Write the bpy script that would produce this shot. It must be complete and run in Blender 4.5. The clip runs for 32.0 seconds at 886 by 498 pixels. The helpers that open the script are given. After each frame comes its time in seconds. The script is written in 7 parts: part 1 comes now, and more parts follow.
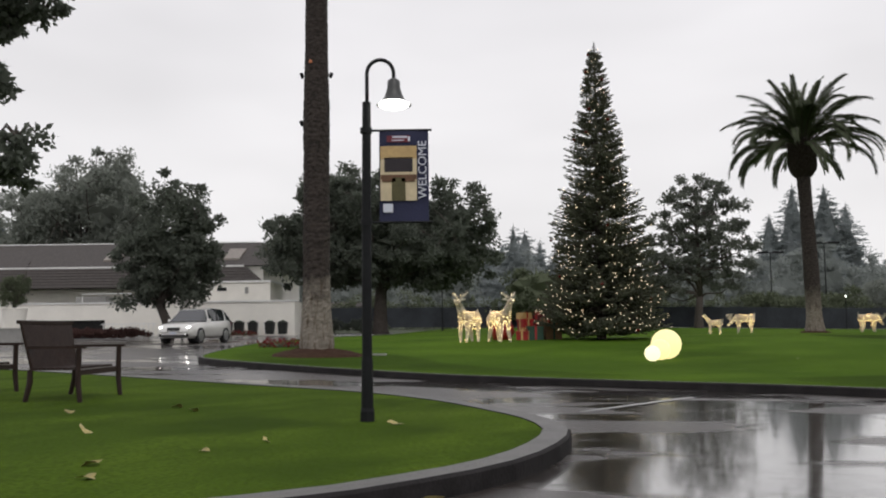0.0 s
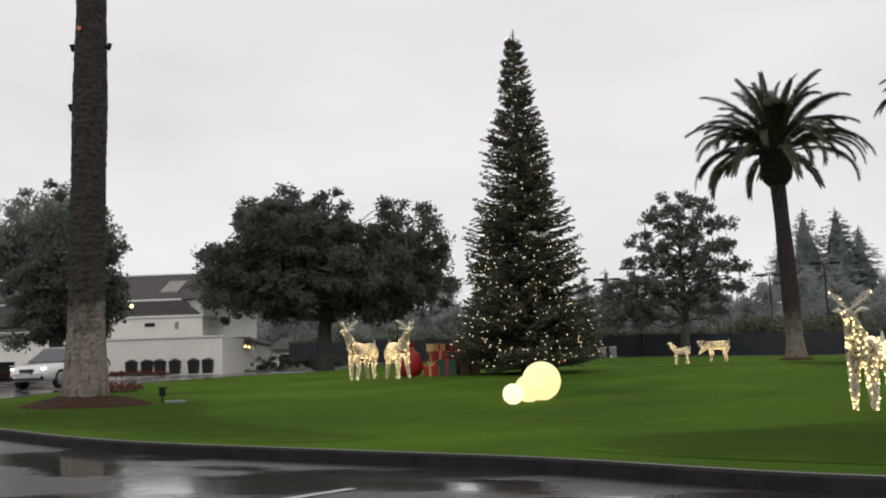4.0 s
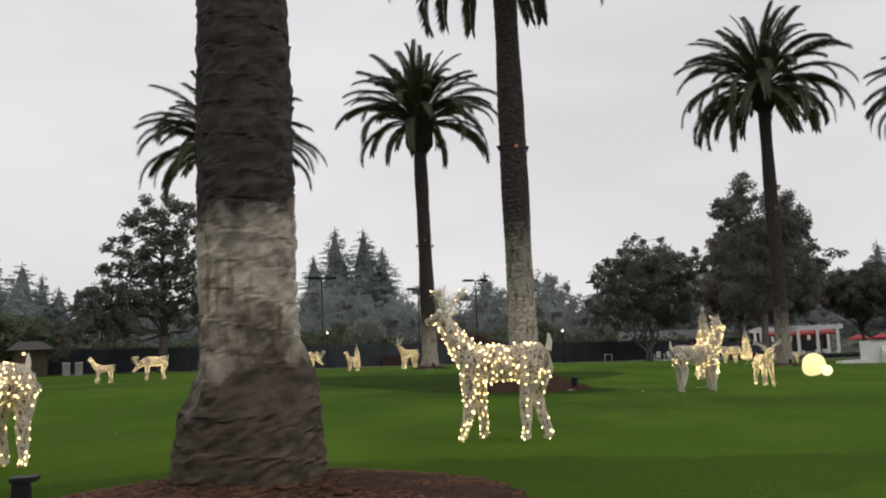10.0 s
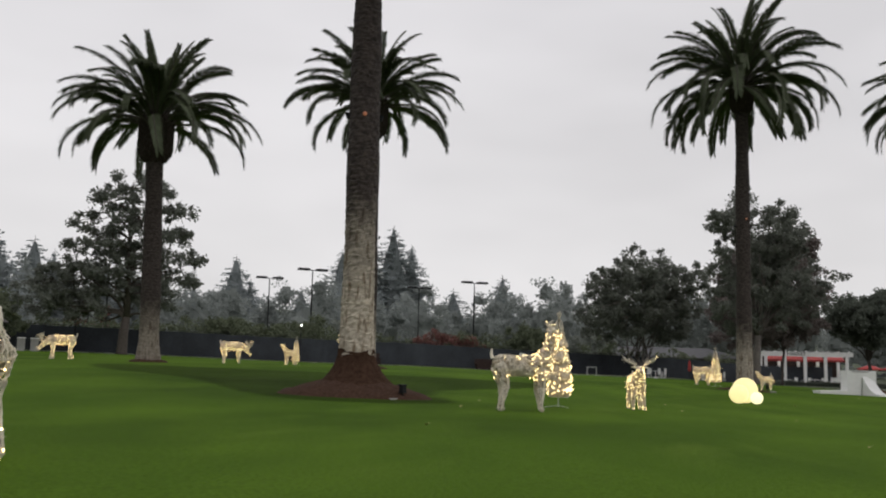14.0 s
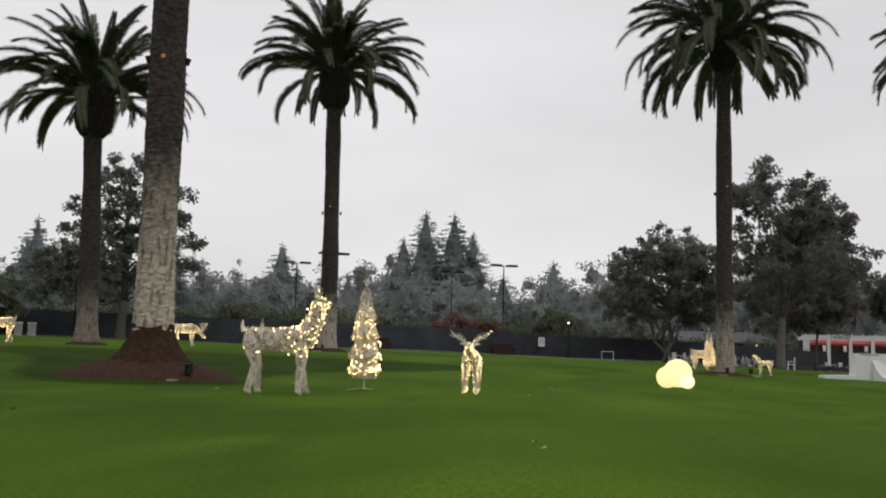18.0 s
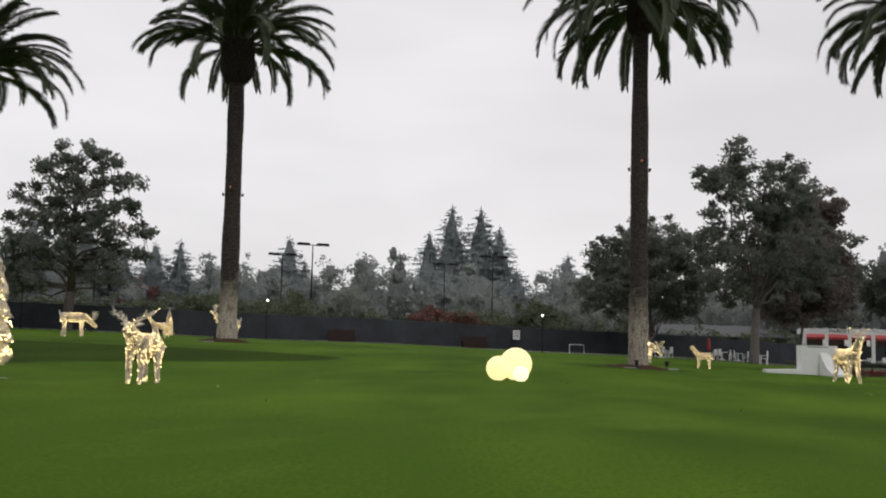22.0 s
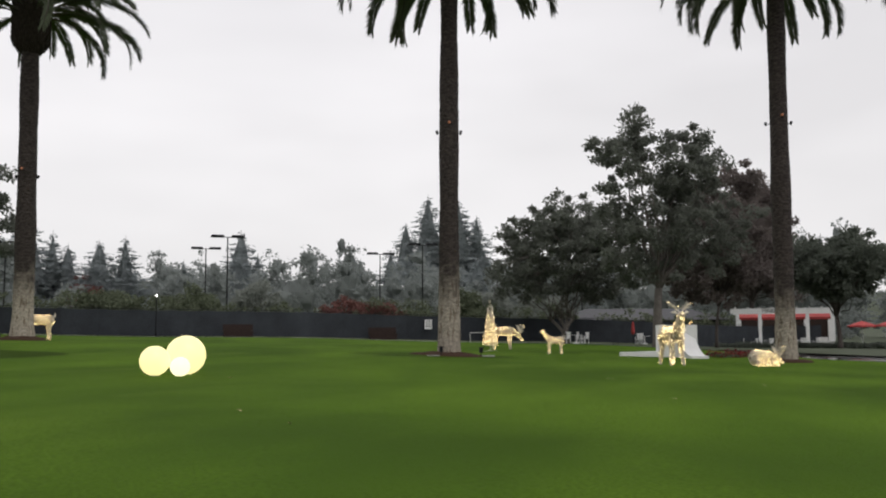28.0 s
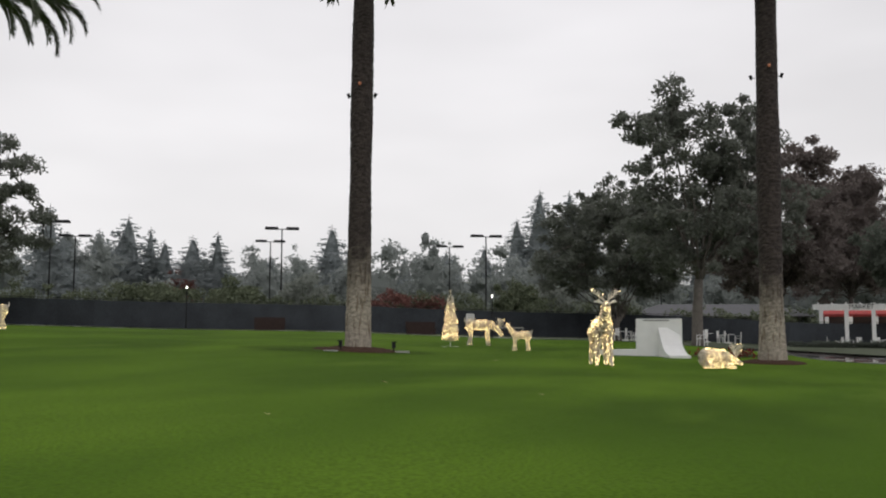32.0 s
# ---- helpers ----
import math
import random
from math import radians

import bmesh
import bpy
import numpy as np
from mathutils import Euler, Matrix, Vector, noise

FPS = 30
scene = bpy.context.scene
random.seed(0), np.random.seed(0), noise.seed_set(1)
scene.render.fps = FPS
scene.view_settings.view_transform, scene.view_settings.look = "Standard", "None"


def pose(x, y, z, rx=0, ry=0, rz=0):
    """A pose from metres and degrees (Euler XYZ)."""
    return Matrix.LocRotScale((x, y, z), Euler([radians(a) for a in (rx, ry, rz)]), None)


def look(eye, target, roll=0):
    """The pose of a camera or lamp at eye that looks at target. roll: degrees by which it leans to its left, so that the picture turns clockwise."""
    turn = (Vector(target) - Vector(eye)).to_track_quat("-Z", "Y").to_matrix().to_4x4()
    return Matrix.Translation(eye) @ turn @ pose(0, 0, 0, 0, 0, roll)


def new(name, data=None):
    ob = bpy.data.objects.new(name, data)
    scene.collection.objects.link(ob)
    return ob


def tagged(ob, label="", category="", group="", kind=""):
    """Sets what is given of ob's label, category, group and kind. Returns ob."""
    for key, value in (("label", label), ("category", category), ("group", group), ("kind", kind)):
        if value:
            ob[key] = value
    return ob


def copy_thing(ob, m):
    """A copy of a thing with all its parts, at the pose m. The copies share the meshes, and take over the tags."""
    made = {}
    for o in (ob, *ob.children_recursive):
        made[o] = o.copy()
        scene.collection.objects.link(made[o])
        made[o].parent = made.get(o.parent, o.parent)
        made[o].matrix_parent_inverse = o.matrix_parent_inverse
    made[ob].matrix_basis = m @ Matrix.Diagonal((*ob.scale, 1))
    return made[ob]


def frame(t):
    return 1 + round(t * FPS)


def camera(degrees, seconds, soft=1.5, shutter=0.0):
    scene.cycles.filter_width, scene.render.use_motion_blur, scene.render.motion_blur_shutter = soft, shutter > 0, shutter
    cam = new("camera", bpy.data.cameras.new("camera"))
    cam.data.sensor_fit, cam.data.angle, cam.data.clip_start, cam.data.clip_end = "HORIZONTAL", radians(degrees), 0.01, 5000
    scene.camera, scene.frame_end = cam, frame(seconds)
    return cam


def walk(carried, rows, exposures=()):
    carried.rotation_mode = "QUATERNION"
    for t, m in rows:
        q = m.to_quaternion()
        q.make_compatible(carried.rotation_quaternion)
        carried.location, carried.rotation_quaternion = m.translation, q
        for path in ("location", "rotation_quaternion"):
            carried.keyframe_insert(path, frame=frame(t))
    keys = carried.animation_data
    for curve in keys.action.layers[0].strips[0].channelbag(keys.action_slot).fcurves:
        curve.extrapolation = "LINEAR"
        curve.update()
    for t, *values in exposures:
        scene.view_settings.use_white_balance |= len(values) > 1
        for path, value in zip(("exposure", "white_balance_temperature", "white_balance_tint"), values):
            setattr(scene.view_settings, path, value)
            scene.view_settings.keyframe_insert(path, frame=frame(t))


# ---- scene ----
cam = camera(52.1, 32.0, soft=2.05)
PATH = [
    (0, (0.017, -0.060, 1.076), (-0.073, 9.900, 1.951), -0.7),
    (0.5, (0.830, 0.877, 1.086), (0.490, 10.827, 2.001), -0.8),
    (1, (1.615, 1.836, 1.099), (1.605, 11.786, 2.119), -1.6),
    (1.5, (2.389, 2.763, 1.042), (2.654, 12.703, 2.122), -2.3),
    (2, (3.086, 3.733, 1.054), (3.106, 13.673, 2.139), -2.4),
    (2.5, (3.697, 4.655, 1.036), (3.532, 14.600, 2.071), -2.8),
    (4.5, (4.974, 6.402, 1.026), (4.759, 16.312, 2.341), -1.5),
    (5, (5.289, 6.774, 1.038), (5.194, 16.684, 2.383), -1.4),
    (5.5, (5.667, 7.187, 1.053), (5.777, 17.097, 2.398), -1.5),
    (6, (6.118, 7.651, 1.053), (6.558, 17.545, 2.418), -1.7),
    (6.5, (6.612, 8.156, 1.055), (7.552, 18.021, 2.420), -1.6),
    (7, (7.188, 8.585, 1.065), (8.939, 18.340, 2.415), -1.5),
    (7.5, (7.844, 8.906, 1.089), (10.394, 18.481, 2.444), -1.6),
    (8, (8.518, 9.223, 1.077), (10.913, 18.858, 2.297), -1.1),
    (8.5, (9.262, 9.495, 1.084), (12.317, 18.945, 2.244), -1.3),
    (9, (9.993, 9.749, 1.060), (13.544, 19.024, 2.240), -1.8),
    (9.5, (10.770, 10.031, 1.085), (14.780, 19.116, 2.235), -2.1),
    (10, (11.540, 10.188, 1.055), (16.010, 19.053, 2.245), -2.5),
    (10.5, (12.377, 10.307, 1.077), (17.247, 18.962, 2.242), -2.6),
    (11, (13.245, 10.543, 1.063), (18.155, 19.178, 2.198), -2.5),
    (11.5, (14.034, 10.683, 1.036), (18.544, 19.533, 2.211), -1.4),
    (12, (14.821, 10.792, 1.020), (18.941, 19.827, 2.225), -0.2),
    (12.5, (15.587, 10.863, 1.005), (19.347, 20.053, 2.170), 0.9),
    (13, (16.379, 11.002, 0.997), (20.089, 20.212, 2.182), 1.7),
    (13.5, (17.202, 11.063, 0.984), (21.077, 20.203, 2.194), 1.6),
    (14, (18.048, 11.114, 0.933), (22.123, 20.164, 2.158), 1.4),
    (14.5, (18.943, 11.202, 0.944), (23.218, 20.162, 2.149), 1.2),
    (16.5, (22.369, 11.388, 0.874), (25.884, 20.688, 1.969), 1.6),
    (17, (23.203, 11.557, 0.868), (26.673, 20.877, 1.908), 1.1),
    (17.5, (24.001, 11.665, 0.855), (27.386, 21.015, 1.910), 1.2),
    (18, (24.806, 11.809, 0.830), (28.156, 21.169, 1.896), 1.3),
    (18.5, (25.650, 11.857, 0.823), (29.060, 21.197, 1.908), 1.2),
    (19, (26.545, 12.025, 0.794), (29.965, 21.360, 1.879), 1.2),
    (19.5, (27.460, 12.157, 0.799), (30.750, 21.537, 1.869), 1.3),
    (20, (28.379, 12.259, 0.777), (31.579, 21.675, 1.837), 1.4),
    (20.5, (29.378, 12.462, 0.757), (32.473, 21.917, 1.807), 1.5),
    (21, (30.325, 12.639, 0.783), (33.345, 22.114, 1.808), 1.6),
    (21.5, (31.309, 12.823, 0.763), (34.269, 22.318, 1.803), 1.7),
    (22, (32.323, 13.015, 0.725), (35.278, 22.515, 1.735), 1.4),
    (22.5, (33.130, 13.107, 0.723), (36.150, 22.587, 1.688), 1.0),
    (23, (33.921, 13.293, 0.710), (36.946, 22.778, 1.649), 0.9),
    (23.5, (34.659, 13.448, 0.714), (37.714, 22.923, 1.649), 0.9),
    (24, (35.321, 13.594, 0.696), (38.431, 23.054, 1.616), 0.7),
    (24.5, (35.947, 13.722, 0.695), (39.057, 23.182, 1.615), 0.5),
    (26.5, (38.537, 14.343, 0.614), (41.657, 23.798, 1.529), 0.3),
    (27, (39.411, 14.549, 0.589), (42.511, 24.014, 1.479), 0.1),
    (27.5, (40.324, 14.738, 0.577), (43.419, 24.203, 1.477), -0.0),
    (28, (41.296, 14.893, 0.586), (44.346, 24.373, 1.521), -0.3),
    (28.5, (42.314, 15.085, 0.548), (45.274, 24.585, 1.548), -0.4),
    (29, (43.353, 15.375, 0.534), (46.173, 24.920, 1.544), -0.2),
    (29.5, (44.441, 15.698, 0.520), (47.166, 25.273, 1.440), -0.7),
    (30, (45.523, 15.999, 0.507), (47.963, 25.644, 1.537), -0.1),
    (30.5, (46.596, 16.378, 0.482), (48.796, 26.083, 1.472), 0.2),
    (31, (47.659, 16.759, 0.449), (49.669, 26.504, 1.409), 0.4),
    (31.5, (48.738, 17.231, 0.440), (50.608, 27.011, 1.355), 0.3),
    (32, (49.780, 17.645, 0.441), (51.496, 27.460, 1.341), 0.2),
]
walk(cam, [(t, look(eye, target, roll)) for t, eye, target, roll in PATH],
     exposures=[(0, 0.15), (2.5, 0.13), (5, 0.07), (9, 0.03), (13, -0.01), (17, 0.01), (20, 0.07), (22, 0.09), (24.5, 0.23), (27, 0.31), (28, 0.19), (29, 0.10), (30, 0.15), (31, 0.03), (32, 0.14)])

# ---- sky, light, exposure ----
world = bpy.data.worlds.new("overcast_sky")
scene.world = world
world.use_nodes = True
_nt = world.node_tree
_nt.nodes.clear()
_out = _nt.nodes.new("ShaderNodeOutputWorld")
_bg = _nt.nodes.new("ShaderNodeBackground")
_bg2 = _nt.nodes.new("ShaderNodeBackground")
_sky = _nt.nodes.new("ShaderNodeTexSky")
_sky.sky_type = 'NISHITA'
_sky.sun_disc = False
_sky.sun_elevation, _sky.sun_rotation = radians(38), radians(160)
_bg.inputs["Strength"].default_value = 0.05
_nt.links.new(_sky.outputs[0], _bg.inputs["Color"])
# cloud deck: grey, a little brighter towards the horizon, with soft mottling
_tc = _nt.nodes.new("ShaderNodeTexCoord")
_sep = _nt.nodes.new("ShaderNodeSeparateXYZ")
_nt.links.new(_tc.outputs["Generated"], _sep.inputs[0])
_ramp = _nt.nodes.new("ShaderNodeValToRGB")
_ramp.color_ramp.elements[0].position, _ramp.color_ramp.elements[0].color = 0.0, (0.805, 0.790, 0.792, 1)
_ramp.color_ramp.elements[1].position, _ramp.color_ramp.elements[1].color = 0.7, (0.74, 0.725, 0.765, 1)
_nt.links.new(_sep.outputs[2], _ramp.inputs[0])
_map = _nt.nodes.new("ShaderNodeMapping")
_map.inputs["Scale"].default_value = (1.0, 1.0, 3.0)
_nt.links.new(_tc.outputs["Generated"], _map.inputs[0])
_noi = _nt.nodes.new("ShaderNodeTexNoise")
_noi.inputs["Scale"].default_value, _noi.inputs["Detail"].default_value = 2.2, 3.0
_nt.links.new(_map.outputs[0], _noi.inputs["Vector"])
_nr = _nt.nodes.new("ShaderNodeMapRange")
_nr.inputs["From Min"].default_value, _nr.inputs["From Max"].default_value = 0.3, 0.7
_nr.inputs["To Min"].default_value, _nr.inputs["To Max"].default_value = 0.90, 1.09
_nt.links.new(_noi.outputs[0], _nr.inputs["Value"])
_mul = _nt.nodes.new("ShaderNodeVectorMath")
_mul.operation = 'SCALE'
_nt.links.new(_ramp.outputs[0], _mul.inputs[0])
_nt.links.new(_nr.outputs[0], _mul.inputs["Scale"])
_nt.links.new(_mul.outputs[0], _bg2.inputs["Color"])
_bg2.inputs["Strength"].default_value = 1.0
_cover = _nt.nodes.new("ShaderNodeMixShader")  # the deck hides nearly all of the clear sky
_cover.inputs[0].default_value = 0.97
_nt.links.new(_bg.outputs[0], _cover.inputs[1])
_nt.links.new(_bg2.outputs[0], _cover.inputs[2])
_nt.links.new(_cover.outputs[0], _out.inputs[0])
_sun = bpy.data.lights.new("veiled_sun", 'SUN')
_sun.energy, _sun.angle, _sun.color = 0.5, radians(25), (1.0, 0.97, 0.93)
sun = new("veiled_sun", _sun)
sun.matrix_world = look((0, 0, 60), (-14, 34, 10))


# ---- materials ----
def mat(name, color, rough=0.6, metal=0.0, var=0.25, scale=6.0, bump=0.2, bump_scale=40.0, spec=0.5, coat=0.0, color2=None, coords="Object", rand=0.0):
    """Principled material with colour variation at two scales and a fine bump."""
    m = bpy.data.materials.new(name)
    m.use_nodes = True
    n, l = m.node_tree.nodes, m.node_tree.links
    b = n["Principled BSDF"]
    b.inputs["Roughness"].default_value, b.inputs["Metallic"].default_value = rough, metal
    b.inputs["Specular IOR Level"].default_value, b.inputs["Coat Weight"].default_value = spec, coat
    tc = n.new("ShaderNodeTexCoord")
    a = n.new("ShaderNodeTexNoise")
    a.inputs["Scale"].default_value, a.inputs["Detail"].default_value = scale, 6.0
    l.new(tc.outputs[coords], a.inputs["Vector"])
    f = n.new("ShaderNodeTexNoise")
    f.inputs["Scale"].default_value, f.inputs["Detail"].default_value = bump_scale, 4.0
    l.new(tc.outputs[coords], f.inputs["Vector"])
    mix = n.new("ShaderNodeMix")
    mix.data_type = 'RGBA'
    c2 = color2 or tuple(c * (1 - var) for c in color)
    mix.inputs[6].default_value, mix.inputs[7].default_value = (*c2, 1), (*tuple(min(1, c * (1 + var * 0.6)) for c in color), 1)
    mr = n.new("ShaderNodeMapRange")
    mr.inputs["From Min"].default_value, mr.inputs["From Max"].default_value = 0.3, 0.7
    sm = n.new("ShaderNodeMath")
    sm.operation = 'MULTIPLY_ADD'
    sm.inputs[1].default_value, sm.inputs[2].default_value = 0.35, 0.0
    l.new(f.outputs[0], sm.inputs[0])
    sa = n.new("ShaderNodeMath")
    sa.operation = 'MULTIPLY_ADD'
    sa.inputs[1].default_value = 0.65
    l.new(a.outputs[0], sa.inputs[0])
    l.new(sm.outputs[0], sa.inputs[2])
    l.new(sa.outputs[0], mr.inputs["Value"])
    fac = mr.outputs[0]
    if rand:
        oi = n.new("ShaderNodeObjectInfo")
        ra = n.new("ShaderNodeMath")
        ra.operation = 'MULTIPLY_ADD'
        ra.inputs[1].default_value, ra.inputs[2].default_value = rand, -rand / 2
        l.new(oi.outputs["Random"], ra.inputs[0])
        rb = n.new("ShaderNodeMath")
        rb.use_clamp = True
        l.new(ra.outputs[0], rb.inputs[0])
        l.new(fac, rb.inputs[1])
        fac = rb.outputs[0]
    l.new(fac, mix.inputs[0])
    l.new(mix.outputs[2], b.inputs["Base Color"])
    if bump:
        bn = n.new("ShaderNodeBump")
        bn.inputs["Strength"].default_value, bn.inputs["Distance"].default_value = bump, 0.02
        l.new(f.outputs[0], bn.inputs["Height"])
        l.new(bn.outputs[0], b.inputs["Normal"])
    return m


def leafmat(name, color, var=0.5, trans=0.25, rough=0.75, spec=0.08):
    """Foliage: colour varies leaf by leaf and clump by clump, a little light comes through."""
    m = bpy.data.materials.new(name)
    m.use_nodes = True
    n, l = m.node_tree.nodes, m.node_tree.links
    b = n["Principled BSDF"]
    b.inputs["Roughness"].default_value, b.inputs["Specular IOR Level"].default_value = rough, spec
    g = n.new("ShaderNodeNewGeometry")
    tc = n.new("ShaderNodeTexCoord")
    a = n.new("ShaderNodeTexNoise")
    a.inputs["Scale"].default_value, a.inputs["Detail"].default_value = 0.6, 3.0
    l.new(tc.outputs["Object"], a.inputs["Vector"])
    ad = n.new("ShaderNodeMath")
    ad.operation = 'MULTIPLY_ADD'
    ad.inputs[1].default_value = 0.5
    l.new(g.outputs["Random Per Island"], ad.inputs[0])
    hf = n.new("ShaderNodeMath")
    hf.operation = 'MULTIPLY'
    hf.inputs[1].default_value = 0.6
    l.new(a.outputs[0], hf.inputs[0])
    l.new(hf.outputs[0], ad.inputs[2])
    mix = n.new("ShaderNodeMix")
    mix.data_type = 'RGBA'
    mix.inputs[6].default_value = (*[c * (1 - var) for c in color], 1)
    mix.inputs[7].default_value = (*[c * (1 + var) for c in color], 1)
    l.new(ad.outputs[0], mix.inputs[0])
    l.new(mix.outputs[2], b.inputs["Base Color"])
    tr = n.new("ShaderNodeBsdfTranslucent")
    l.new(mix.outputs[2], tr.inputs["Color"])
    ms = n.new("ShaderNodeMixShader")
    ms.inputs[0].default_value = trans
    l.new(b.outputs[0], ms.inputs[1])
    l.new(tr.outputs[0], ms.inputs[2])
    l.new(ms.outputs[0], n["Material Output"].inputs[0])
    return m


def glow(name, color, strength, base=(0.8, 0.8, 0.75)):
    m = bpy.data.materials.new(name)
    m.use_nodes = True
    b = m.node_tree.nodes["Principled BSDF"]
    b.inputs["Base Color"].default_value = (*base, 1)
    b.inputs["Emission Color"].default_value, b.inputs["Emission Strength"].default_value = (*color, 1), strength
    b.inputs["Roughness"].default_value = 0.35
    return m


def lawnmat(name, k, mottle, dull=1.0, fade=0.0):
    """Mown wet grass; k is the depth of its green, mottle the size of its patches."""
    m = bpy.data.materials.new(name)
    m.use_nodes = True
    n, l = m.node_tree.nodes, m.node_tree.links
    b = n["Principled BSDF"]
    b.inputs["Roughness"].default_value, b.inputs["Specular IOR Level"].default_value = 0.95, 0.04
    tc = n.new("ShaderNodeTexCoord")

    def noise_node(scale, detail, sx=1.0, sy=1.0, rz=0.0):
        mr = n.new("ShaderNodeMapping")
        mr.inputs["Rotation"].default_value = (0, 0, rz)
        l.new(tc.outputs["Object"], mr.inputs[0])
        mp = n.new("ShaderNodeMapping")
        mp.inputs["Scale"].default_value = (sx, sy, 1)
        l.new(mr.outputs[0], mp.inputs[0])
        t = n.new("ShaderNodeTexNoise")
        t.inputs["Scale"].default_value, t.inputs["Detail"].default_value = scale, detail
        l.new(mp.outputs[0], t.inputs["Vector"])
        return t

    big, mid, fine = noise_node(0.10 * mottle, 3), noise_node(0.26 * mottle, 3, 0.5, 1.0, -1.0), noise_node(28, 5)
    stripe = noise_node(0.36, 2, 0.05, 1.0, -1.26)
    streak = noise_node(0.50, 4, 0.35, 1.0, -0.9)

    def mixer(fac, a, c, lo=0.35, hi=0.65):
        r = n.new("ShaderNodeMapRange")
        r.inputs["From Min"].default_value, r.inputs["From Max"].default_value = lo, hi
        l.new(fac, r.inputs["Value"])
        x = n.new("ShaderNodeMix")
        x.data_type = 'RGBA'
        l.new(r.outputs[0], x.inputs[0])
        for s, v in ((6, a), (7, c)):
            if isinstance(v, tuple):
                x.inputs[s].default_value = (v[0] * k * 0.95 * dull, v[1] * k, v[2] * k * 0.8 * dull ** 2, 1)
            else:
                l.new(v, x.inputs[s])
        return x.outputs[2]

    base = mixer(stripe.outputs[0], (0.064, 0.121, 0.0118), (0.090, 0.159, 0.0150), 0.33, 0.67)
    c2 = mixer(big.outputs[0], (0.050, 0.095, 0.0105), base, 0.36, 0.54)
    c3 = mixer(mid.outputs[0], c2, (0.128, 0.214, 0.021), 0.45, 0.80)
    c3 = mixer(streak.outputs[0], c3, (0.135, 0.205, 0.030), 0.60, 0.86)
    c4 = mixer(fine.outputs[0], (0.045, 0.079, 0.008), c3, 0.22, 0.6)
    if fade:  # the darker grass deepens inwards from its ragged edge
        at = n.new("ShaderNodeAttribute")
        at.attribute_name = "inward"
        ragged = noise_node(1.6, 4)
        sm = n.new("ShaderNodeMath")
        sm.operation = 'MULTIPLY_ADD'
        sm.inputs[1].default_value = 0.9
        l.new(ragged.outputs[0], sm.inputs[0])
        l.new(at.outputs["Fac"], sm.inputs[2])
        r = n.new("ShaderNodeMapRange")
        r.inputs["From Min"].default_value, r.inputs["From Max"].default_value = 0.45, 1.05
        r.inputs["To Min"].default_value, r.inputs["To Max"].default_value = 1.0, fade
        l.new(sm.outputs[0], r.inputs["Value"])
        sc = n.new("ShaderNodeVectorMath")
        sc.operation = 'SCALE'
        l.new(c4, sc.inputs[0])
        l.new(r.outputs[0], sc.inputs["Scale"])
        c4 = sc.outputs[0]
    l.new(c4, b.inputs["Base Color"])
    bn = n.new("ShaderNodeBump")
    bn.inputs["Strength"].default_value, bn.inputs["Distance"].default_value = 0.7, 0.03
    l.new(fine.outputs[0], bn.inputs["Height"])
    l.new(bn.outputs[0], b.inputs["Normal"])
    return m


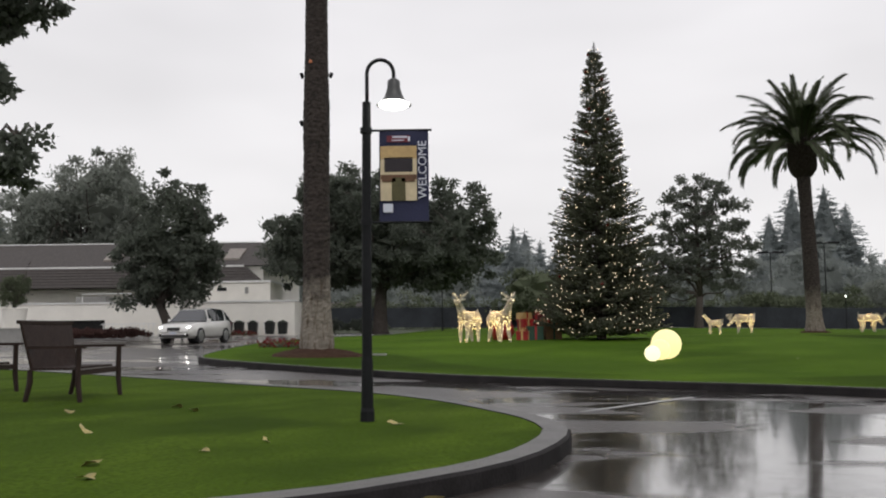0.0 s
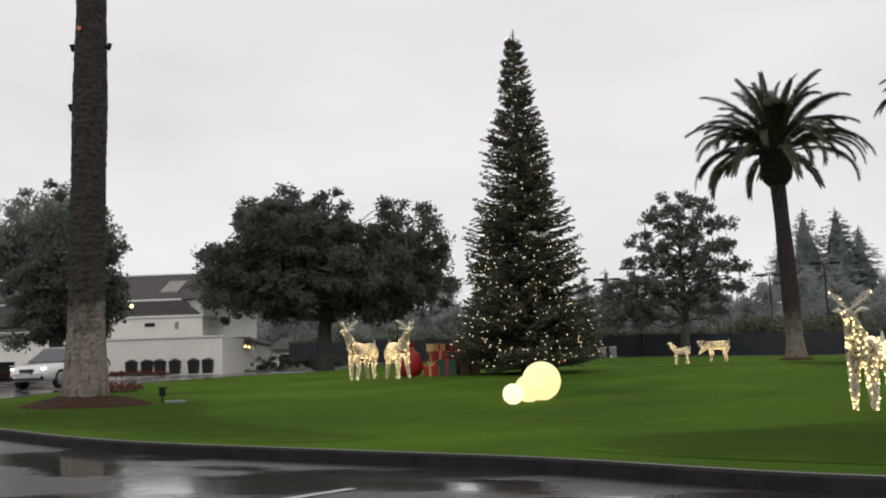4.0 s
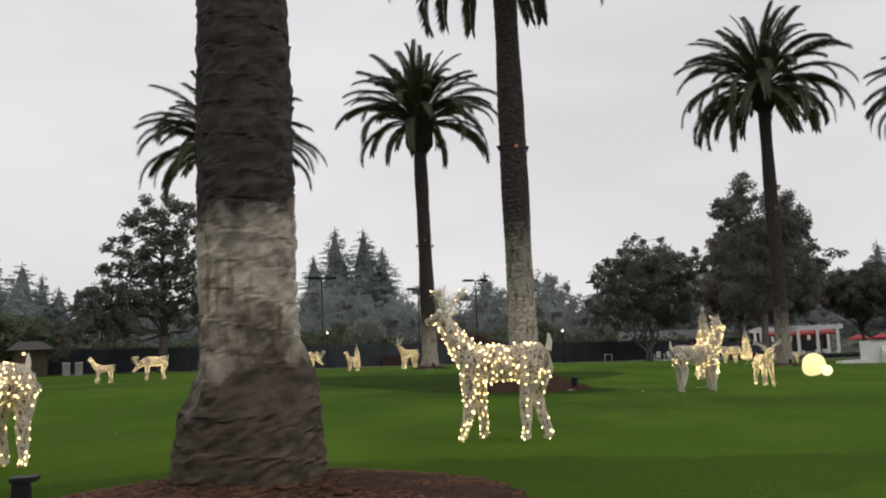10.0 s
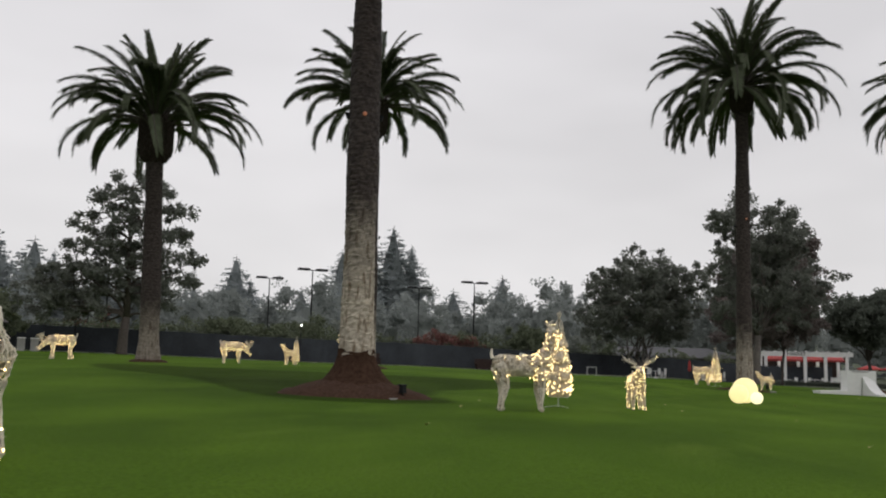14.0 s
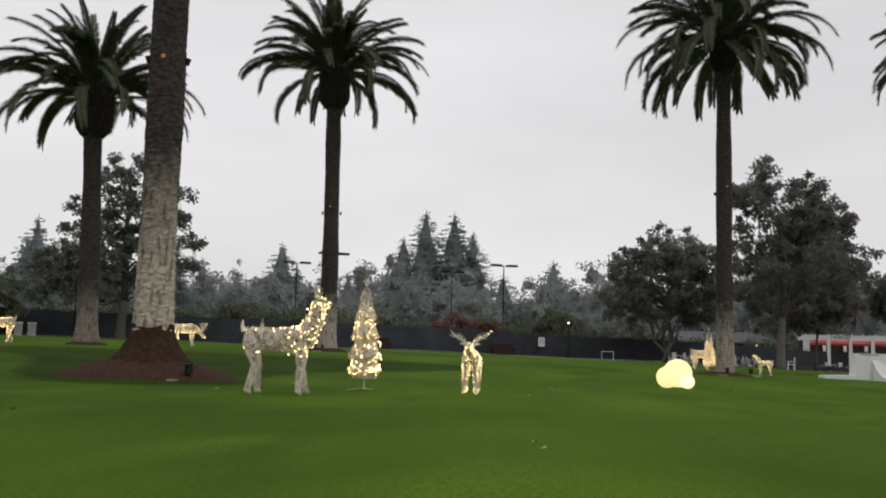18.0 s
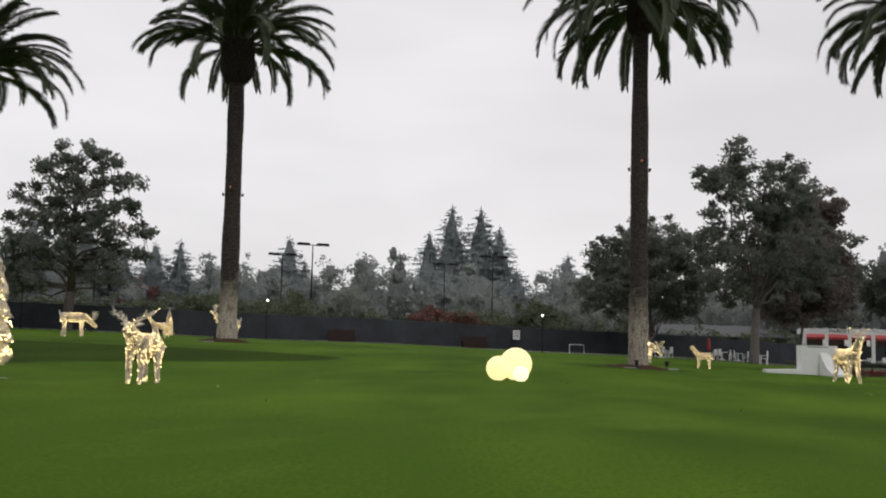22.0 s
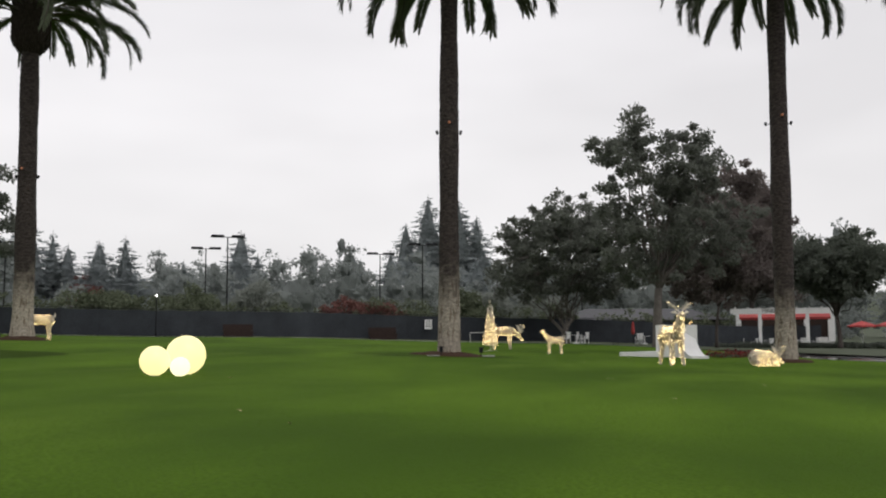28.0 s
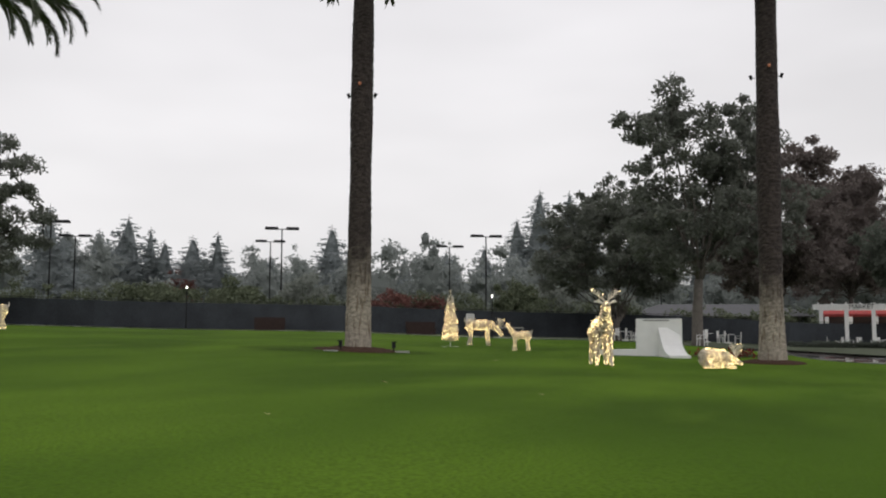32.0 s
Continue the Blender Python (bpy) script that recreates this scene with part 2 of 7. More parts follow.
def asphaltmat():
    """Wet asphalt: dark, standing water in shallow patches."""
    m = bpy.data.materials.new("wet_asphalt")
    m.use_nodes = True
    n, l = m.node_tree.nodes, m.node_tree.links
    b = n["Principled BSDF"]
    tc = n.new("ShaderNodeTexCoord")
    mp = n.new("ShaderNodeMapping")
    mp.inputs["Scale"].default_value, mp.inputs["Rotation"].default_value = (0.22, 0.50, 1), (0, 0, -0.25)
    l.new(tc.outputs["Object"], mp.inputs[0])
    pud = n.new("ShaderNodeTexNoise")
    pud.inputs["Scale"].default_value, pud.inputs["Detail"].default_value = 1.05, 7.0
    l.new(mp.outputs[0], pud.inputs["Vector"])
    gr = n.new("ShaderNodeTexNoise")
    gr.inputs["Scale"].default_value, gr.inputs["Detail"].default_value = 90.0, 3.0
    l.new(tc.outputs["Object"], gr.inputs["Vector"])
    wet = n.new("ShaderNodeMapRange")
    wet.inputs["From Min"].default_value, wet.inputs["From Max"].default_value = 0.48, 0.53
    l.new(pud.outputs[0], wet.inputs["Value"])
    rr = n.new("ShaderNodeMapRange")
    rr.inputs["To Min"].default_value, rr.inputs["To Max"].default_value = 0.32, 0.13
    l.new(wet.outputs[0], rr.inputs["Value"])
    l.new(rr.outputs[0], b.inputs["Roughness"])
    mix = n.new("ShaderNodeMix")
    mix.data_type = 'RGBA'
    mix.inputs[6].default_value, mix.inputs[7].default_value = (0.024, 0.020, 0.018, 1), (0.064, 0.053, 0.046, 1)
    l.new(gr.outputs[0], mix.inputs[0])
    l.new(mix.outputs[2], b.inputs["Base Color"])
    b.inputs["Specular IOR Level"].default_value = 0.6
    b.inputs["Coat Roughness"].default_value = 0.07
    ct = n.new("ShaderNodeMapRange")
    ct.inputs["To Min"].default_value, ct.inputs["To Max"].default_value = 0.15, 0.9
    l.new(wet.outputs[0], ct.inputs["Value"])
    l.new(ct.outputs[0], b.inputs["Coat Weight"])
    st = n.new("ShaderNodeMapRange")
    st.inputs["To Min"].default_value, st.inputs["To Max"].default_value = 0.55, 0.04
    l.new(wet.outputs[0], st.inputs["Value"])
    wv = n.new("ShaderNodeTexNoise")  # shallow unevenness breaks the reflections
    wv.inputs["Scale"].default_value, wv.inputs["Detail"].default_value = 2.4, 5.0
    l.new(tc.outputs["Object"], wv.inputs["Vector"])
    un = n.new("ShaderNodeBump")
    un.inputs["Strength"].default_value, un.inputs["Distance"].default_value = 0.22, 0.05
    l.new(wv.outputs[0], un.inputs["Height"])
    bn = n.new("ShaderNodeBump")
    bn.inputs["Distance"].default_value = 0.01
    l.new(un.outputs[0], bn.inputs["Normal"])
    l.new(st.outputs[0], bn.inputs["Strength"])
    l.new(gr.outputs[0], bn.inputs["Height"])
    l.new(bn.outputs[0], b.inputs["Normal"])
    return m


def barkmat(name, pale_from, pale_to, soft=0.5, tone=(0.40, 0.355, 0.285), foot=(0.072, 0.057, 0.039), dark=(0.038, 0.030, 0.026)):
    """Palm bark: dark rings, with a weathered pale band between two heights."""
    m = bpy.data.materials.new(name)
    m.use_nodes = True
    n, l = m.node_tree.nodes, m.node_tree.links
    b = n["Principled BSDF"]
    b.inputs["Roughness"].default_value, b.inputs["Specular IOR Level"].default_value = 0.8, 0.25
    tc = n.new("ShaderNodeTexCoord")
    sp = n.new("ShaderNodeSeparateXYZ")
    l.new(tc.outputs["Object"], sp.inputs[0])
    no = n.new("ShaderNodeTexNoise")
    no.inputs["Scale"].default_value, no.inputs["Detail"].default_value = 2.2, 8.0
    l.new(tc.outputs["Object"], no.inputs["Vector"])
    hz = n.new("ShaderNodeMath")
    hz.operation = 'MULTIPLY_ADD'
    hz.inputs[1].default_value = 2.6
    l.new(no.outputs[0], hz.inputs[0])
    l.new(sp.outputs[2], hz.inputs[2])

    def band(lo, hi):
        r = n.new("ShaderNodeMapRange")
        r.inputs["From Min"].default_value, r.inputs["From Max"].default_value = lo, hi
        l.new(hz.outputs[0], r.inputs["Value"])
        return r.outputs[0]

    up, down = band(pale_from + 1.0, pale_from + 1.55), band(pale_to + 1.4 + soft, pale_to + 1.4 - soft)
    def grain(sx, sz, scale, detail):
        mp = n.new("ShaderNodeMapping")
        mp.inputs["Scale"].default_value = (sx, sx, sz)
        l.new(tc.outputs["Object"], mp.inputs[0])
        t = n.new("ShaderNodeTexNoise")
        t.inputs["Scale"].default_value, t.inputs["Detail"].default_value = scale, detail
        l.new(mp.outputs[0], t.inputs["Vector"])
        return t

    fi, crack = grain(3.6, 7, 1.8, 7.0), grain(6, 1.1, 1.6, 6.0)

    def two(src, a, c, lo, hi):
        x = n.new("ShaderNodeMix")
        x.data_type = 'RGBA'
        for slot, v in ((6, a), (7, c)):
            if isinstance(v, tuple):
                x.inputs[slot].default_value = (*v, 1)
            else:
                l.new(v, x.inputs[slot])
        r = n.new("ShaderNodeMapRange")
        r.inputs["From Min"].default_value, r.inputs["From Max"].default_value = lo, hi
        l.new(src.outputs[0], r.inputs["Value"])
        l.new(r.outputs[0], x.inputs[0])
        return x.outputs[2]

    dk = two(fi, tuple(c * 0.5 for c in dark), tuple(c * 1.5 for c in dark), 0.35, 0.65)
    plate = two(fi, tuple(c * 0.74 for c in tone), tuple(c * 1.2 for c in tone), 0.33, 0.64)
    pl = two(crack, (tone[0] * 0.42, tone[1] * 0.36, tone[2] * 0.30), plate, 0.33, 0.47)
    x = n.new("ShaderNodeMix")
    x.data_type = 'RGBA'
    l.new(down, x.inputs[0])
    l.new(dk, x.inputs[6])
    l.new(pl, x.inputs[7])
    y = n.new("ShaderNodeMix")
    y.data_type = 'RGBA'
    l.new(up, y.inputs[0])
    l.new(two(fi, tuple(c * 0.5 for c in foot), tuple(c * 1.35 for c in foot), 0.33, 0.66), y.inputs[6])
    l.new(x.outputs[2], y.inputs[7])
    l.new(y.outputs[2], b.inputs["Base Color"])
    bn = n.new("ShaderNodeBump")
    bn.inputs["Strength"].default_value, bn.inputs["Distance"].default_value = 0.55, 0.03
    l.new(fi.outputs[0], bn.inputs["Height"])
    l.new(bn.outputs[0], b.inputs["Normal"])
    return m


M_ROUGH = lawnmat("darker_wet_grass", 0.945, 1.0, fade=0.46)
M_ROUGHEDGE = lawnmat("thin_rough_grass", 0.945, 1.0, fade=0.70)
M_LAWN, M_TURF, M_ROAD = lawnmat("mown_wet_grass", 0.945, 1.0), lawnmat("deep_green_wet_turf", 0.72, 5.0, 1.10), asphaltmat()
M_EARTH = mat("damp_turf_and_soil", (0.045, 0.060, 0.024), 0.9, scale=0.15, var=0.4, bump_scale=6)
M_KERBDARK = mat("dark_kerb_sides", (0.022, 0.020, 0.020), 0.7, var=0.5, scale=4, bump=0.4, bump_scale=40, spec=0.12)
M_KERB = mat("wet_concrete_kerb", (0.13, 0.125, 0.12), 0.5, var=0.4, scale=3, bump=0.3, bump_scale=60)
M_PAVE = mat("pale_concrete_paving", (0.30, 0.295, 0.28), 0.4, var=0.3, scale=1.5)
M_MULCH = mat("bark_mulch", (0.062, 0.036, 0.025), 0.95, var=0.6, scale=14, bump=1.0, bump_scale=30, spec=0.06)
M_ROOT = mat("palm_root_fibre", (0.052, 0.030, 0.020), 0.95, var=0.6, scale=9, bump=1.0, bump_scale=26, spec=0.05)
M_CHIP = mat("mulch_chips", (0.125, 0.068, 0.042), 0.9, var=0.6, scale=3, bump=0, rand=0.5, spec=0.08)
M_IRON = mat("black_painted_iron", (0.014, 0.015, 0.016), 0.5, var=0.3, scale=10, bump=0.1, spec=0.12)
M_WHITE = mat("white_painted_stucco", (0.86, 0.83, 0.76), 0.7, var=0.08, scale=1.2, bump=0.3, bump_scale=50)
M_WHITEWOOD = mat("white_painted_wood", (0.78, 0.78, 0.76), 0.5, var=0.08, scale=3, bump=0.1)
M_ROOF = mat("dark_roof_shingle", (0.062, 0.053, 0.048), 0.7, var=0.35, scale=4, bump=0.6, bump_scale=12)
M_TEAK = mat("weathered_dark_wood", (0.036, 0.022, 0.018), 0.6, var=0.4, scale=8, bump=0.3, spec=0.2)
M_BARK = mat("tree_bark", (0.075, 0.062, 0.053), 0.9, var=0.45, scale=5, bump=0.8, bump_scale=18)
M_BOSS = mat("dark_leaf_bases", (0.040, 0.032, 0.026), 0.9, var=0.5, scale=6, bump=0.8, bump_scale=20, spec=0.1)
M_BARKPALE = mat("pale_tree_bark", (0.13, 0.115, 0.10), 0.9, var=0.4, scale=4, bump=0.7, bump_scale=18)
M_FENCE = mat("dark_green_windscreen", (0.044, 0.049, 0.056), 0.8, var=0.45, scale=0.45, bump=0.3, bump_scale=8, rand=0.25, spec=0.15)
# pale wire; its cream tint also carries the bulbs' warm glow
M_WIRE = mat("bulb_warmed_wire", (0.80, 0.73, 0.60), 0.55, var=0.35, scale=9, bump=0)
# solid core; its darker tone stands for shade between the wires
M_WIREIN = mat("darkened_wire_core", (0.30, 0.25, 0.17), 0.8, var=0.5, scale=18, bump=0.8, bump_scale=45)
M_BULB = glow("warm_fairy_light", (1.0, 0.72, 0.31), 7.5)
M_BULBTREE = glow("tree_fairy_light", (1.0, 0.76, 0.45), 2.2)
M_GLOBE = glow("lit_globe_plastic", (1.0, 0.88, 0.40), 1.02, (0.22, 0.20, 0.12))
M_GLOBEHOT = glow("lit_globe_bright", (1.0, 0.93, 0.56), 1.25, (0.22, 0.20, 0.12))
M_LAMP = glow("white_lamp", (1.0, 0.97, 0.92), 6.0)
M_AMBER = glow("amber_lamp", (1.0, 0.62, 0.22), 5.0)
L_PALM = leafmat("palm_leaflets", (0.080, 0.098, 0.052), 0.45, 0.25, 0.55, 0.30)
# oak, magnolia, open and reddish leaves are lightened to stand for haze
L_OAK = leafmat("dark_oak_leaves", (0.128, 0.144, 0.116), 0.3, 0.48)
L_MAG = leafmat("magnolia_leaves", (0.165, 0.177, 0.149), 0.3, 0.50)
L_HAZE = leafmat("haze_tinted_open_leaves", (0.165, 0.177, 0.150), 0.3, 0.48, 0.9, 0.05)
L_RED = leafmat("reddish_leaves", (0.178, 0.152, 0.140), 0.3, 0.50)
L_XMAS = leafmat("fir_needles", (0.108, 0.115, 0.082), 0.45, 0.26)
# distance mist is painted into this pale grey leaf colour
L_FAR = leafmat("haze_grey_far_leaves", (0.305, 0.330, 0.312), 0.05, 0.50, 1.0, 0.0)
# haze over the far firs is painted into their needle colour
L_FIR = leafmat("mist_painted_needles", (0.315, 0.345, 0.345), 0.05, 0.50, 1.0, 0.0)
# haze is painted into the grey of these leaves as well
L_MID = leafmat("haze_grey_leaves", (0.270, 0.290, 0.255), 0.10, 0.50, 1.0, 0.0)
L_HEDGE = leafmat("shrub_leaves", (0.132, 0.152, 0.098), 0.3, 0.3, 0.9, 0.05)
L_MAPLE = leafmat("autumn_red_leaves", (0.19, 0.095, 0.082), 0.3, 0.3, 0.9, 0.05)


# ---- mesh helpers ----
def unit(v):
    return v / (np.linalg.norm(v, axis=-1, keepdims=True) + 1e-9)


class Geo:
    """Vertices and faces gathered into one mesh."""

    def __init__(self):
        self.v, self.f, self.m, self.n = [], [], [], 0

    def add(self, verts, faces, mi=0):
        verts = np.asarray(verts, float).reshape(-1, 3)
        self.v.append(verts)
        k = self.n
        for face in faces:
            self.f.append(tuple(int(i) + k for i in face))
            self.m.append(mi)
        self.n += len(verts)
        return self

    def box(self, c, s, rz=0.0, mi=0, taper=1.0):
        x, y, z = s[0] / 2, s[1] / 2, s[2] / 2
        p = np.array([(-x, -y, -z), (x, -y, -z), (x, y, -z), (-x, y, -z), (-x * taper, -y * taper, z), (x * taper, -y * taper, z), (x * taper, y * taper, z), (-x * taper, y * taper, z)])
        ca, sa = math.cos(rz), math.sin(rz)
        p = p @ np.array([[ca, sa, 0], [-sa, ca, 0], [0, 0, 1]]) + np.array(c)
        return self.add(p, [(0, 3, 2, 1), (4, 5, 6, 7), (0, 1, 5, 4), (1, 2, 6, 5), (2, 3, 7, 6), (3, 0, 4, 7)], mi)

    def tube(self, pts, radii, n=8, mi=0, caps=True):
        pts = np.asarray(pts, float)
        k = len(pts)
        radii = np.broadcast_to(radii, (k,)) if np.ndim(radii) < 1 or len(radii) == k else radii
        tang = np.gradient(pts, axis=0)
        tang /= np.linalg.norm(tang, axis=1)[:, None] + 1e-9
        ref = np.array((0, 0, 1.0)) if abs(tang[0][2]) < 0.9 else np.array((1.0, 0, 0))
        rings = []
        for i in range(k):
            a = np.cross(tang[i], ref)
            a /= np.linalg.norm(a) + 1e-9
            b = np.cross(tang[i], a)
            ref = np.cross(a, tang[i])
            th = np.arange(n) * 2 * math.pi / n
            rings.append(pts[i] + radii[i] * (np.cos(th)[:, None] * a + np.sin(th)[:, None] * b))
        faces = [(i * n + j, i * n + (j + 1) % n, (i + 1) * n + (j + 1) % n, (i + 1) * n + j) for i in range(k - 1) for j in range(n)]
        if caps:
            faces += [tuple(range(n))[::-1], tuple(range((k - 1) * n, k * n))]
        return self.add(np.concatenate(rings), faces, mi)

    def sphere(self, c, r, nu=16, nv=10, mi=0, squash=1.0):
        v, f = [], []
        for i in range(nv + 1):
            a = math.pi * i / nv
            for j in range(nu):
                b = 2 * math.pi * j / nu
                v.append((c[0] + r * math.sin(a) * math.cos(b), c[1] + r * math.sin(a) * math.sin(b), c[2] + r * squash * math.cos(a)))
        for i in range(nv):
            for j in range(nu):
                f.append((i * nu + j, (i + 1) * nu + j, (i + 1) * nu + (j + 1) % nu, i * nu + (j + 1) % nu))
        return self.add(v, f, mi)

    def strands(self, lines, r, mi=0):
        """Thin three-sided wires: lines of equal point count, r one radius or one a point."""
        p = np.asarray(lines, float)
        m, k = p.shape[:2]
        tang = unit(np.gradient(p, axis=1))
        a = unit(np.cross(tang, (0.31, 0.52, 0.79)))
        b = np.cross(tang, a)
        th = np.arange(3) * 2 * math.pi / 3
        r = np.broadcast_to(r, (k,))[None, :, None, None]
        v = p[:, :, None] + r * (np.cos(th)[:, None] * a[:, :, None] + np.sin(th)[:, None] * b[:, :, None])
        i, j = np.meshgrid(np.arange(k - 1), np.arange(3), indexing="ij")
        q = np.stack([i * 3 + j, i * 3 + (j + 1) % 3, (i + 1) * 3 + (j + 1) % 3, (i + 1) * 3 + j], -1).reshape(-1, 4)
        f = (self.n + np.arange(m)[:, None, None] * 3 * k + q[None]).reshape(-1, 4).tolist()
        self.v.append(v.reshape(-1, 3))
        self.f += f
        self.m += [mi] * len(f)
        self.n += m * 3 * k
        return self

    def bulbs(self, pts, r, mi=0):
        """Small eight-sided beads."""
        o = np.array([(1, 0, 0), (-1, 0, 0), (0, 1, 0), (0, -1, 0), (0, 0, 1.3), (0, 0, -1.3)]) * r
        t = [(0, 2, 4), (2, 1, 4), (1, 3, 4), (3, 0, 4), (2, 0, 5), (1, 2, 5), (3, 1, 5), (0, 3, 5)]
        for p in pts:
            self.add(o + p, t, mi)
        return self

    def blades(self, a, b, w, mi=0, sag=0.0):
        """Pointed leaf blades from a to b, of half width vectors w."""
        a, b, w = (np.asarray(x, float) for x in (a, b, w))
        mid = a * 0.55 + b * 0.45
        mid[:, 2] += sag
        v = np.stack([a, mid + w, b, mid - w], 1).reshape(-1, 3)
        k = self.n
        self.v.append(v)
        for i in range(len(a)):
            q = k + 4 * i
            self.f.append((q, q + 1, q + 2, q + 3))
        self.m += [mi] * len(a)
        self.n += 4 * len(a)
        return self

    def mesh(self, name, mats, smooth=False):
        me = bpy.data.meshes.new(name)
        me.from_pydata(np.concatenate(self.v).tolist(), [], self.f)
        for m in mats if isinstance(mats, (list, tuple)) else [mats]:
            me.materials.append(m)
        me.polygons.foreach_set("material_index", self.m)
        if smooth:
            me.polygons.foreach_set("use_smooth", [True] * len(self.f))
        me.update()
        return me


def part(name, geo, material, parent=None, label="", smooth=False, at=None):
    """Links a geometry as one mesh object, under a thing where one is given."""
    me = geo if isinstance(geo, bpy.types.Mesh) else geo.mesh(name, material, smooth)
    ob = new(name, me)
    if parent is not None:
        ob.parent = parent
    if at is not None:
        ob.matrix_basis = at
    return tagged(ob, label)


def thing(name, x, y, z, rz, label, category, group="", kind=""):
    """An Empty at the base of a thing."""
    e = new(name)
    e.empty_display_size = 0.2
    e.matrix_basis = pose(x, y, z, 0, 0, rz)
    return tagged(e, label, category, group, kind)


rng = np.random.default_rng(7)


def smooth_line(pts, step=0.5, closed=True):
    """A rounded line through the points (Catmull-Rom)."""
    p = np.asarray(pts, float)
    out = []
    n = len(p)
    for i in range(n if closed else n - 1):
        a, b, c, d = (p[(i + k) % n] if closed else p[min(max(i + k, 0), n - 1)] for k in (-1, 0, 1, 2))
        for t in np.arange(0, 1, min(1.0, step / max(np.linalg.norm(c - b), 1e-6))):
            out.append(0.5 * (2 * b + (c - a) * t + (2 * a - 5 * b + 4 * c - d) * t * t + (3 * b - a - 3 * c + d) * t ** 3))
    if not closed:
        out.append(p[-1])
    return np.array(out)


# ---- ground ----
HILL = (0.1036, -0.3934, 0.2669, -0.0655, 0.0500, 0.0154)
BUMPS = [
    (-0.8, 9.2, -0.042), (0.5, 8.2, -0.024), (42.0, 37.0, -0.168), (6.3, 27.0, -0.059), (5.6, 25.5, -0.063),
    (11.5, 21.9, -0.048), (17.5, 20.8, -0.032), (27.5, 28.0, 0.031), (14.5, 22.8, -0.055), (32.1, 30.3, -0.074),
    (59.0, 43.5, -0.182), (62.2, 42.6, -0.083), (59.5, 54.2, -0.104), (56.8, 55.6, 0.021), (64.0, 51.0, -0.100),
    (0.8, 39.8, -0.038), (18.0, 59.0, -0.031), (32.4, 64.0, -0.055), (23.5, 59.0, 0.098), (35.7, 60.5, 0.169),
    (52.3, 48.2, 0.150), (66.0, 46.2, 0.115), (41.7, 96.7, -0.165), (67.1, 92.5, -0.303), (81.7, 95.0, -0.162),
    (76.0, 72.4, -0.110), (99.0, 96.0, -0.587), (8.0, 43.0, 0.117), (0.0, 3.9, 0.027), (5.3, 10.8, 0.011),
    (16.4, 15.0, 0.091), (49.8, 21.6, -0.072),
]


def ground(x, y):
    """Height of the turf: a gentle fall to the east, a rise in the middle of the lawn."""
    far_y = np.asarray(y, float)
    x, y = np.clip(np.asarray(x, float), -30, 105), np.clip(far_y, -8, 110)
    u, v = x / 30, y / 30
    z = HILL[0] + HILL[1] * u + HILL[2] * v + HILL[3] * u * u + HILL[4] * u * v + HILL[5] * v * v
    for bx, by, w in BUMPS:
        z = z + w * np.exp(-((x - bx) ** 2 + (y - by) ** 2) / 128.0)
    f = np.clip((far_y - 280) / 200, 0, 1)  # wooded rise far behind the courts
    return z + 26 * f * f * (3 - 2 * f)


def gz(x, y):
    return float(ground(x, y))


def sheet(xs, ys, drop):
    X, Y = np.meshgrid(xs, ys)
    Z = ground(X, Y) - drop
    g = Geo()
    nx = len(xs)
    g.add(np.stack([X, Y, Z], -1).reshape(-1, 3), [(j * nx + i, j * nx + i + 1, (j + 1) * nx + i + 1, (j + 1) * nx + i) for j in range(len(ys) - 1) for i in range(nx - 1)])
    return g


far = [-2500, -1200, -600, -300, -150, -90, -60]
part("ground", sheet(far + list(range(-40, 121, 5)) + [150, 220, 400, 800, 1500, 2500], far + list(range(-40, 121, 5)) + [150, 220, 280, 310, 340, 370, 400, 430, 460, 490, 600, 800, 1500, 2500], 0.20), M_EARTH, smooth=True)
tagged(bpy.data.objects["ground"], "damp turf and soil running to the horizon", "ground", kind="structure")
tagged(part("road", sheet(list(np.arange(-45, 96, 1.5)), list(np.arange(-30, 72, 1.5)), 0.13), M_ROAD, smooth=True), "rain-wet dark asphalt drive with puddles", "road", kind="structure")

# added sheet; its dark colour stands for turf and hedge in shade
tagged(part("far_verge", sheet(list(np.arange(76.5, 101, 1.75)), list(np.arange(44, 74, 2.0)), 0.03), M_EARTH, smooth=True), "dark turf beyond the cross drive, shade put into its colour", "lawn", kind="structure")
LAWN = [(-7.1, 25.8), (-6.0, 23.6), (-4.0, 21.4), (-2.2, 19.7), (0.2, 17.7), (3.0, 16.2), (5.4, 14.9), (7.4, 13.3), (9.6, 12.5), (13, 13.0), (18, 13.8), (24, 14.2), (30, 15.0), (36, 16.2), (42, 17.8),
        (48, 20.0), (54, 22.8), (60, 26.5), (66, 31), (70, 37), (71, 43), (69.5, 48), (72, 58), (74, 80), (66, 91), (50, 93.5), (20, 96), (2, 92), (-2, 80), (-3.2, 66), (-4.5, 57), (-6.5, 52), (-7.6, 46), (-8.3, 39), (-7.8, 31)]
ISLE = [(0.87, 8.5), (0.75, 9.5), (0.45, 10.3), (-0.2, 11.7), (-1.3, 13.1), (-2.8, 14.2), (-4.9, 15.7), (-9, 18.4), (-16, 22), (-25, 24), (-30, 15), (-20, 3), (-8, 3.6), (-3, 4.4), (-1.18, 5.17), (-0.36, 5.85), (0.25, 6.6), (0.65, 7.5)]


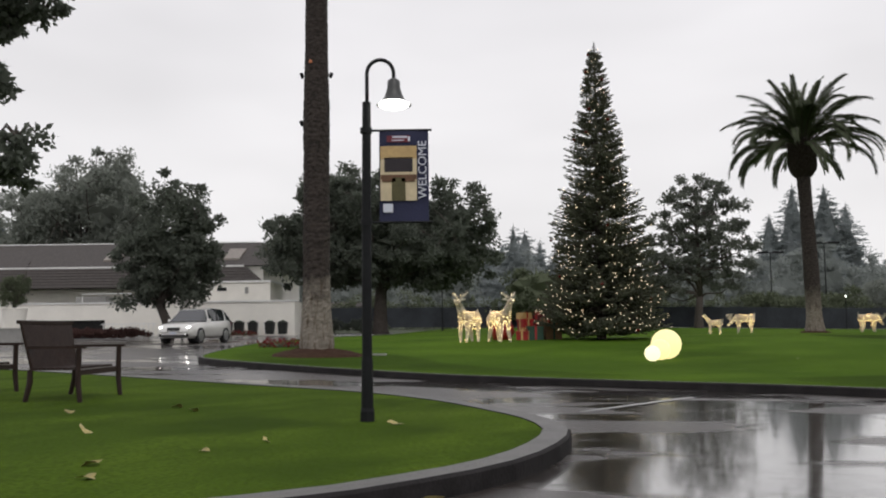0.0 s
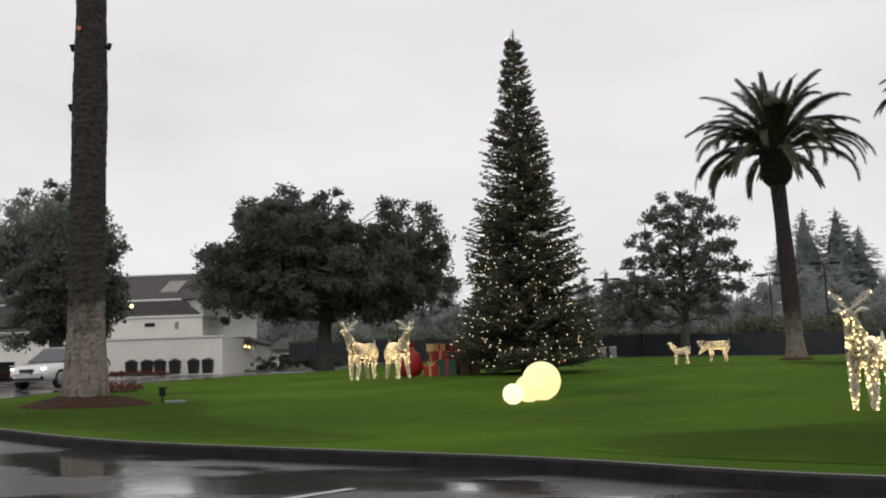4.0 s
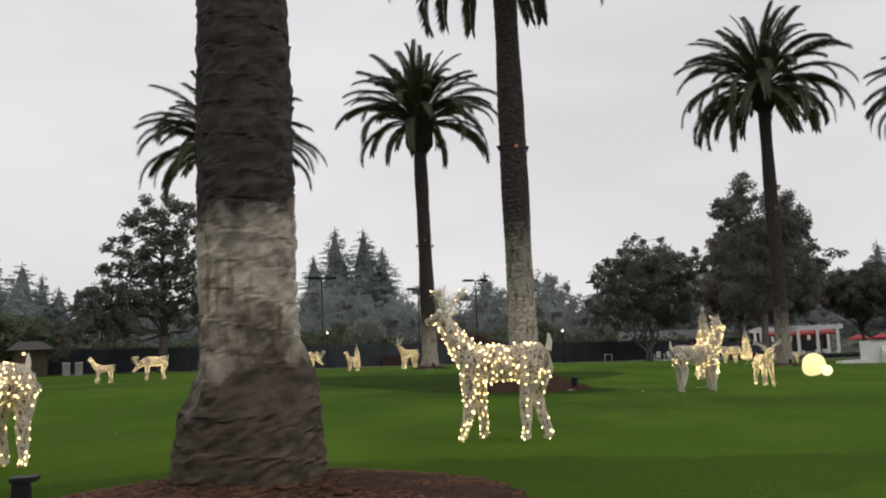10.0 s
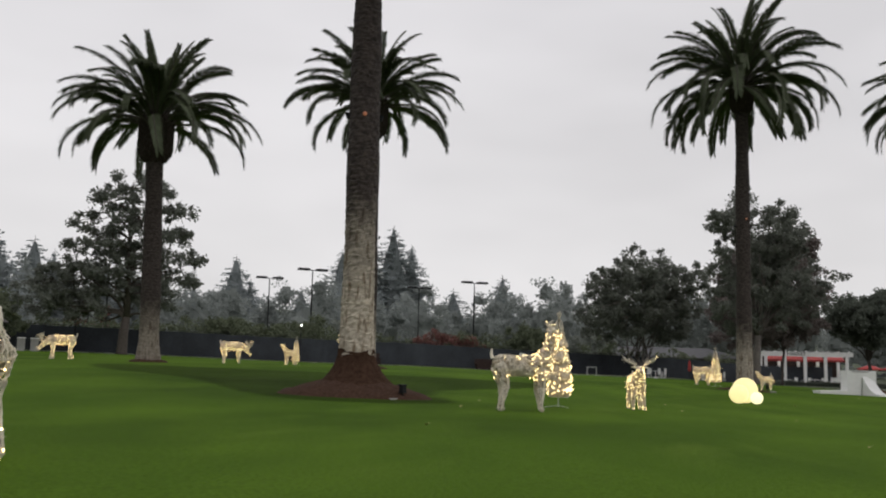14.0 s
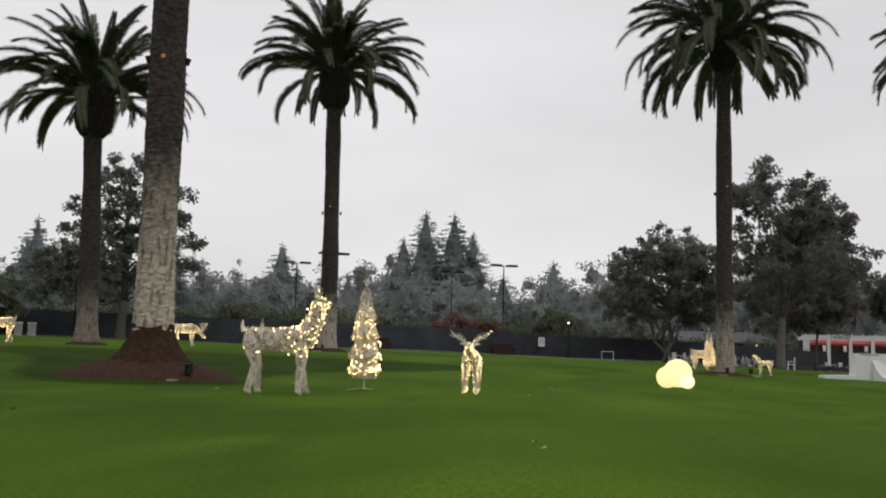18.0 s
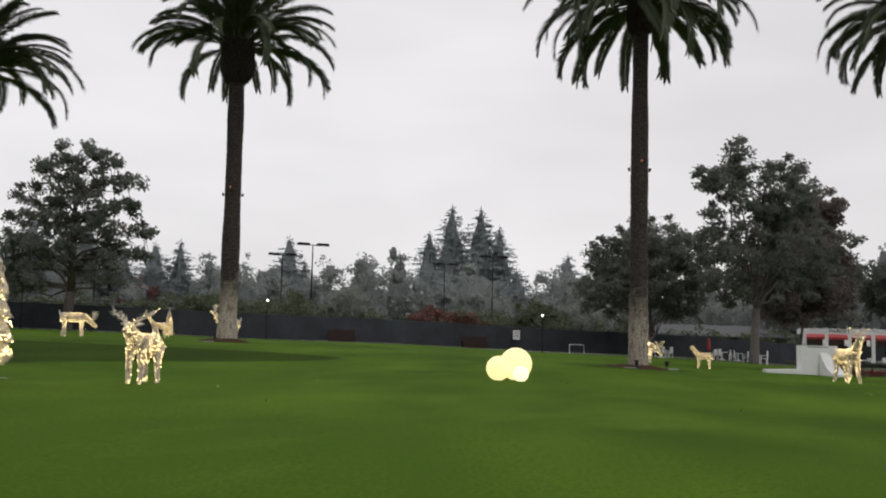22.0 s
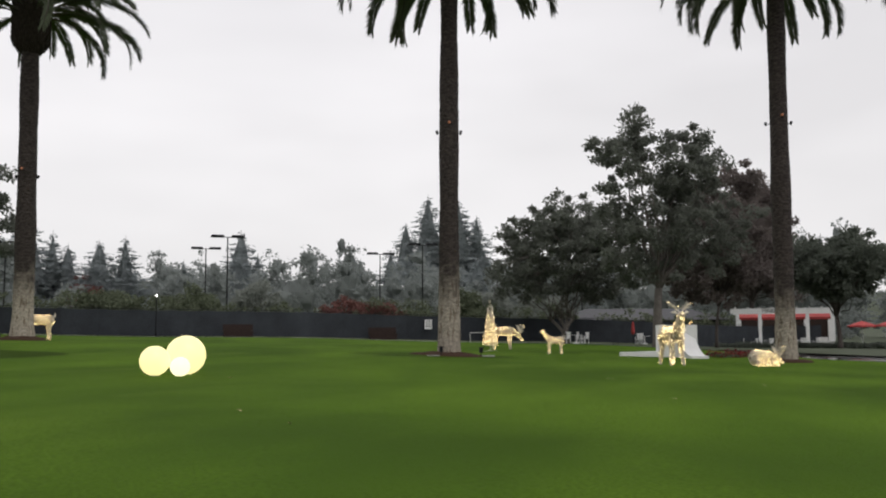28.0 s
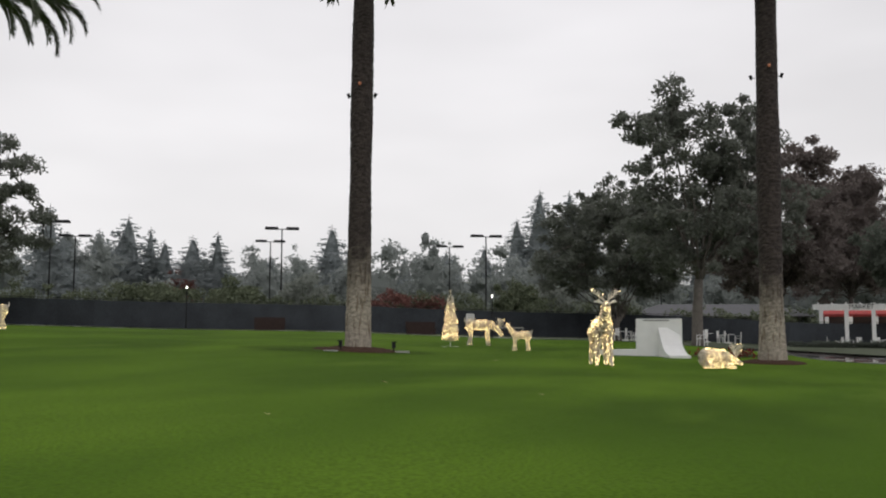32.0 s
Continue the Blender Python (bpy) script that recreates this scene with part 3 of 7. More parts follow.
def lawn(name, edge, label):
    line = smooth_line(edge, 0.5)
    lo, hi = line.min(0), line.max(0)
    bm = bmesh.new()
    step = 1.0
    xs, ys = np.arange(lo[0], hi[0] + step, step), np.arange(lo[1], hi[1] + step, step)
    ring = [bm.verts.new((x, y, 0)) for x, y in line]
    for a, b in zip(ring, ring[1:] + ring[:1]):
        bm.edges.new((a, b))
    bmesh.ops.triangle_fill(bm, use_beauty=True, edges=bm.edges[:])
    for co, no, vals in (((1, 0, 0), (1, 0, 0), xs), ((0, 1, 0), (0, 1, 0), ys)):
        for v in vals[::2]:
            bmesh.ops.bisect_plane(bm, geom=bm.verts[:] + bm.edges[:] + bm.faces[:], plane_co=tuple(v * c for c in co), plane_no=no)
    for v in bm.verts:
        v.co.z = gz(v.co.x, v.co.y)
    bmesh.ops.recalc_face_normals(bm, faces=bm.faces[:])
    if sum(f.normal.z for f in bm.faces) < 0:
        bmesh.ops.reverse_faces(bm, faces=bm.faces[:])
    me = bpy.data.meshes.new(name)
    bm.to_mesh(me)
    bm.free()
    me.materials.append(M_TURF if "island" in name else M_LAWN)
    me.polygons.foreach_set("use_smooth", [True] * len(me.polygons))
    tagged(new(name, me), label, "lawn", kind="structure")
    # kerb round the edge: pale on top, dark on its other faces
    t = unit(np.roll(line, -1, 0) - np.roll(line, 1, 0))
    nrm = np.stack([t[:, 1], -t[:, 0]], 1)
    prof = [(-0.02, 0.012), (0.21, 0.012), (0.24, -0.01), (0.25, -0.30), (-0.02, -0.30)] if "island" in name else [(-0.02, 0.012), (0.05, 0.012), (0.09, -0.01), (0.13, -0.30), (-0.02, -0.30)]
    g = Geo()
    k, n = len(prof), len(line)
    v = [(x + o * a, y + o * b, gz(x, y) + z) for (x, y), (a, b) in zip(line, nrm) for o, z in prof]
    f = [(i * k + j, i * k + (j + 1) % k, ((i + 1) % n) * k + (j + 1) % k, ((i + 1) % n) * k + j) for i in range(n) for j in range(k)]
    g.add(v, f)
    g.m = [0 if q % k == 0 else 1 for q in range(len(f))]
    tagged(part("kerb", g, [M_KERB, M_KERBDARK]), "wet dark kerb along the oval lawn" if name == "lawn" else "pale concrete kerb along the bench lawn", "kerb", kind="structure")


lawn("lawn", LAWN, "close-mown wet green lawn with faint mowing stripes")


def rough(edge, label, material=M_ROUGHEDGE):
    """A stretch of darker grass, laid a little over the mown lawn."""
    line = smooth_line(edge, 0.6)
    bm = bmesh.new()
    ring = [bm.verts.new((x, y, 0)) for x, y in line]
    for a, b in zip(ring, ring[1:] + ring[:1]):
        bm.edges.new((a, b))
    bmesh.ops.triangle_fill(bm, use_beauty=True, edges=bm.edges[:])
    lo, hi = line.min(0), line.max(0)
    for no, vals in (((1, 0, 0), np.arange(lo[0], hi[0], 1.0)), ((0, 1, 0), np.arange(lo[1], hi[1], 1.0))):
        for v in vals:
            bmesh.ops.bisect_plane(bm, geom=bm.verts[:] + bm.edges[:] + bm.faces[:], plane_co=tuple(v * c for c in no), plane_no=no)
    for v in bm.verts:
        v.co.z = gz(v.co.x, v.co.y) + 0.006
    bmesh.ops.recalc_face_normals(bm, faces=bm.faces[:])
    if sum(f.normal.z for f in bm.faces) < 0:
        bmesh.ops.reverse_faces(bm, faces=bm.faces[:])
    me = bpy.data.meshes.new("rough_grass")
    bm.to_mesh(me)
    co = np.array([v.co[:2] for v in me.vertices])
    dist = np.sqrt(((co[:, None] - line[None]) ** 2).sum(2)).min(1)
    me.attributes.new("inward", 'FLOAT', 'POINT').data.foreach_set("value", np.clip(dist / 0.6, 0, 1))
    bm.free()
    me.materials.append(material)
    me.polygons.foreach_set("use_smooth", [True] * len(me.polygons))
    tagged(new("rough_grass", me), label, "lawn", kind="structure")


rough([(39, 46), (37, 48.6), (33, 50), (28, 51), (23.5, 53), (20.6, 53), (20.4, 47), (22.4, 41), (22.7, 34), (23.2, 30.9), (25.2, 29.6), (27.4, 30.8), (28.6, 34.5), (30.2, 37.6), (32.4, 39.6), (35.6, 42)], "stretch of darker grass round the palm on the mulch mound", M_ROUGH)
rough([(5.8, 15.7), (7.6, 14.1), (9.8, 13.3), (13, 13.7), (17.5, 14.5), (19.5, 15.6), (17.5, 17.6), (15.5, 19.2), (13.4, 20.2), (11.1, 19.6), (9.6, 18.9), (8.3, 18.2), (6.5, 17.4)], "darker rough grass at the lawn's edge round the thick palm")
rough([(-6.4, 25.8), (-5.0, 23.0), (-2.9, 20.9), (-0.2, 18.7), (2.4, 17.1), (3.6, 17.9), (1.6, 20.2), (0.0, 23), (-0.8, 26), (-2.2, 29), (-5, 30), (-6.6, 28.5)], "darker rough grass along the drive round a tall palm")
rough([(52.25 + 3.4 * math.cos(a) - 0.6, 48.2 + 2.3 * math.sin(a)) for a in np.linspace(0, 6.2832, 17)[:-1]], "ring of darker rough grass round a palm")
lawn("lawn_island", ISLE, "mown green lawn under the benches with fallen leaves")


# ---- palms ----
def frond_mesh(name, elev, bend, length, seed):
    """One pinnate palm leaf, its base at the origin, growing along +x: a keeled rachis with two ranks of leaflets a side."""
    r = np.random.default_rng(seed)
    k = 18
    s = np.linspace(0, 1, k)
    ang = radians(elev) - radians(bend) * s ** 1.7
    step = length / (k - 1)
    pts = np.zeros((k, 3))
    for i in range(1, k):
        pts[i] = pts[i - 1] + step * np.array((math.cos(ang[i]), 0, math.sin(ang[i])))
    pts[:, 1] += 0.08 * length * s ** 2 * r.normal()
    g = Geo()
    g.tube(pts, np.linspace(0.060, 0.010, k), 4, caps=False)
    n = 96
    for side in (-1, 1):
        for rank in (0, 1):
            u = np.clip(np.linspace(0.10, 0.995, n) + r.normal(size=n) * 0.004, 0.08, 0.998)
            base = np.stack([np.interp(u, s, pts[:, i]) for i in range(3)], 1)
            an = np.interp(u, s, ang)
            along = np.stack([np.cos(an), 0 * an, np.sin(an)], 1)
            upv = np.stack([-np.sin(an), 0 * an, np.cos(an)], 1)
            ln = length * 0.128 * np.clip((u - 0.06) / 0.22, 0.12, 1) ** 0.8 * (1 - 0.45 * np.clip((u - 0.55) / 0.45, 0, 1) ** 1.6) * r.uniform(0.82, 1.14, n)
            out = unit(along * (0.95 + 0.35 * u)[:, None] + np.array((0, side * (0.74 if rank else 0.52), 0)) + upv * ((0.30 if rank else -0.05) + r.uniform(-0.20, 0.20, n))[:, None])
            tip = base + out * ln[:, None]
            tip[:, 2] -= ln * (0.22 + 0.22 * r.random(n))
            g.blades(base, tip, unit(np.cross(out, upv)) * 0.027 + along * 0.005, 1, 0.012)
    return g.mesh(name, [M_BARK, L_PALM])


FRONDS = [frond_mesh("frond", e, b, l, i) for i, (e, b, l) in enumerate([(84, 34, 4.3), (67, 56, 4.7), (49, 76, 4.95), (32, 92, 5.05), (16, 100, 4.95), (0, 94, 4.65), (-18, 70, 4.2), (58, 86, 4.7)])]


def palm(x, y, top, r, pale, boss, label, crown=1.0, lean=(0, 0), flare=1.25, mound=0.25, mound_r=1.6, seed=0, droop=0.0, taper=0.16, skirt=False, gnarl=0.008, fine=0.075, swell=0.035, collar=0.0):
    rr = np.random.default_rng(100 + seed)
    z0 = gz(x, y) + mound * 0.65
    h = top - z0
    p = thing("palm_tree", x, y, z0, 0, label, "palm tree", "palms on the lawn")
    k = int(h / fine)
    u = np.linspace(0, 1, k)
    zz = u * h
    rad = r * (1.0 + (flare - 1) * np.exp(-(zz / 0.62) ** 1.5) - taper * u + swell * np.sin(zz * 0.85 + 2.1 * seed) + 0.5 * swell * np.sin(zz * 1.9 + seed)) * (1 + 0.006 * rr.normal(size=k))
    n = 44
    th = np.arange(n) * 2 * math.pi / n
    lump = 1 + 0.035 * np.sin(3 * th + seed)[None] * np.exp(-zz / 1.5)[:, None] + 0.010 * rr.normal(size=(k, n))
    for q in range(5):
        lump += gnarl * math.sin(q + seed) * np.sin((2 + q) * th[None] + (2.1 + 1.3 * q) * zz[:, None] + 2 * q) * (0.35 + np.exp(-zz / 0.8))[:, None]
    if collar:  # swollen mass of roots with a stepped upper edge
        edge = 0.80 + 0.16 * np.sin(th + 0.6) + 0.10 * np.sin(3 * th + 2) + 0.05 * np.sin(7 * th)
        q = (edge[None] - zz[:, None]) / 0.06
        lump += collar / (1 + np.exp(-np.clip(q, -30, 30))) * (1 + 0.10 * np.sin(4 * th + 1)[None] + 0.05 * rr.normal(size=(k, n))) * (0.86 + 0.14 * np.exp(-zz / 0.3))[:, None]
    # rings of old leaf scars, uneven round the trunk
    wob = 0.35 * np.sin(2 * th + seed) + 0.25 * np.sin(5 * th + 2 * seed)
    ph = (zz[:, None] / 0.155 + wob[None] + 0.5 * np.sin(zz * 1.3)[:, None]) % 1.0
    lump += (0.045 * (ph - 0.45) + 0.018 * np.sin(13 * th[None] + 9.0 * np.floor(zz[:, None] / 0.155 + wob[None]))) * np.clip(zz / 0.9 - 0.25, 0.12, 1)[:, None]
    cx, cy = lean[0] * u ** 1.6, lean[1] * u ** 1.6
    v = np.stack([cx[:, None] + rad[:, None] * lump * np.cos(th), cy[:, None] + rad[:, None] * lump * np.sin(th), np.repeat(zz[:, None], n, 1) + 0.02 * np.sin(2 * th + np.arange(k)[:, None])], -1)
    v[0, :, 2] = -0.35
    g = Geo()
    g.add(v, [(i * n + j, i * n + (j + 1) % n, (i + 1) * n + (j + 1) % n, (i + 1) * n + j) for i in range(k - 1) for j in range(n)])
    part("trunk", g, barkmat("palm_bark", *pale), p, smooth=False)
    # swollen boss of cut leaf bases under the crown
    g = Geo()
    hb = 2.15 * boss
    for i in range(260):
        t = i / 260 * 0.9
        a = i * 2.39996
        rb = r * 0.85 + (0.76 * boss - r * 0.85) * min(1, t / 0.20) ** 0.6
        c = np.array((lean[0] + (rb - 0.07) * math.cos(a), lean[1] + (rb - 0.07) * math.sin(a), h - 0.05 + hb * t))
        d = np.array((math.cos(a) * 0.35, math.sin(a) * 0.35, 0.95))
        g.tube([c - d * 0.16, c + d * 0.12], [0.11, 0.08], 5)
    g.tube([(lean[0], lean[1], h - 0.12), (lean[0], lean[1], h + hb * 0.2), (lean[0], lean[1], h + hb * 0.8), (lean[0], lean[1], h + hb)], [r * 0.85, 0.72 * boss, 0.74 * boss, 0.4 * boss], 14)
    part("boss", g, M_BOSS, p)
    cz = h + hb * 0.95
    for i in range(76):
        w = (i + 0.5) / 76
        el = 86 - 72 * w ** 0.95 - droop * w + rr.normal() * 4
        kind = int(np.argmin([abs(el - e) for e in (84, 67, 49, 32, 16, 0, -18)]))
        if kind == 1 and rr.random() < 0.4:
            kind = 7
        az = i * 137.508 + rr.normal() * 8
        sc = crown * rr.uniform(0.80, 1.0)
        m = pose(lean[0], lean[1], cz - 0.5 * boss * w) @ pose(0, 0, 0, 0, 0, az) @ pose((0.15 + 0.4 * w) * boss, 0, 0, rr.normal() * 10, rr.normal() * 4, 0) @ Matrix.Diagonal((sc, sc, sc, 1))
        part("frond", FRONDS[kind], None, p, at=m)
    if skirt:  # fibrous skirt of roots at the foot
        g = Geo()
        n, k = 40, 8
        th = np.arange(n) * 2 * math.pi / n
        u = np.linspace(0, 1, k)
        rad = r * flare * (0.84 + 1.10 * (1 - u) ** 2.0)[:, None] * (1 + 0.012 * rr.normal(size=(k, n)) + 0.035 * np.sin(5 * th + seed))
        v = np.stack([rad * np.cos(th), rad * np.sin(th), np.repeat((-0.16 + 0.95 * u)[:, None], n, 1) + 0.05 * np.sin(3 * th + seed) * u[:, None]], -1)
        g.add(v, [(i * n + j, i * n + (j + 1) % n, (i + 1) * n + (j + 1) % n, (i + 1) * n + j) for i in range(k - 1) for j in range(n)])
        part("root_skirt", g, M_ROOT, p, "brown fibrous root skirt", smooth=True)
    # mulch bed round the foot
    g = Geo()
    rings, n = 9, 40
    v = []
    for i in range(rings + 1):
        q = i / rings
        for j in range(n):
            a = 2 * math.pi * j / n
            rad_ = mound_r * q * (1 + 0.08 * math.sin(3 * a + seed) + 0.03 * rr.normal())
            px, py = x + rad_ * math.cos(a), y + rad_ * math.sin(a)
            v.append((px, py, gz(px, py) + mound * max(0, 1 - q ** 1.3) + (0.012 if i < rings else -0.05) + 0.012 * rr.normal()))
    g.add(v, [(i * n + j, (i + 1) * n + j, (i + 1) * n + (j + 1) % n, i * n + (j + 1) % n) for i in range(rings) for j in range(n)])
    tagged(part("mulch_bed", g, M_MULCH, smooth=True), "low mound of red-brown bark mulch round a palm", "mulch bed", "mulch beds", "structure")
    return p


PALMS = [  # x, y, top of trunk, radius, pale band, boss
    (-3.95, 26.5, 15.5, 0.43, (-1.6, 1.7, 0.45, (0.21, 0.185, 0.155)), 0.9, "tall palm with a pale foot beside the drive", dict(mound=0.28, mound_r=1.5, flare=1.15, seed=1, taper=0.32)),
    (23.5, 59.1, 10.85, 0.50, (-1.6, 2.0, 0.9, (0.19, 0.165, 0.135)), 1.15, "date palm with dark trunk on the lawn", dict(seed=2, crown=1.10, lean=(-0.28, 0), mound_r=1.0)),
    (13.27, 16.9, 14.0, 0.36, (1.12, 1.75, 0.25), 0.8, "thick palm trunk with a lichen-pale band, close to the drive", dict(seed=3, flare=1.08, collar=0.44, gnarl=0.016, mound=0.26, mound_r=2.0, fine=0.036, swell=0.02)),
    (25.6, 33.1, 13.55, 0.425, (-1.6, 3.3, 1.3), 0.9, "tall palm on a mulch mound with pale lower trunk", dict(seed=4, crown=1.12, droop=24, skirt=True, fine=0.05, flare=1.3, mound=0.50, mound_r=1.95)),
    (35.7, 60.5, 14.0, 0.46, (-1.6, 2.2, 1.0, (0.35, 0.31, 0.25)), 1.12, "date palm with a bulging boss and pale foot", dict(seed=5, crown=1.08, lean=(-0.12, 0), mound_r=1.3)),
    (52.25, 48.2, 14.80, 0.405, (-1.6, 2.3, 1.0, (0.30, 0.265, 0.215)), 0.80, "tall date palm with long drooping fronds", dict(seed=6, crown=1.13, droop=27, lean=(0.08, 0), mound_r=1.5, mound=0.16, flare=1.12)),
    (66.15, 46.2, 15.2, 0.41, (-1.6, 2.0, 1.0, (0.30, 0.265, 0.215)), 0.80, "date palm with a dark trunk near the cross drive", dict(seed=7, crown=1.15, droop=27, lean=(0.15, 0), mound_r=1.2, mound=0.16, flare=1.12)),
]
for x, y, top, r, pale, boss, label, kw in PALMS:
    palm(x, y, top, r, pale, boss, label, **kw)


# ---- trees ----
def leaf_cloud(g, blobs, clumps, per, leaf, spread, r, mi=0, sprigs=0.16):
    """Leaves in clumps through the outer part of the given ellipsoids; some sprigs stand out past the rest."""
    vol = np.array([b[3] * b[4] * b[5] for b in blobs]) ** 0.75
    counts = np.maximum(3, (clumps * vol / vol.sum()).astype(int))
    ends, size = [], []
    for i, ((cx, cy, cz, rx, ry, rz), k) in enumerate(zip(blobs, counts)):
        d = unit(r.normal(size=(k, 3)))
        lobes = 1 + 0.13 * np.sin(3.1 * d[:, 0] + 5.3 * d[:, 2] + i) + 0.11 * np.sin(7.7 * d[:, 0] - 4.1 * d[:, 2] + 2 * i) + 0.08 * np.sin(6.3 * d[:, 1] + 9.1 * d[:, 2] + i)
        rad = r.uniform(0.26, 1.0, k) ** 0.5 * lobes
        sprig = r.random(k) < sprigs
        rad[sprig] = lobes[sprig] * r.uniform(0.96, 1.10, sprig.sum())
        ends.append(np.array((cx, cy, cz)) + d * rad[:, None] * np.array((rx, ry, rz)))
        size.append(np.where(sprig, r.uniform(0.40, 0.75, k), r.uniform(0.65, 1.30, k)))
    c, size = np.concatenate(ends), np.concatenate(size)
    per, leaf = per * 2, leaf * 0.86
    n = len(c) * per
    ball = unit(r.normal(size=(n, 3))) * r.random((n, 1)) ** 0.5
    base = np.repeat(c, per, 0) + ball * 1.6 * spread * np.array((1.06, 1.06, 0.74)) * np.repeat(size, per)[:, None]
    d = unit(r.normal(size=(n, 3)) + 0.35 * ball + np.array((0, 0, -0.15)))
    ln = leaf * r.uniform(0.6, 1.4, n)
    w = unit(np.cross(d, r.normal(size=(n, 3)))) * (ln * 0.30)[:, None]
    g.blades(base, base + d * ln[:, None], w, mi)
    return c


def broad_tree(name, x, y, trunk_h, trunk_r, blobs, clumps, per, leaf, spread, leafm, label, bark=None, stems=1, seed=0, z=None, limbs=26, core=0.0, leader=0.0):
    """Trunk, limbs, a twig to every clump of leaves, and the leaves."""
    r = np.random.default_rng(seed)
    t = thing(name, x, y, gz(x, y) if z is None else z, 0, label, "tree")
    crown = Geo()
    c = leaf_cloud(crown, blobs, clumps, per, leaf, spread, r)
    for q in blobs if core else []:
        n, k = 16, 10
        th, ph = np.arange(n) * 2 * math.pi / n, np.linspace(0.1, math.pi - 0.1, k)[:, None]
        jit = core * (1 + 0.22 * r.normal(size=(k, n)))
        crown.add(np.stack([q[0] + q[3] * jit * np.sin(ph) * np.cos(th), q[1] + q[4] * jit * np.sin(ph) * np.sin(th), q[2] + q[5] * jit * np.cos(ph)], -1), [(i * n + j, (i + 1) * n + j, (i + 1) * n + (j + 1) % n, i * n + (j + 1) % n) for i in range(k - 1) for j in range(n)])
    g = Geo()
    nodes = []
    for s in range(stems):
        off = np.array((0.0, 0.0, 0.0)) if stems == 1 else np.array((math.cos(s * 2.4) * trunk_r, math.sin(s * 2.4) * trunk_r, 0))
        lean = r.normal(size=2) * (0.25 if stems == 1 else 0.9)
        fork = off + np.array((lean[0], lean[1], trunk_h))
        g.tube([off + (0, 0, -0.3 if z is None else 0.02), off * 0.9 + (0, 0, 0.25), off * 0.8 + (fork - off) * (0.2, 0.2, 0.5), fork], np.array((1.5, 1.1, 0.95, 0.8)) * trunk_r / stems ** 0.5, 10)
        if leader:  # one stem runs on to the top
            top = np.array((lean[0] * 0.5, lean[1] * 0.5, leader))
            g.tube([fork, fork * 0.5 + top * 0.5 + r.normal(size=3) * (0.2, 0.2, 0), top], np.array((0.8, 0.45, 0.08)) * trunk_r, 8)
        for e in c[r.choice(len(c), min(len(c), limbs // stems + 3), replace=False)]:
            root = fork if not leader else np.array((fork[0], fork[1], min(leader * 0.9, max(trunk_h, e[2] - 0.4 * math.hypot(e[0], e[1])))))
            mid = root * 0.5 + e * 0.5 + np.array((0, 0, 0.35)) + r.normal(size=3) * 0.45
            line = [root - (0, 0, 0.3), root * 0.75 + mid * 0.25 + (0, 0, 0.2), mid, mid * 0.5 + e * 0.5 + r.normal(size=3) * 0.15, e]
            g.tube(line, np.array((0.36, 0.27, 0.17, 0.10, 0.04)) * trunk_r / stems ** 0.5, 6)
            nodes += [line[2], line[3], line[2] * 0.5 + line[3] * 0.5, line[4]]
    nodes = np.array(nodes)
    near = nodes[((nodes[None] - c[:, None]) ** 2).sum(2).argmin(1)]
    g.strands(np.stack([near, near * 0.5 + c * 0.5 + (0, 0, 0.12), c], 1), np.array((0.07, 0.05, 0.02)) * (trunk_r + 0.1))
    part("trunk", g, bark or M_BARK, t, smooth=True)
    part("crown", crown, leafm, t)
    return t


broad_tree("oak_tree", -5.6, 71.0, 3.4, 0.55, [(-2.0, 0, 8.6, 5.6, 5, 4.4), (-6.2, 0, 6.8, 3.0, 3.4, 2.6), (1.5, -1, 6.6, 6.5, 5, 2.8), (5.6, 0, 7.2, 3.4, 3.4, 4.2), (0, 1, 5.2, 8.2, 5, 1.8), (-4, 1, 10.2, 2.6, 2.6, 2.6)], 900, 56, 0.31, 0.46, L_OAK, "broad dark evergreen oak behind the lit deer", seed=11, core=0.50, limbs=40)
broad_tree("magnolia_tree", -17.3, 55.2, 2.0, 0.30, [(0.1, 0, 6.2, 2.6, 2.6, 3.5), (-1.3, 0, 4.2, 1.9, 2.0, 2.4), (1.4, 0, 4.8, 1.8, 2.0, 2.6), (0.2, 0, 3.0, 1.9, 1.9, 1.1)], 280, 56, 0.28, 0.38, L_OAK, "dense dark-green tree beside the white wall", seed=12)
broad_tree("eucalyptus_tree", -43, 105, 6, 0.7, [(-4, 0, 12, 5, 5, 6), (3, 0, 15, 6, 5, 6), (-1, 0, 8, 7, 6, 4)], 380, 64, 0.45, 0.9, L_MID, "tall tree standing behind the roofs, haze painted into its grey leaves", seed=13, core=0.6)
broad_tree("pine_tree", -50, 92, 6, 0.5, [(0, 0, 10, 4.5, 4, 4.5), (-3, 0, 6, 4, 4, 3)], 170, 56, 0.55, 0.8, L_MID, "tree behind the roofs, haze painted into its grey leaves", seed=14, core=0.6)
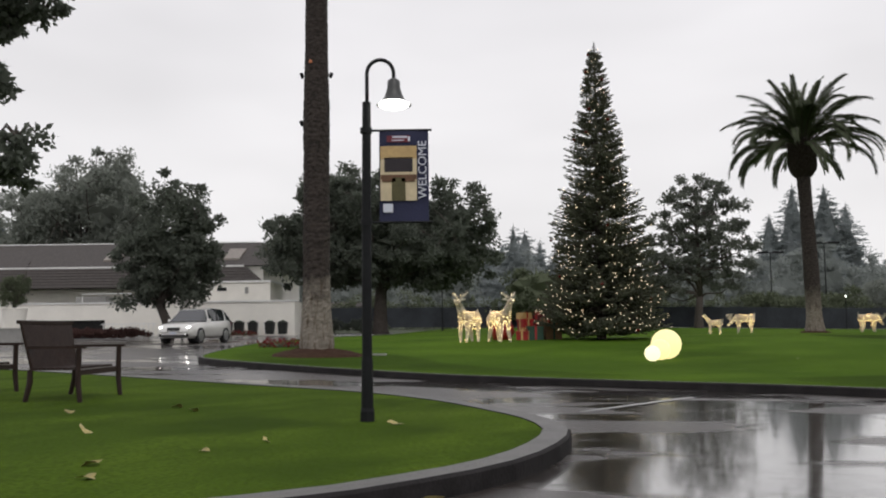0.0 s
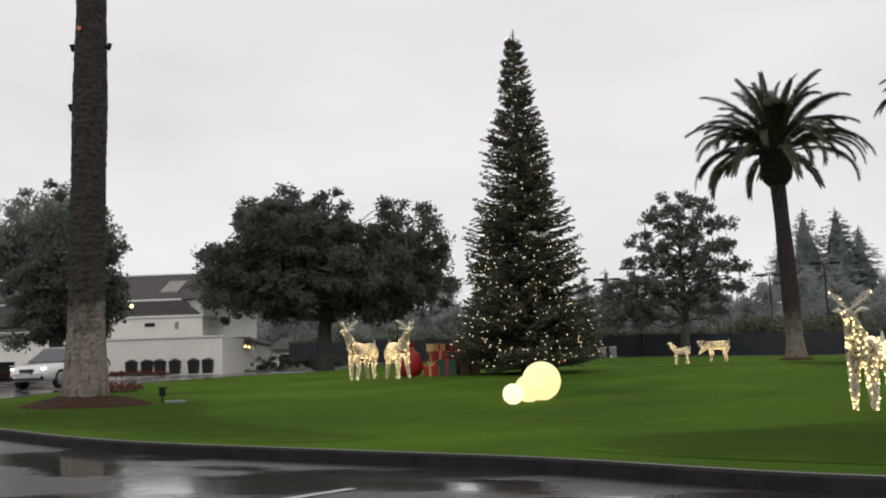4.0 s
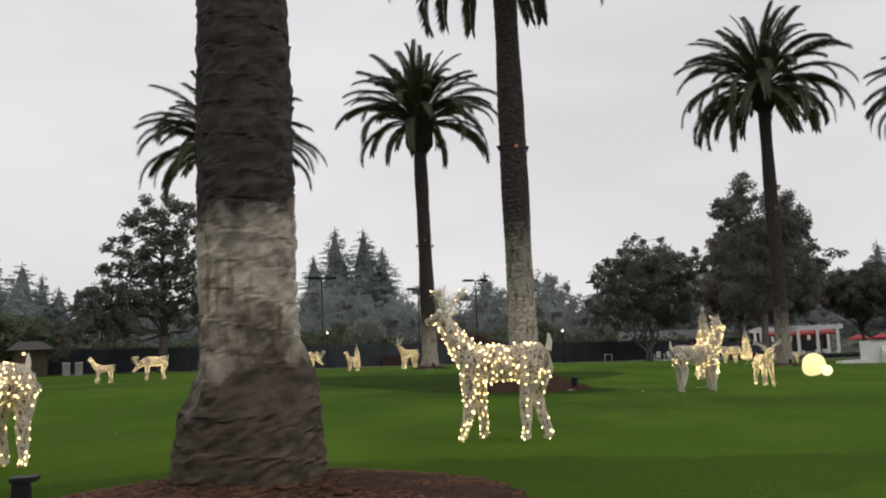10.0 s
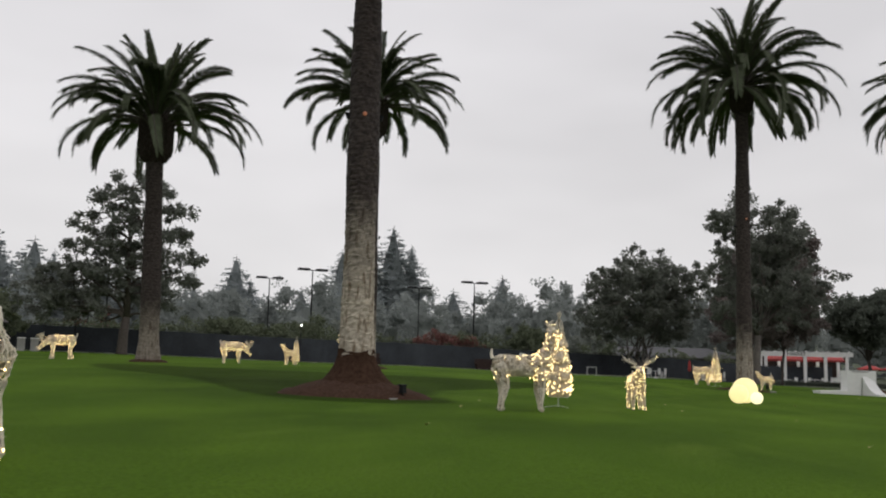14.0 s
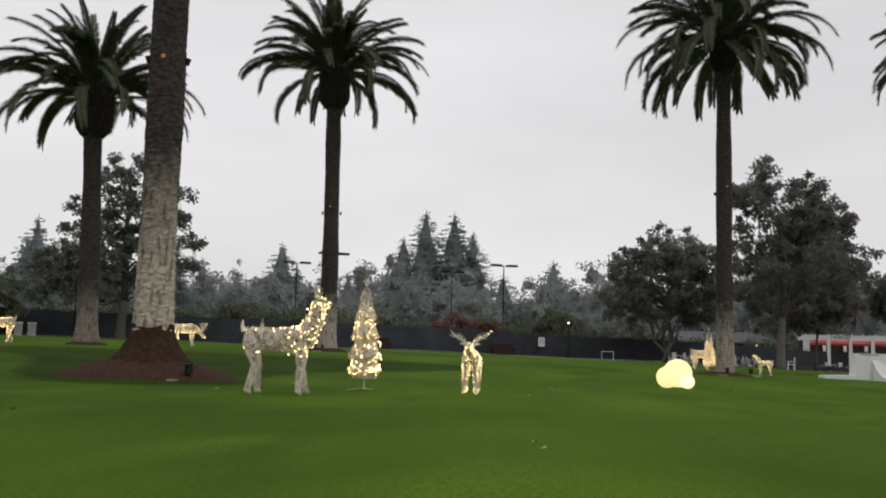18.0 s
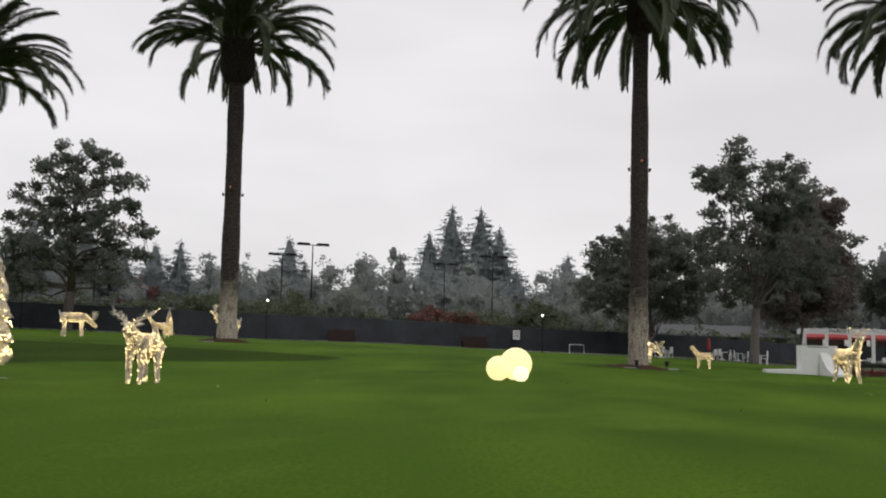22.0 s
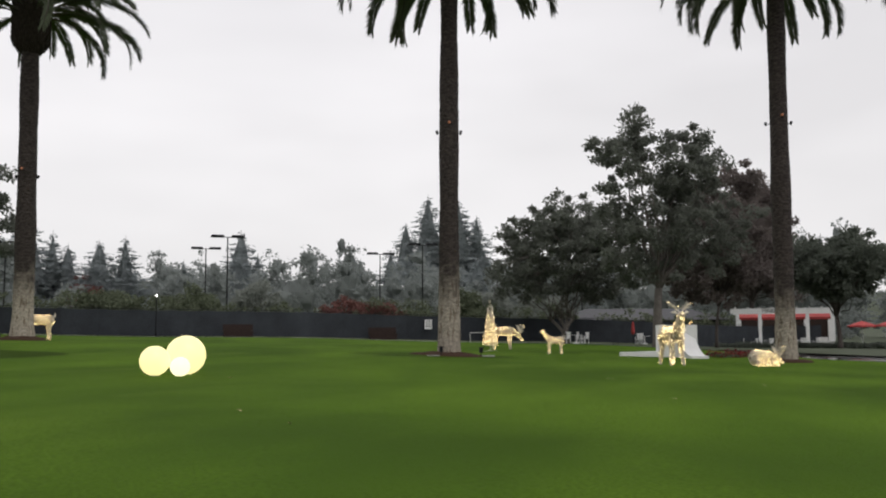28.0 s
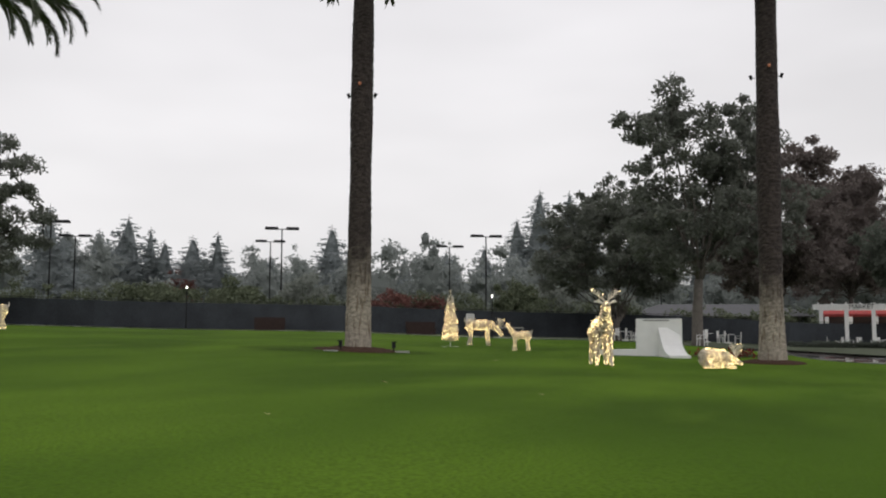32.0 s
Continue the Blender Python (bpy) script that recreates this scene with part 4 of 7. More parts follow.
broad_tree("magnolia_tree", 25.2, 93.0, 3.2, 0.42, [(-0.3, 0, 14.9, 1.7, 1.7, 1.0), (2.2, 0, 14.4, 1.5, 1.4, 0.8), (-1.4, 0, 13.2, 1.9, 1.7, 0.9), (3.6, 0, 12.6, 1.7, 1.6, 0.8), (0.6, 0, 12.2, 2.2, 2.0, 1.2), (-2.6, 0, 11.0, 1.8, 1.8, 1.0), (3.9, 0, 10.2, 1.9, 1.7, 0.8), (0.5, 0, 10.2, 2.6, 2.3, 1.2), (5.3, 0, 8.6, 1.7, 1.5, 0.6), (-2.6, 0, 8.8, 2.3, 2.1, 1.2), (1.6, 0, 8.2, 2.8, 2.4, 1.2), (4.2, 0, 6.6, 2.2, 2.0, 0.9), (-4.6, 0, 6.6, 2.6, 2.4, 1.4), (-1.2, 0, 6.4, 3.0, 2.6, 1.4), (-6.4, 0, 4.6, 2.2, 2.2, 1.5), (-3.6, 0, 4.4, 2.8, 2.6, 1.4), (2.4, 0, 4.8, 2.8, 2.4, 1.0)], 400, 36, 0.33, 0.36, L_HAZE, "open-crowned magnolia in front of the court fence", seed=15, leader=14.8, limbs=40)
broad_tree("shrubby_tree", 9.0, 97.0, 1.2, 0.25, [(0, 0, 3.6, 4.0, 3, 2.8), (5, 0, 3.0, 3.4, 3, 2.4)], 140, 40, 0.40, 0.5, L_HEDGE, "low green tree behind the lit fir", seed=16, core=0.7)
broad_tree("spreading_tree", 77.5, 91.0, 2.2, 0.34, [(-0.6, 0, 8.4, 5.6, 4.6, 3.5), (-4.4, 0, 6.0, 3.2, 3, 2.5), (3.6, 0, 6.6, 3.4, 3.2, 3.4), (0.3, 0, 11.2, 3.4, 3, 2.3), (4.2, 0, 9.8, 3.2, 3, 2.6), (-3.6, 0, 9.6, 2.4, 2.4, 1.8)], 380, 56, 0.33, 0.44, L_MAG, "round spreading tree with several pale stems", stems=4, bark=M_BARKPALE, seed=17, limbs=16)
broad_tree("tall_magnolia_tree", 76.0, 72.5, 4.2, 0.34, [(0, 0, 8.2, 4.4, 3.8, 3.4), (-0.9, 0, 12.6, 3.4, 3.0, 3.0), (-3.4, 0, 13.8, 2.2, 2.0, 1.0), (2.8, 0, 12.8, 2.3, 2.2, 2.7), (3.6, 0, 15.9, 1.2, 1.0, 1.4), (-0.8, 0, 16.2, 1.6, 1.4, 1.1), (4.4, 0, 8.8, 3.2, 3.2, 3.2), (5.0, 0, 13.6, 1.3, 1.3, 1.0)], 350, 56, 0.30, 0.40, L_MAG, "tall magnolia with an open top and pale trunk", bark=M_BARKPALE, seed=18, limbs=14)
broad_tree("copper_tree", 85.4, 79.0, 3.4, 0.13, [(0, 0, 8.4, 4.8, 4, 4.2), (1.4, 0, 12.6, 3.0, 2.6, 2.4), (3.4, 0, 13.4, 1.6, 1.6, 1.3), (2.0, 0, 6.9, 3.0, 3, 2.6), (-2.6, 0, 6.6, 3.4, 3, 2.8)], 330, 54, 0.33, 0.44, L_RED, "copper-tinged tree behind the tall magnolia", seed=19)
broad_tree("copper_tree", 117.0, 117.0, 5.0, 0.34, [(0, 0, 13.5, 5.6, 5, 5.6), (1.6, 0, 18.6, 3.0, 3, 2.8), (-3.0, 0, 9.0, 4.6, 4.6, 4.0), (4.0, 0, 9.4, 4.6, 4.6, 4.2), (-2.6, 0, 16.4, 2.4, 2.4, 2.0)], 330, 54, 0.42, 0.62, L_RED, "large copper-tinged tree beyond the market stand", seed=23, core=0.6)
broad_tree("evergreen_tree", 98.2, 79.5, 2.8, 0.20, [(0, 0, 7.4, 4.4, 4, 2.8), (2.2, 0, 6.9, 3, 3, 2.0), (-2.2, 0, 6.8, 3, 3, 2.0)], 260, 46, 0.40, 0.46, L_OAK, "dark round evergreen beside the market stand", seed=20)
broad_tree("overhanging_tree", -8.6, 8.6, 2.6, 0.22, [(-0.4, 0, 5.4, 2.4, 2.6, 1.8)] + 9 * [(4.62, -0.4, 3.98, 0.36, 0.4, 0.20), (4.15, -0.3, 3.90, 0.45, 0.45, 0.26)] + 2 * [(4.42, -0.4, 3.18, 0.13, 0.13, 0.10)] + 8 * [(4.38, -0.3, 2.50, 0.38, 0.4, 0.22)], 330, 34, 0.085, 0.085, L_OAK, "small dark tree whose branches hang over the benches", seed=21, limbs=60)

# potted olive on a stone pedestal beside the drive
PZ = gz(-24.2, 50.0) - 0.13
pt = broad_tree("potted_olive_tree", -24.2, 50.0, 0.45, 0.07, [(0, 0, 1.05, 0.82, 0.8, 0.82)], 90, 50, 0.10, 0.15, L_HEDGE, "clipped olive tree in a white tub on a pedestal", seed=22, z=PZ + 1.80)
part("tub", Geo().tube([(0, 0, -1.12), (0, 0, -1.0), (0, 0, -0.1), (0, 0, 0.0), (0, 0, 0.03)], [0.48, 0.52, 0.66, 0.70, 0.66], 20), M_WHITE, pt, "white tapered tub")
part("pedestal", Geo().box((0, 0, -1.46), (1.65, 1.65, 0.70)).box((0, 0, -1.12), (1.75, 1.75, 0.06)), M_PAVE, pt, "pale stone pedestal")


def conifer_mesh(seed, h, rbase):
    """A far conifer: tiers of short sprays round a solid inner cone."""
    r = np.random.default_rng(seed)
    trunk, g = Geo(), Geo()
    trunk.tube([(0, 0, -1), (0, 0, h * 0.5), (0, 0, h)], [h * 0.014, h * 0.009, 0.03], 6)
    tiers = 46
    boughs = 1 - r.random(tiers * 9) ** 0.7
    az = r.uniform(0, 2 * math.pi, len(boughs))
    reach = (1.12 * rbase * (1 - np.clip(boughs, 0, 1)) ** 0.80 + 0.22) * r.uniform(0.40, 1.15, len(boughs)) * (1 + 0.28 * np.sin(2 * az + seed + 5 * boughs) + 0.16 * np.sin(az + 23 * boughs))
    per = 12
    f = r.uniform(0.25, 1.0, (len(boughs), per)) ** 0.7
    u, t, q = np.repeat(boughs, per), np.repeat(az, per) + r.normal(size=len(boughs) * per) * 0.10, np.repeat(reach, per) * f.ravel()
    m = len(u)
    a = np.stack([q * np.cos(t), q * np.sin(t), h * (0.05 + 0.93 * u) - 0.22 * q + 0.10 * q * f.ravel()], 1)
    d = unit(np.stack([np.cos(t), np.sin(t), r.uniform(-0.35, 0.25, m)], 1) + 0.55 * r.normal(size=(m, 3)) * (1, 1, 0.6))
    ln = (0.40 + 0.85 * (1 - u)) * r.uniform(0.6, 1.3, m)
    g.blades(a, a + d * ln[:, None], unit(np.cross(d, r.normal(size=(m, 3)))) * (0.24 * ln)[:, None])
    n, k = 10, 9
    th = np.arange(n) * 2 * math.pi / n
    uu = np.linspace(0.02, 0.96, k)[:, None]
    rc = 0.52 * rbase * (1 - uu) ** 0.9 * (1 + 0.20 * np.sin(2 * th + seed + 6 * uu) + 0.16 * np.sin(3 * th + 11 * uu))
    g.add(np.stack([rc * np.cos(th), rc * np.sin(th), np.repeat(h * (0.06 + 0.92 * uu), n, 1)], -1), [(i * n + j, i * n + (j + 1) % n, (i + 1) * n + (j + 1) % n, (i + 1) * n + j) for i in range(k - 1) for j in range(n)])
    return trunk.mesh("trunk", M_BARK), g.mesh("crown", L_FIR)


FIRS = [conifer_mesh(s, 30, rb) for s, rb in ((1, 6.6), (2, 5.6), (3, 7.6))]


def conifer(x, y, top, kind, wide=1.0, label="tall conifer beyond the tennis courts, mist painted into its grey needles"):
    z = gz(x, y) - 0.5
    s = (top - z) / 30
    t = thing("conifer_tree", x, y, z, x * 37 % 360, label, "tree", "distant conifers")
    t.scale = (s * wide, s * wide, s)
    part("trunk", FIRS[kind][0], None, t)
    part("crown", FIRS[kind][1], None, t)


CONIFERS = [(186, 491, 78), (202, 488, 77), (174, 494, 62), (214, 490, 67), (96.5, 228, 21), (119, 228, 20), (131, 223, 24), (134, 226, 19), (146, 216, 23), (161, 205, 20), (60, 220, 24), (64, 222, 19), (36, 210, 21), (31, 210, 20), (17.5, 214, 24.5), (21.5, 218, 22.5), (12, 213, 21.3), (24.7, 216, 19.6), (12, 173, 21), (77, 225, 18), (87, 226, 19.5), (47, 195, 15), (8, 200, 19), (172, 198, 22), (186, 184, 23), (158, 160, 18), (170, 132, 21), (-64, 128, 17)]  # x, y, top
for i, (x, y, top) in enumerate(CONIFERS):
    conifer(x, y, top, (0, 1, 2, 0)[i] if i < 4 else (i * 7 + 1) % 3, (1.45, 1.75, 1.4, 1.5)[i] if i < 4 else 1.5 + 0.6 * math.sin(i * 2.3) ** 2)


# belt of far woods, its mist put into the leaf colour
rw = np.random.default_rng(31)
core, leaves, blobs = Geo(), Geo(), []
for i in range(170):
    a = radians(-34 + 112 * (i + rw.random()) / 170)
    d = rw.uniform(160, 240)
    h = (17.8 + 2.4 * math.sin(i * 0.33) + 2.2 * math.sin(i * 0.81 + 1) + rw.normal() * 1.9) * (0.80 + 0.20 * d / 210)
    x, y, w = 20 + d * math.sin(a), 20 + d * math.cos(a), rw.uniform(3.4, 5.6)
    if abs(x - 28.5) < 9 and y < 208:
        h *= 0.42
    blobs.append((x, y, h * 0.40, w * 1.2, w, h * 0.44))
    for j in range(4):
        f = rw.uniform(0.35, 0.9)
        blobs.append((x + rw.normal() * w * 0.6 * (1.1 - f), y + rw.normal() * w * 0.4, h * f, w * rw.uniform(0.35, 0.62) * (1.25 - 0.5 * f), w * 0.5, h * rw.uniform(0.10, 0.17)))
for q in blobs:
    n, k = 8, 6
    th, ph = np.arange(n) * 2 * math.pi / n, np.linspace(0.1, math.pi - 0.1, k)[:, None]
    jit = 0.46 + 0.10 * rw.normal(size=(k, n))
    core.add(np.stack([q[0] + q[3] * jit * np.sin(ph) * np.cos(th), q[1] + q[4] * jit * np.sin(ph) * np.sin(th), q[2] + q[5] * jit * np.cos(ph)], -1), [(i * n + j, (i + 1) * n + j, (i + 1) * n + (j + 1) % n, i * n + (j + 1) % n) for i in range(k - 1) for j in range(n)])
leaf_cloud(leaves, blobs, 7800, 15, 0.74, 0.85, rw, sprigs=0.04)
woods = tagged(part("far_woods", core, L_FAR), "far grey-green woods beyond the courts, mist painted into the leaves", "woods", kind="stuff")
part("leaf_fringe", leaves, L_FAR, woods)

# shrubs and low trees between the courts and the woods
shrubs = Geo()
rs = np.random.default_rng(32)
leaf_cloud(shrubs, [(x, 103 + rs.uniform(-1.5, 9), gz(x, 104) + 1.4, rs.uniform(1.8, 4), 2, rs.uniform(1.5, 2.8)) for x in np.arange(-12, 112, 2.6)], 1000, 30, 0.34, 0.5, rs)
tagged(part("shrub_belt", shrubs, L_HEDGE), "belt of green shrubs behind the court fence", "shrubs", kind="stuff")
for i, (x, y, w, h) in enumerate([(60, 106, 2.6, 3.6), (64.5, 107, 2.4, 3.3), (29.6, 205, 3.4, 11.0), (26.4, 207, 2.4, 9.0)]):
    broad_tree("red_maple", x, y, 1.0, 0.10, [(0, 0, h * 0.62, w, w * 0.8, h * 0.42)], 60, 40, 0.30, 0.42, L_MAPLE, "autumn-red shrub behind the court fence", seed=40 + i)
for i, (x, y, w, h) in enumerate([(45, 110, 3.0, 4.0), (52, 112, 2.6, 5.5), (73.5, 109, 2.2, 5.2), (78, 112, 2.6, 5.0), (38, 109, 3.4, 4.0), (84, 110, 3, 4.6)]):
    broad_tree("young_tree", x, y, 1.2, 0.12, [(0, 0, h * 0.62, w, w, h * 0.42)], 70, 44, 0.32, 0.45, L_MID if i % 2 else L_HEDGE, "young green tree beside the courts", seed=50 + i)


# ---- lit fir ----
XT = (7.0, 42.6)
xt = thing("christmas_tree", *XT, gz(*XT), 0, "tall fir decorated with warm fairy lights on the lawn", "christmas tree")
XH, XR = 14.70 - gz(*XT), 2.92
g = Geo().tube([(0, 0, -0.3), (0, 0, XH * 0.5), (0.02, 0, XH)], [0.24, 0.12, 0.02], 8)
part("trunk", g, M_BARK, xt)
g = Geo()
rx = np.random.default_rng(5)


def xr(u):
    return XR * np.clip(1 - u, 0, 1) ** 1.04 * 0.97


A, B, W, tips = [], [], [], []
wood = Geo()
z = 0.45
while z < XH - 0.5:
    u = (z - 0.45) / (XH - 0.45)
    for q in range(int(9 + 25 * (1 - u) ** 1.4)):
        a = rx.uniform(0, 2 * math.pi)
        ax = np.array((math.cos(a), math.sin(a), 0))
        ln = (xr(u) * (1 + 0.10 * math.sin(3 * a + 9 * u) + 0.07 * math.sin(23 * u)) * rx.uniform(0.66, 1.10) + 0.10)
        p0 = np.array((0, 0, z + rx.normal() * 0.07))
        lift = -0.30 + 0.75 * u + rx.normal() * 0.08
        f = np.linspace(0.30, 1, 3 + int(3.2 * ln))
        line = p0 + ax * (ln * f)[:, None] + np.array((0, 0, 1)) * (lift * ln * f * 0.5 + 0.16 * ln * f ** 3)[:, None]
        if ln > 0.8:
            wood.tube(np.concatenate([[p0], line[::2]]), np.linspace(0.03, 0.008, 1 + len(line[::2])), 3, caps=False)
        tips.append(line[-1] + ax * 0.12)
        tips.append(line[-1] * 0.4 + line[len(line) // 2] * 0.6 + (0, 0, 0.14))
        side = np.array((-ax[1], ax[0], 0))
        for s, fr in zip(line, f):
            d0 = unit(ax * np.array((0.8, 1.0, 0.8))[:, None] + side * np.array((-0.8, 0, 0.8))[:, None] + (0, 0, 0.12) + rx.normal(size=(3, 3)) * 0.16)
            reach = (0.15 + 0.18 * (1 - fr)) * (0.50 + 0.70 * (1 - u)) * rx.uniform(0.7, 1.25, (3, 1))
            for m in (0.3, 0.9):
                for w in (-1, 1):
                    d = unit(d0 + w * 0.55 * np.cross(d0, (0, 0, 1)) + rx.normal(size=(3, 3)) * 0.22 + (0, 0, 0.10))
                    nl = (0.11 + 0.06 * (1 - u)) * rx.uniform(0.7, 1.3, (3, 1))
                    A.append(s + d0 * reach * m)
                    B.append(A[-1] + d * nl)
                    W.append(unit(np.cross(d, rx.normal(size=(3, 3)))) * nl * 0.19)
    z += 0.150 + 0.10 * (1 - u)
tagged(part("branchwood", wood, M_BARK, xt), kind="stuff")
g.blades(np.concatenate(A), np.concatenate(B), np.concatenate(W))
part("needles", g, L_XMAS, xt)
tips = np.array(tips)
hgt = tips[:, 2] / XH
pick = np.repeat(tips, 2, 0)[rx.random(2 * len(tips)) < 0.08 + 0.55 * np.clip(0.60 - np.repeat(hgt, 2), 0, 1)]
g = Geo().bulbs(pick + rx.normal(size=pick.shape) * 0.10, 0.018)
tagged(part("fairy_lights", g, M_BULBTREE, xt, "warm white fairy lights"), kind="stuff")
bauble = Geo().sphere((0, 0, -0.12), 0.075, 8, 6).mesh("bauble", mat("bauble_glass", (0.22, 0.05, 0.04), 0.15, 0.6, bump=0), True)
for p in tips[::60]:
    part("bauble", bauble, None, xt, at=pose(*p))
g = Geo().tube([(0, 0, XH - 0.35), (0, 0, XH + 0.05)], [0.02, 0.008], 5)
for a in (0, 1.57, 3.1, 4.7):
    s = np.linspace(0, 4.4, 12)
    g.tube(np.stack([(0.12 + 0.035 * s) * np.cos(a) * np.sin(s * 0.8), (0.12 + 0.035 * s) * np.sin(a) * np.sin(s * 0.8), XH - 0.75 + 0.13 * s], 1), 0.010, 4)
part("wire_topper", g, M_IRON, xt, "curled wire topper")


# ---- lit wire deer ----
def deer_mesh(stance, seed, antlers=1.0, unlit_legs=False):
    """A deer of tangled pale wire, tinted warm, over a solid inner core, threaded with small warm lights; faces +x."""
    r = np.random.default_rng(seed)
    caps = []

    def limb(p0, p1, r0, r1):
        caps.append((np.array(p0, float), np.array(p1, float), r0, r1))

    if stance == "lie":
        limb((-0.42, 0, 0.40), (0.28, 0, 0.38), 0.34, 0.30)
        limb((0.36, 0, 0.42), (0.70, 0, 0.30), 0.20, 0.11)
        limb((0.70, 0, 0.28), (0.92, 0, 0.18), 0.10, 0.05)
        for s in (-1, 1):
            limb((0.30, s * 0.22, 0.16), (0.62, s * 0.24, 0.07), 0.09, 0.05)
            limb((-0.40, s * 0.26, 0.2), (-0.02, s * 0.32, 0.07), 0.13, 0.05)
        head, dirh = np.array((0.70, 0, 0.38)), (0.35, 0, 0.8)
    else:
        limb((-0.50, 0, 0.98), (-0.08, 0, 0.97), 0.25, 0.225)
        limb((-0.08, 0, 0.97), (0.36, 0, 0.98), 0.225, 0.255)
        for s in (-1, 1):
            limb((0.38, s * 0.13, 0.86), (0.37, s * 0.16, 0.46), 0.120, 0.072)
            limb((0.37, s * 0.16, 0.46), (0.40 + 0.06 * s, s * 0.18, 0.08), 0.080, 0.050)
            limb((0.40 + 0.06 * s, s * 0.18, 0.07), (0.46 + 0.06 * s, s * 0.18, 0.03), 0.048, 0.030)
            limb((-0.52, s * 0.12, 0.92), (-0.42, s * 0.17, 0.52), 0.165, 0.078)
            limb((-0.42, s * 0.17, 0.52), (-0.49 + 0.07 * s, s * 0.19, 0.08), 0.082, 0.050)
            limb((-0.49 + 0.07 * s, s * 0.19, 0.07), (-0.43 + 0.07 * s, s * 0.19, 0.03), 0.048, 0.030)
        if stance == "short":  # thick upright neck, small head
            limb((0.43, 0, 1.05), (0.60, 0, 1.34), 0.215, 0.165)
            limb((0.60, 0, 1.33), (0.67, 0, 1.66), 0.165, 0.125)
            limb((0.66, 0, 1.68), (0.86, 0, 1.62), 0.110, 0.060)
            head, dirh = np.array((0.66, 0, 1.76)), (-0.10, 0, 0.8)
        elif stance == "low":  # neck held forward, antlers spread wide
            limb((0.42, 0, 1.04), (0.72, 0, 1.30), 0.215, 0.150)
            limb((0.72, 0, 1.37), (0.98, 0, 1.27), 0.125, 0.060)
            head, dirh = np.array((0.70, 0, 1.44)), (0.05, 0, 0.36)
        elif stance == "up":
            limb((0.42, 0, 1.06), (0.64, 0, 1.32), 0.205, 0.145)
            limb((0.63, 0, 1.31), (0.80, 0, 1.58), 0.145, 0.105)
            limb((0.80, 0, 1.61), (1.03, 0, 1.56), 0.095, 0.050)
            head, dirh = np.array((0.78, 0, 1.67)), (-0.10, 0, 0.70)
        else:
            limb((0.46, 0, 1.02), (0.86, 0, 0.74), 0.19, 0.11)
            limb((0.86, 0, 0.72), (1.08, 0, 0.50), 0.10, 0.06)
            head, dirh = np.array((0.90, 0, 0.82)), (0.5, 0, 0.6)
    g = Geo()
    spots = []
    for p0, p1, r0, r1 in caps:
        ax = p1 - p0
        ln = np.linalg.norm(ax)
        ax = ax / ln
        g.tube([p0 - ax * r0 * 0.75, p0 - ax * r0 * 0.6, p0 - ax * r0 * 0.3, p0, p1, p1 + ax * r1 * 0.3, p1 + ax * r1 * 0.7], np.array((0.1, 0.30, 0.48, 0.56, 0.56 * r1 / r0, 0.48 * r1 / r0, 0.1 * r1 / r0)) * r0, 8, 1)
        a = unit(np.cross(ax, (0.3, 0.9, 0.2)))
        b = np.cross(ax, a)
        n = int(40 + 1350 * ln * (r0 + r1) / 2 + 70 * ln)
        # curved twigs of wire, mostly along the limb, some wound round it
        kk = np.arange(4)[None] * 1.3
        along = (np.arange(n) % 3 > 0)[:, None]
        sign = r.choice((-1, 1), (n, 1))
        ds = np.where(along, sign * r.uniform(0.05, 0.10, (n, 1)), r.normal(size=(n, 1)) * 0.02) / max(ln, 0.25)
        dt = np.where(along, r.normal(size=(n, 1)) * 0.22, sign * r.uniform(0.3, 0.6, (n, 1)))
        s = np.clip(r.uniform(-0.08 - 0.5 * r0 / ln, 1.0, (n, 1)) + ds * kk, -0.62 * r0 / ln, 1.06)
        t = r.uniform(0, 2 * math.pi, (n, 1)) + dt * kk + r.normal(size=(n, 1)) * 0.10 * kk ** 2
        rad = (r0 + (r1 - r0) * np.clip(s, 0, 1)) * (r.uniform(0.80, 1.04, (n, 1)) + 0.03 * r.normal(size=(n, 4))) * np.sqrt(np.maximum(0.05, 1 - np.minimum(0, s * ln / r0) ** 2 / 0.55))
        g.strands(p0 + ax * ln * s[..., None] + rad[..., None] * (a * np.cos(t)[..., None] + b * np.sin(t)[..., None]), 0.0054)
        for _ in range(int((7 + 470 * ln * (r0 + r1) / 2 + 46 * ln) * (1.6 if stance == "lie" else 1))):
            s, t = r.uniform(0, 1), r.uniform(0, 2 * math.pi)
            q = p0 + ax * ln * s
            if q[2] < 0.40 and stance != "lie" and r.random() < 0.45:
                continue
            if unlit_legs and q[2] < 0.66 or unlit_legs and q[2] > 1.0 and -0.4 < q[0] < 0.25 and math.sin(t) * b[2] + math.cos(t) * a[2] > 0.1:
                continue
            if math.sin(4.3 * q[0] + seed) + math.sin(5.1 * q[2] + 2 * seed) + 0.7 * math.sin(2 * t + seed) < r.uniform(-2.2, 1.2) - (2 if stance == "lie" else 0):
                continue
            rad = (r0 + (r1 - r0) * s) * r.uniform(0.92, 1.12)
            q = p0 + ax * ln * s + rad * (a * math.cos(t) + b * math.sin(t))
            if not spots or np.min(np.sum((np.array(spots) - q) ** 2, 1)) > 0.042 ** 2:
                spots.append(q)
    if stance != "lie":  # short upright tail
        g.tube([(-0.68, 0, 1.12), (-0.71, 0, 1.22), (-0.70, 0, 1.33)], [0.045, 0.035, 0.012], 6, 0)
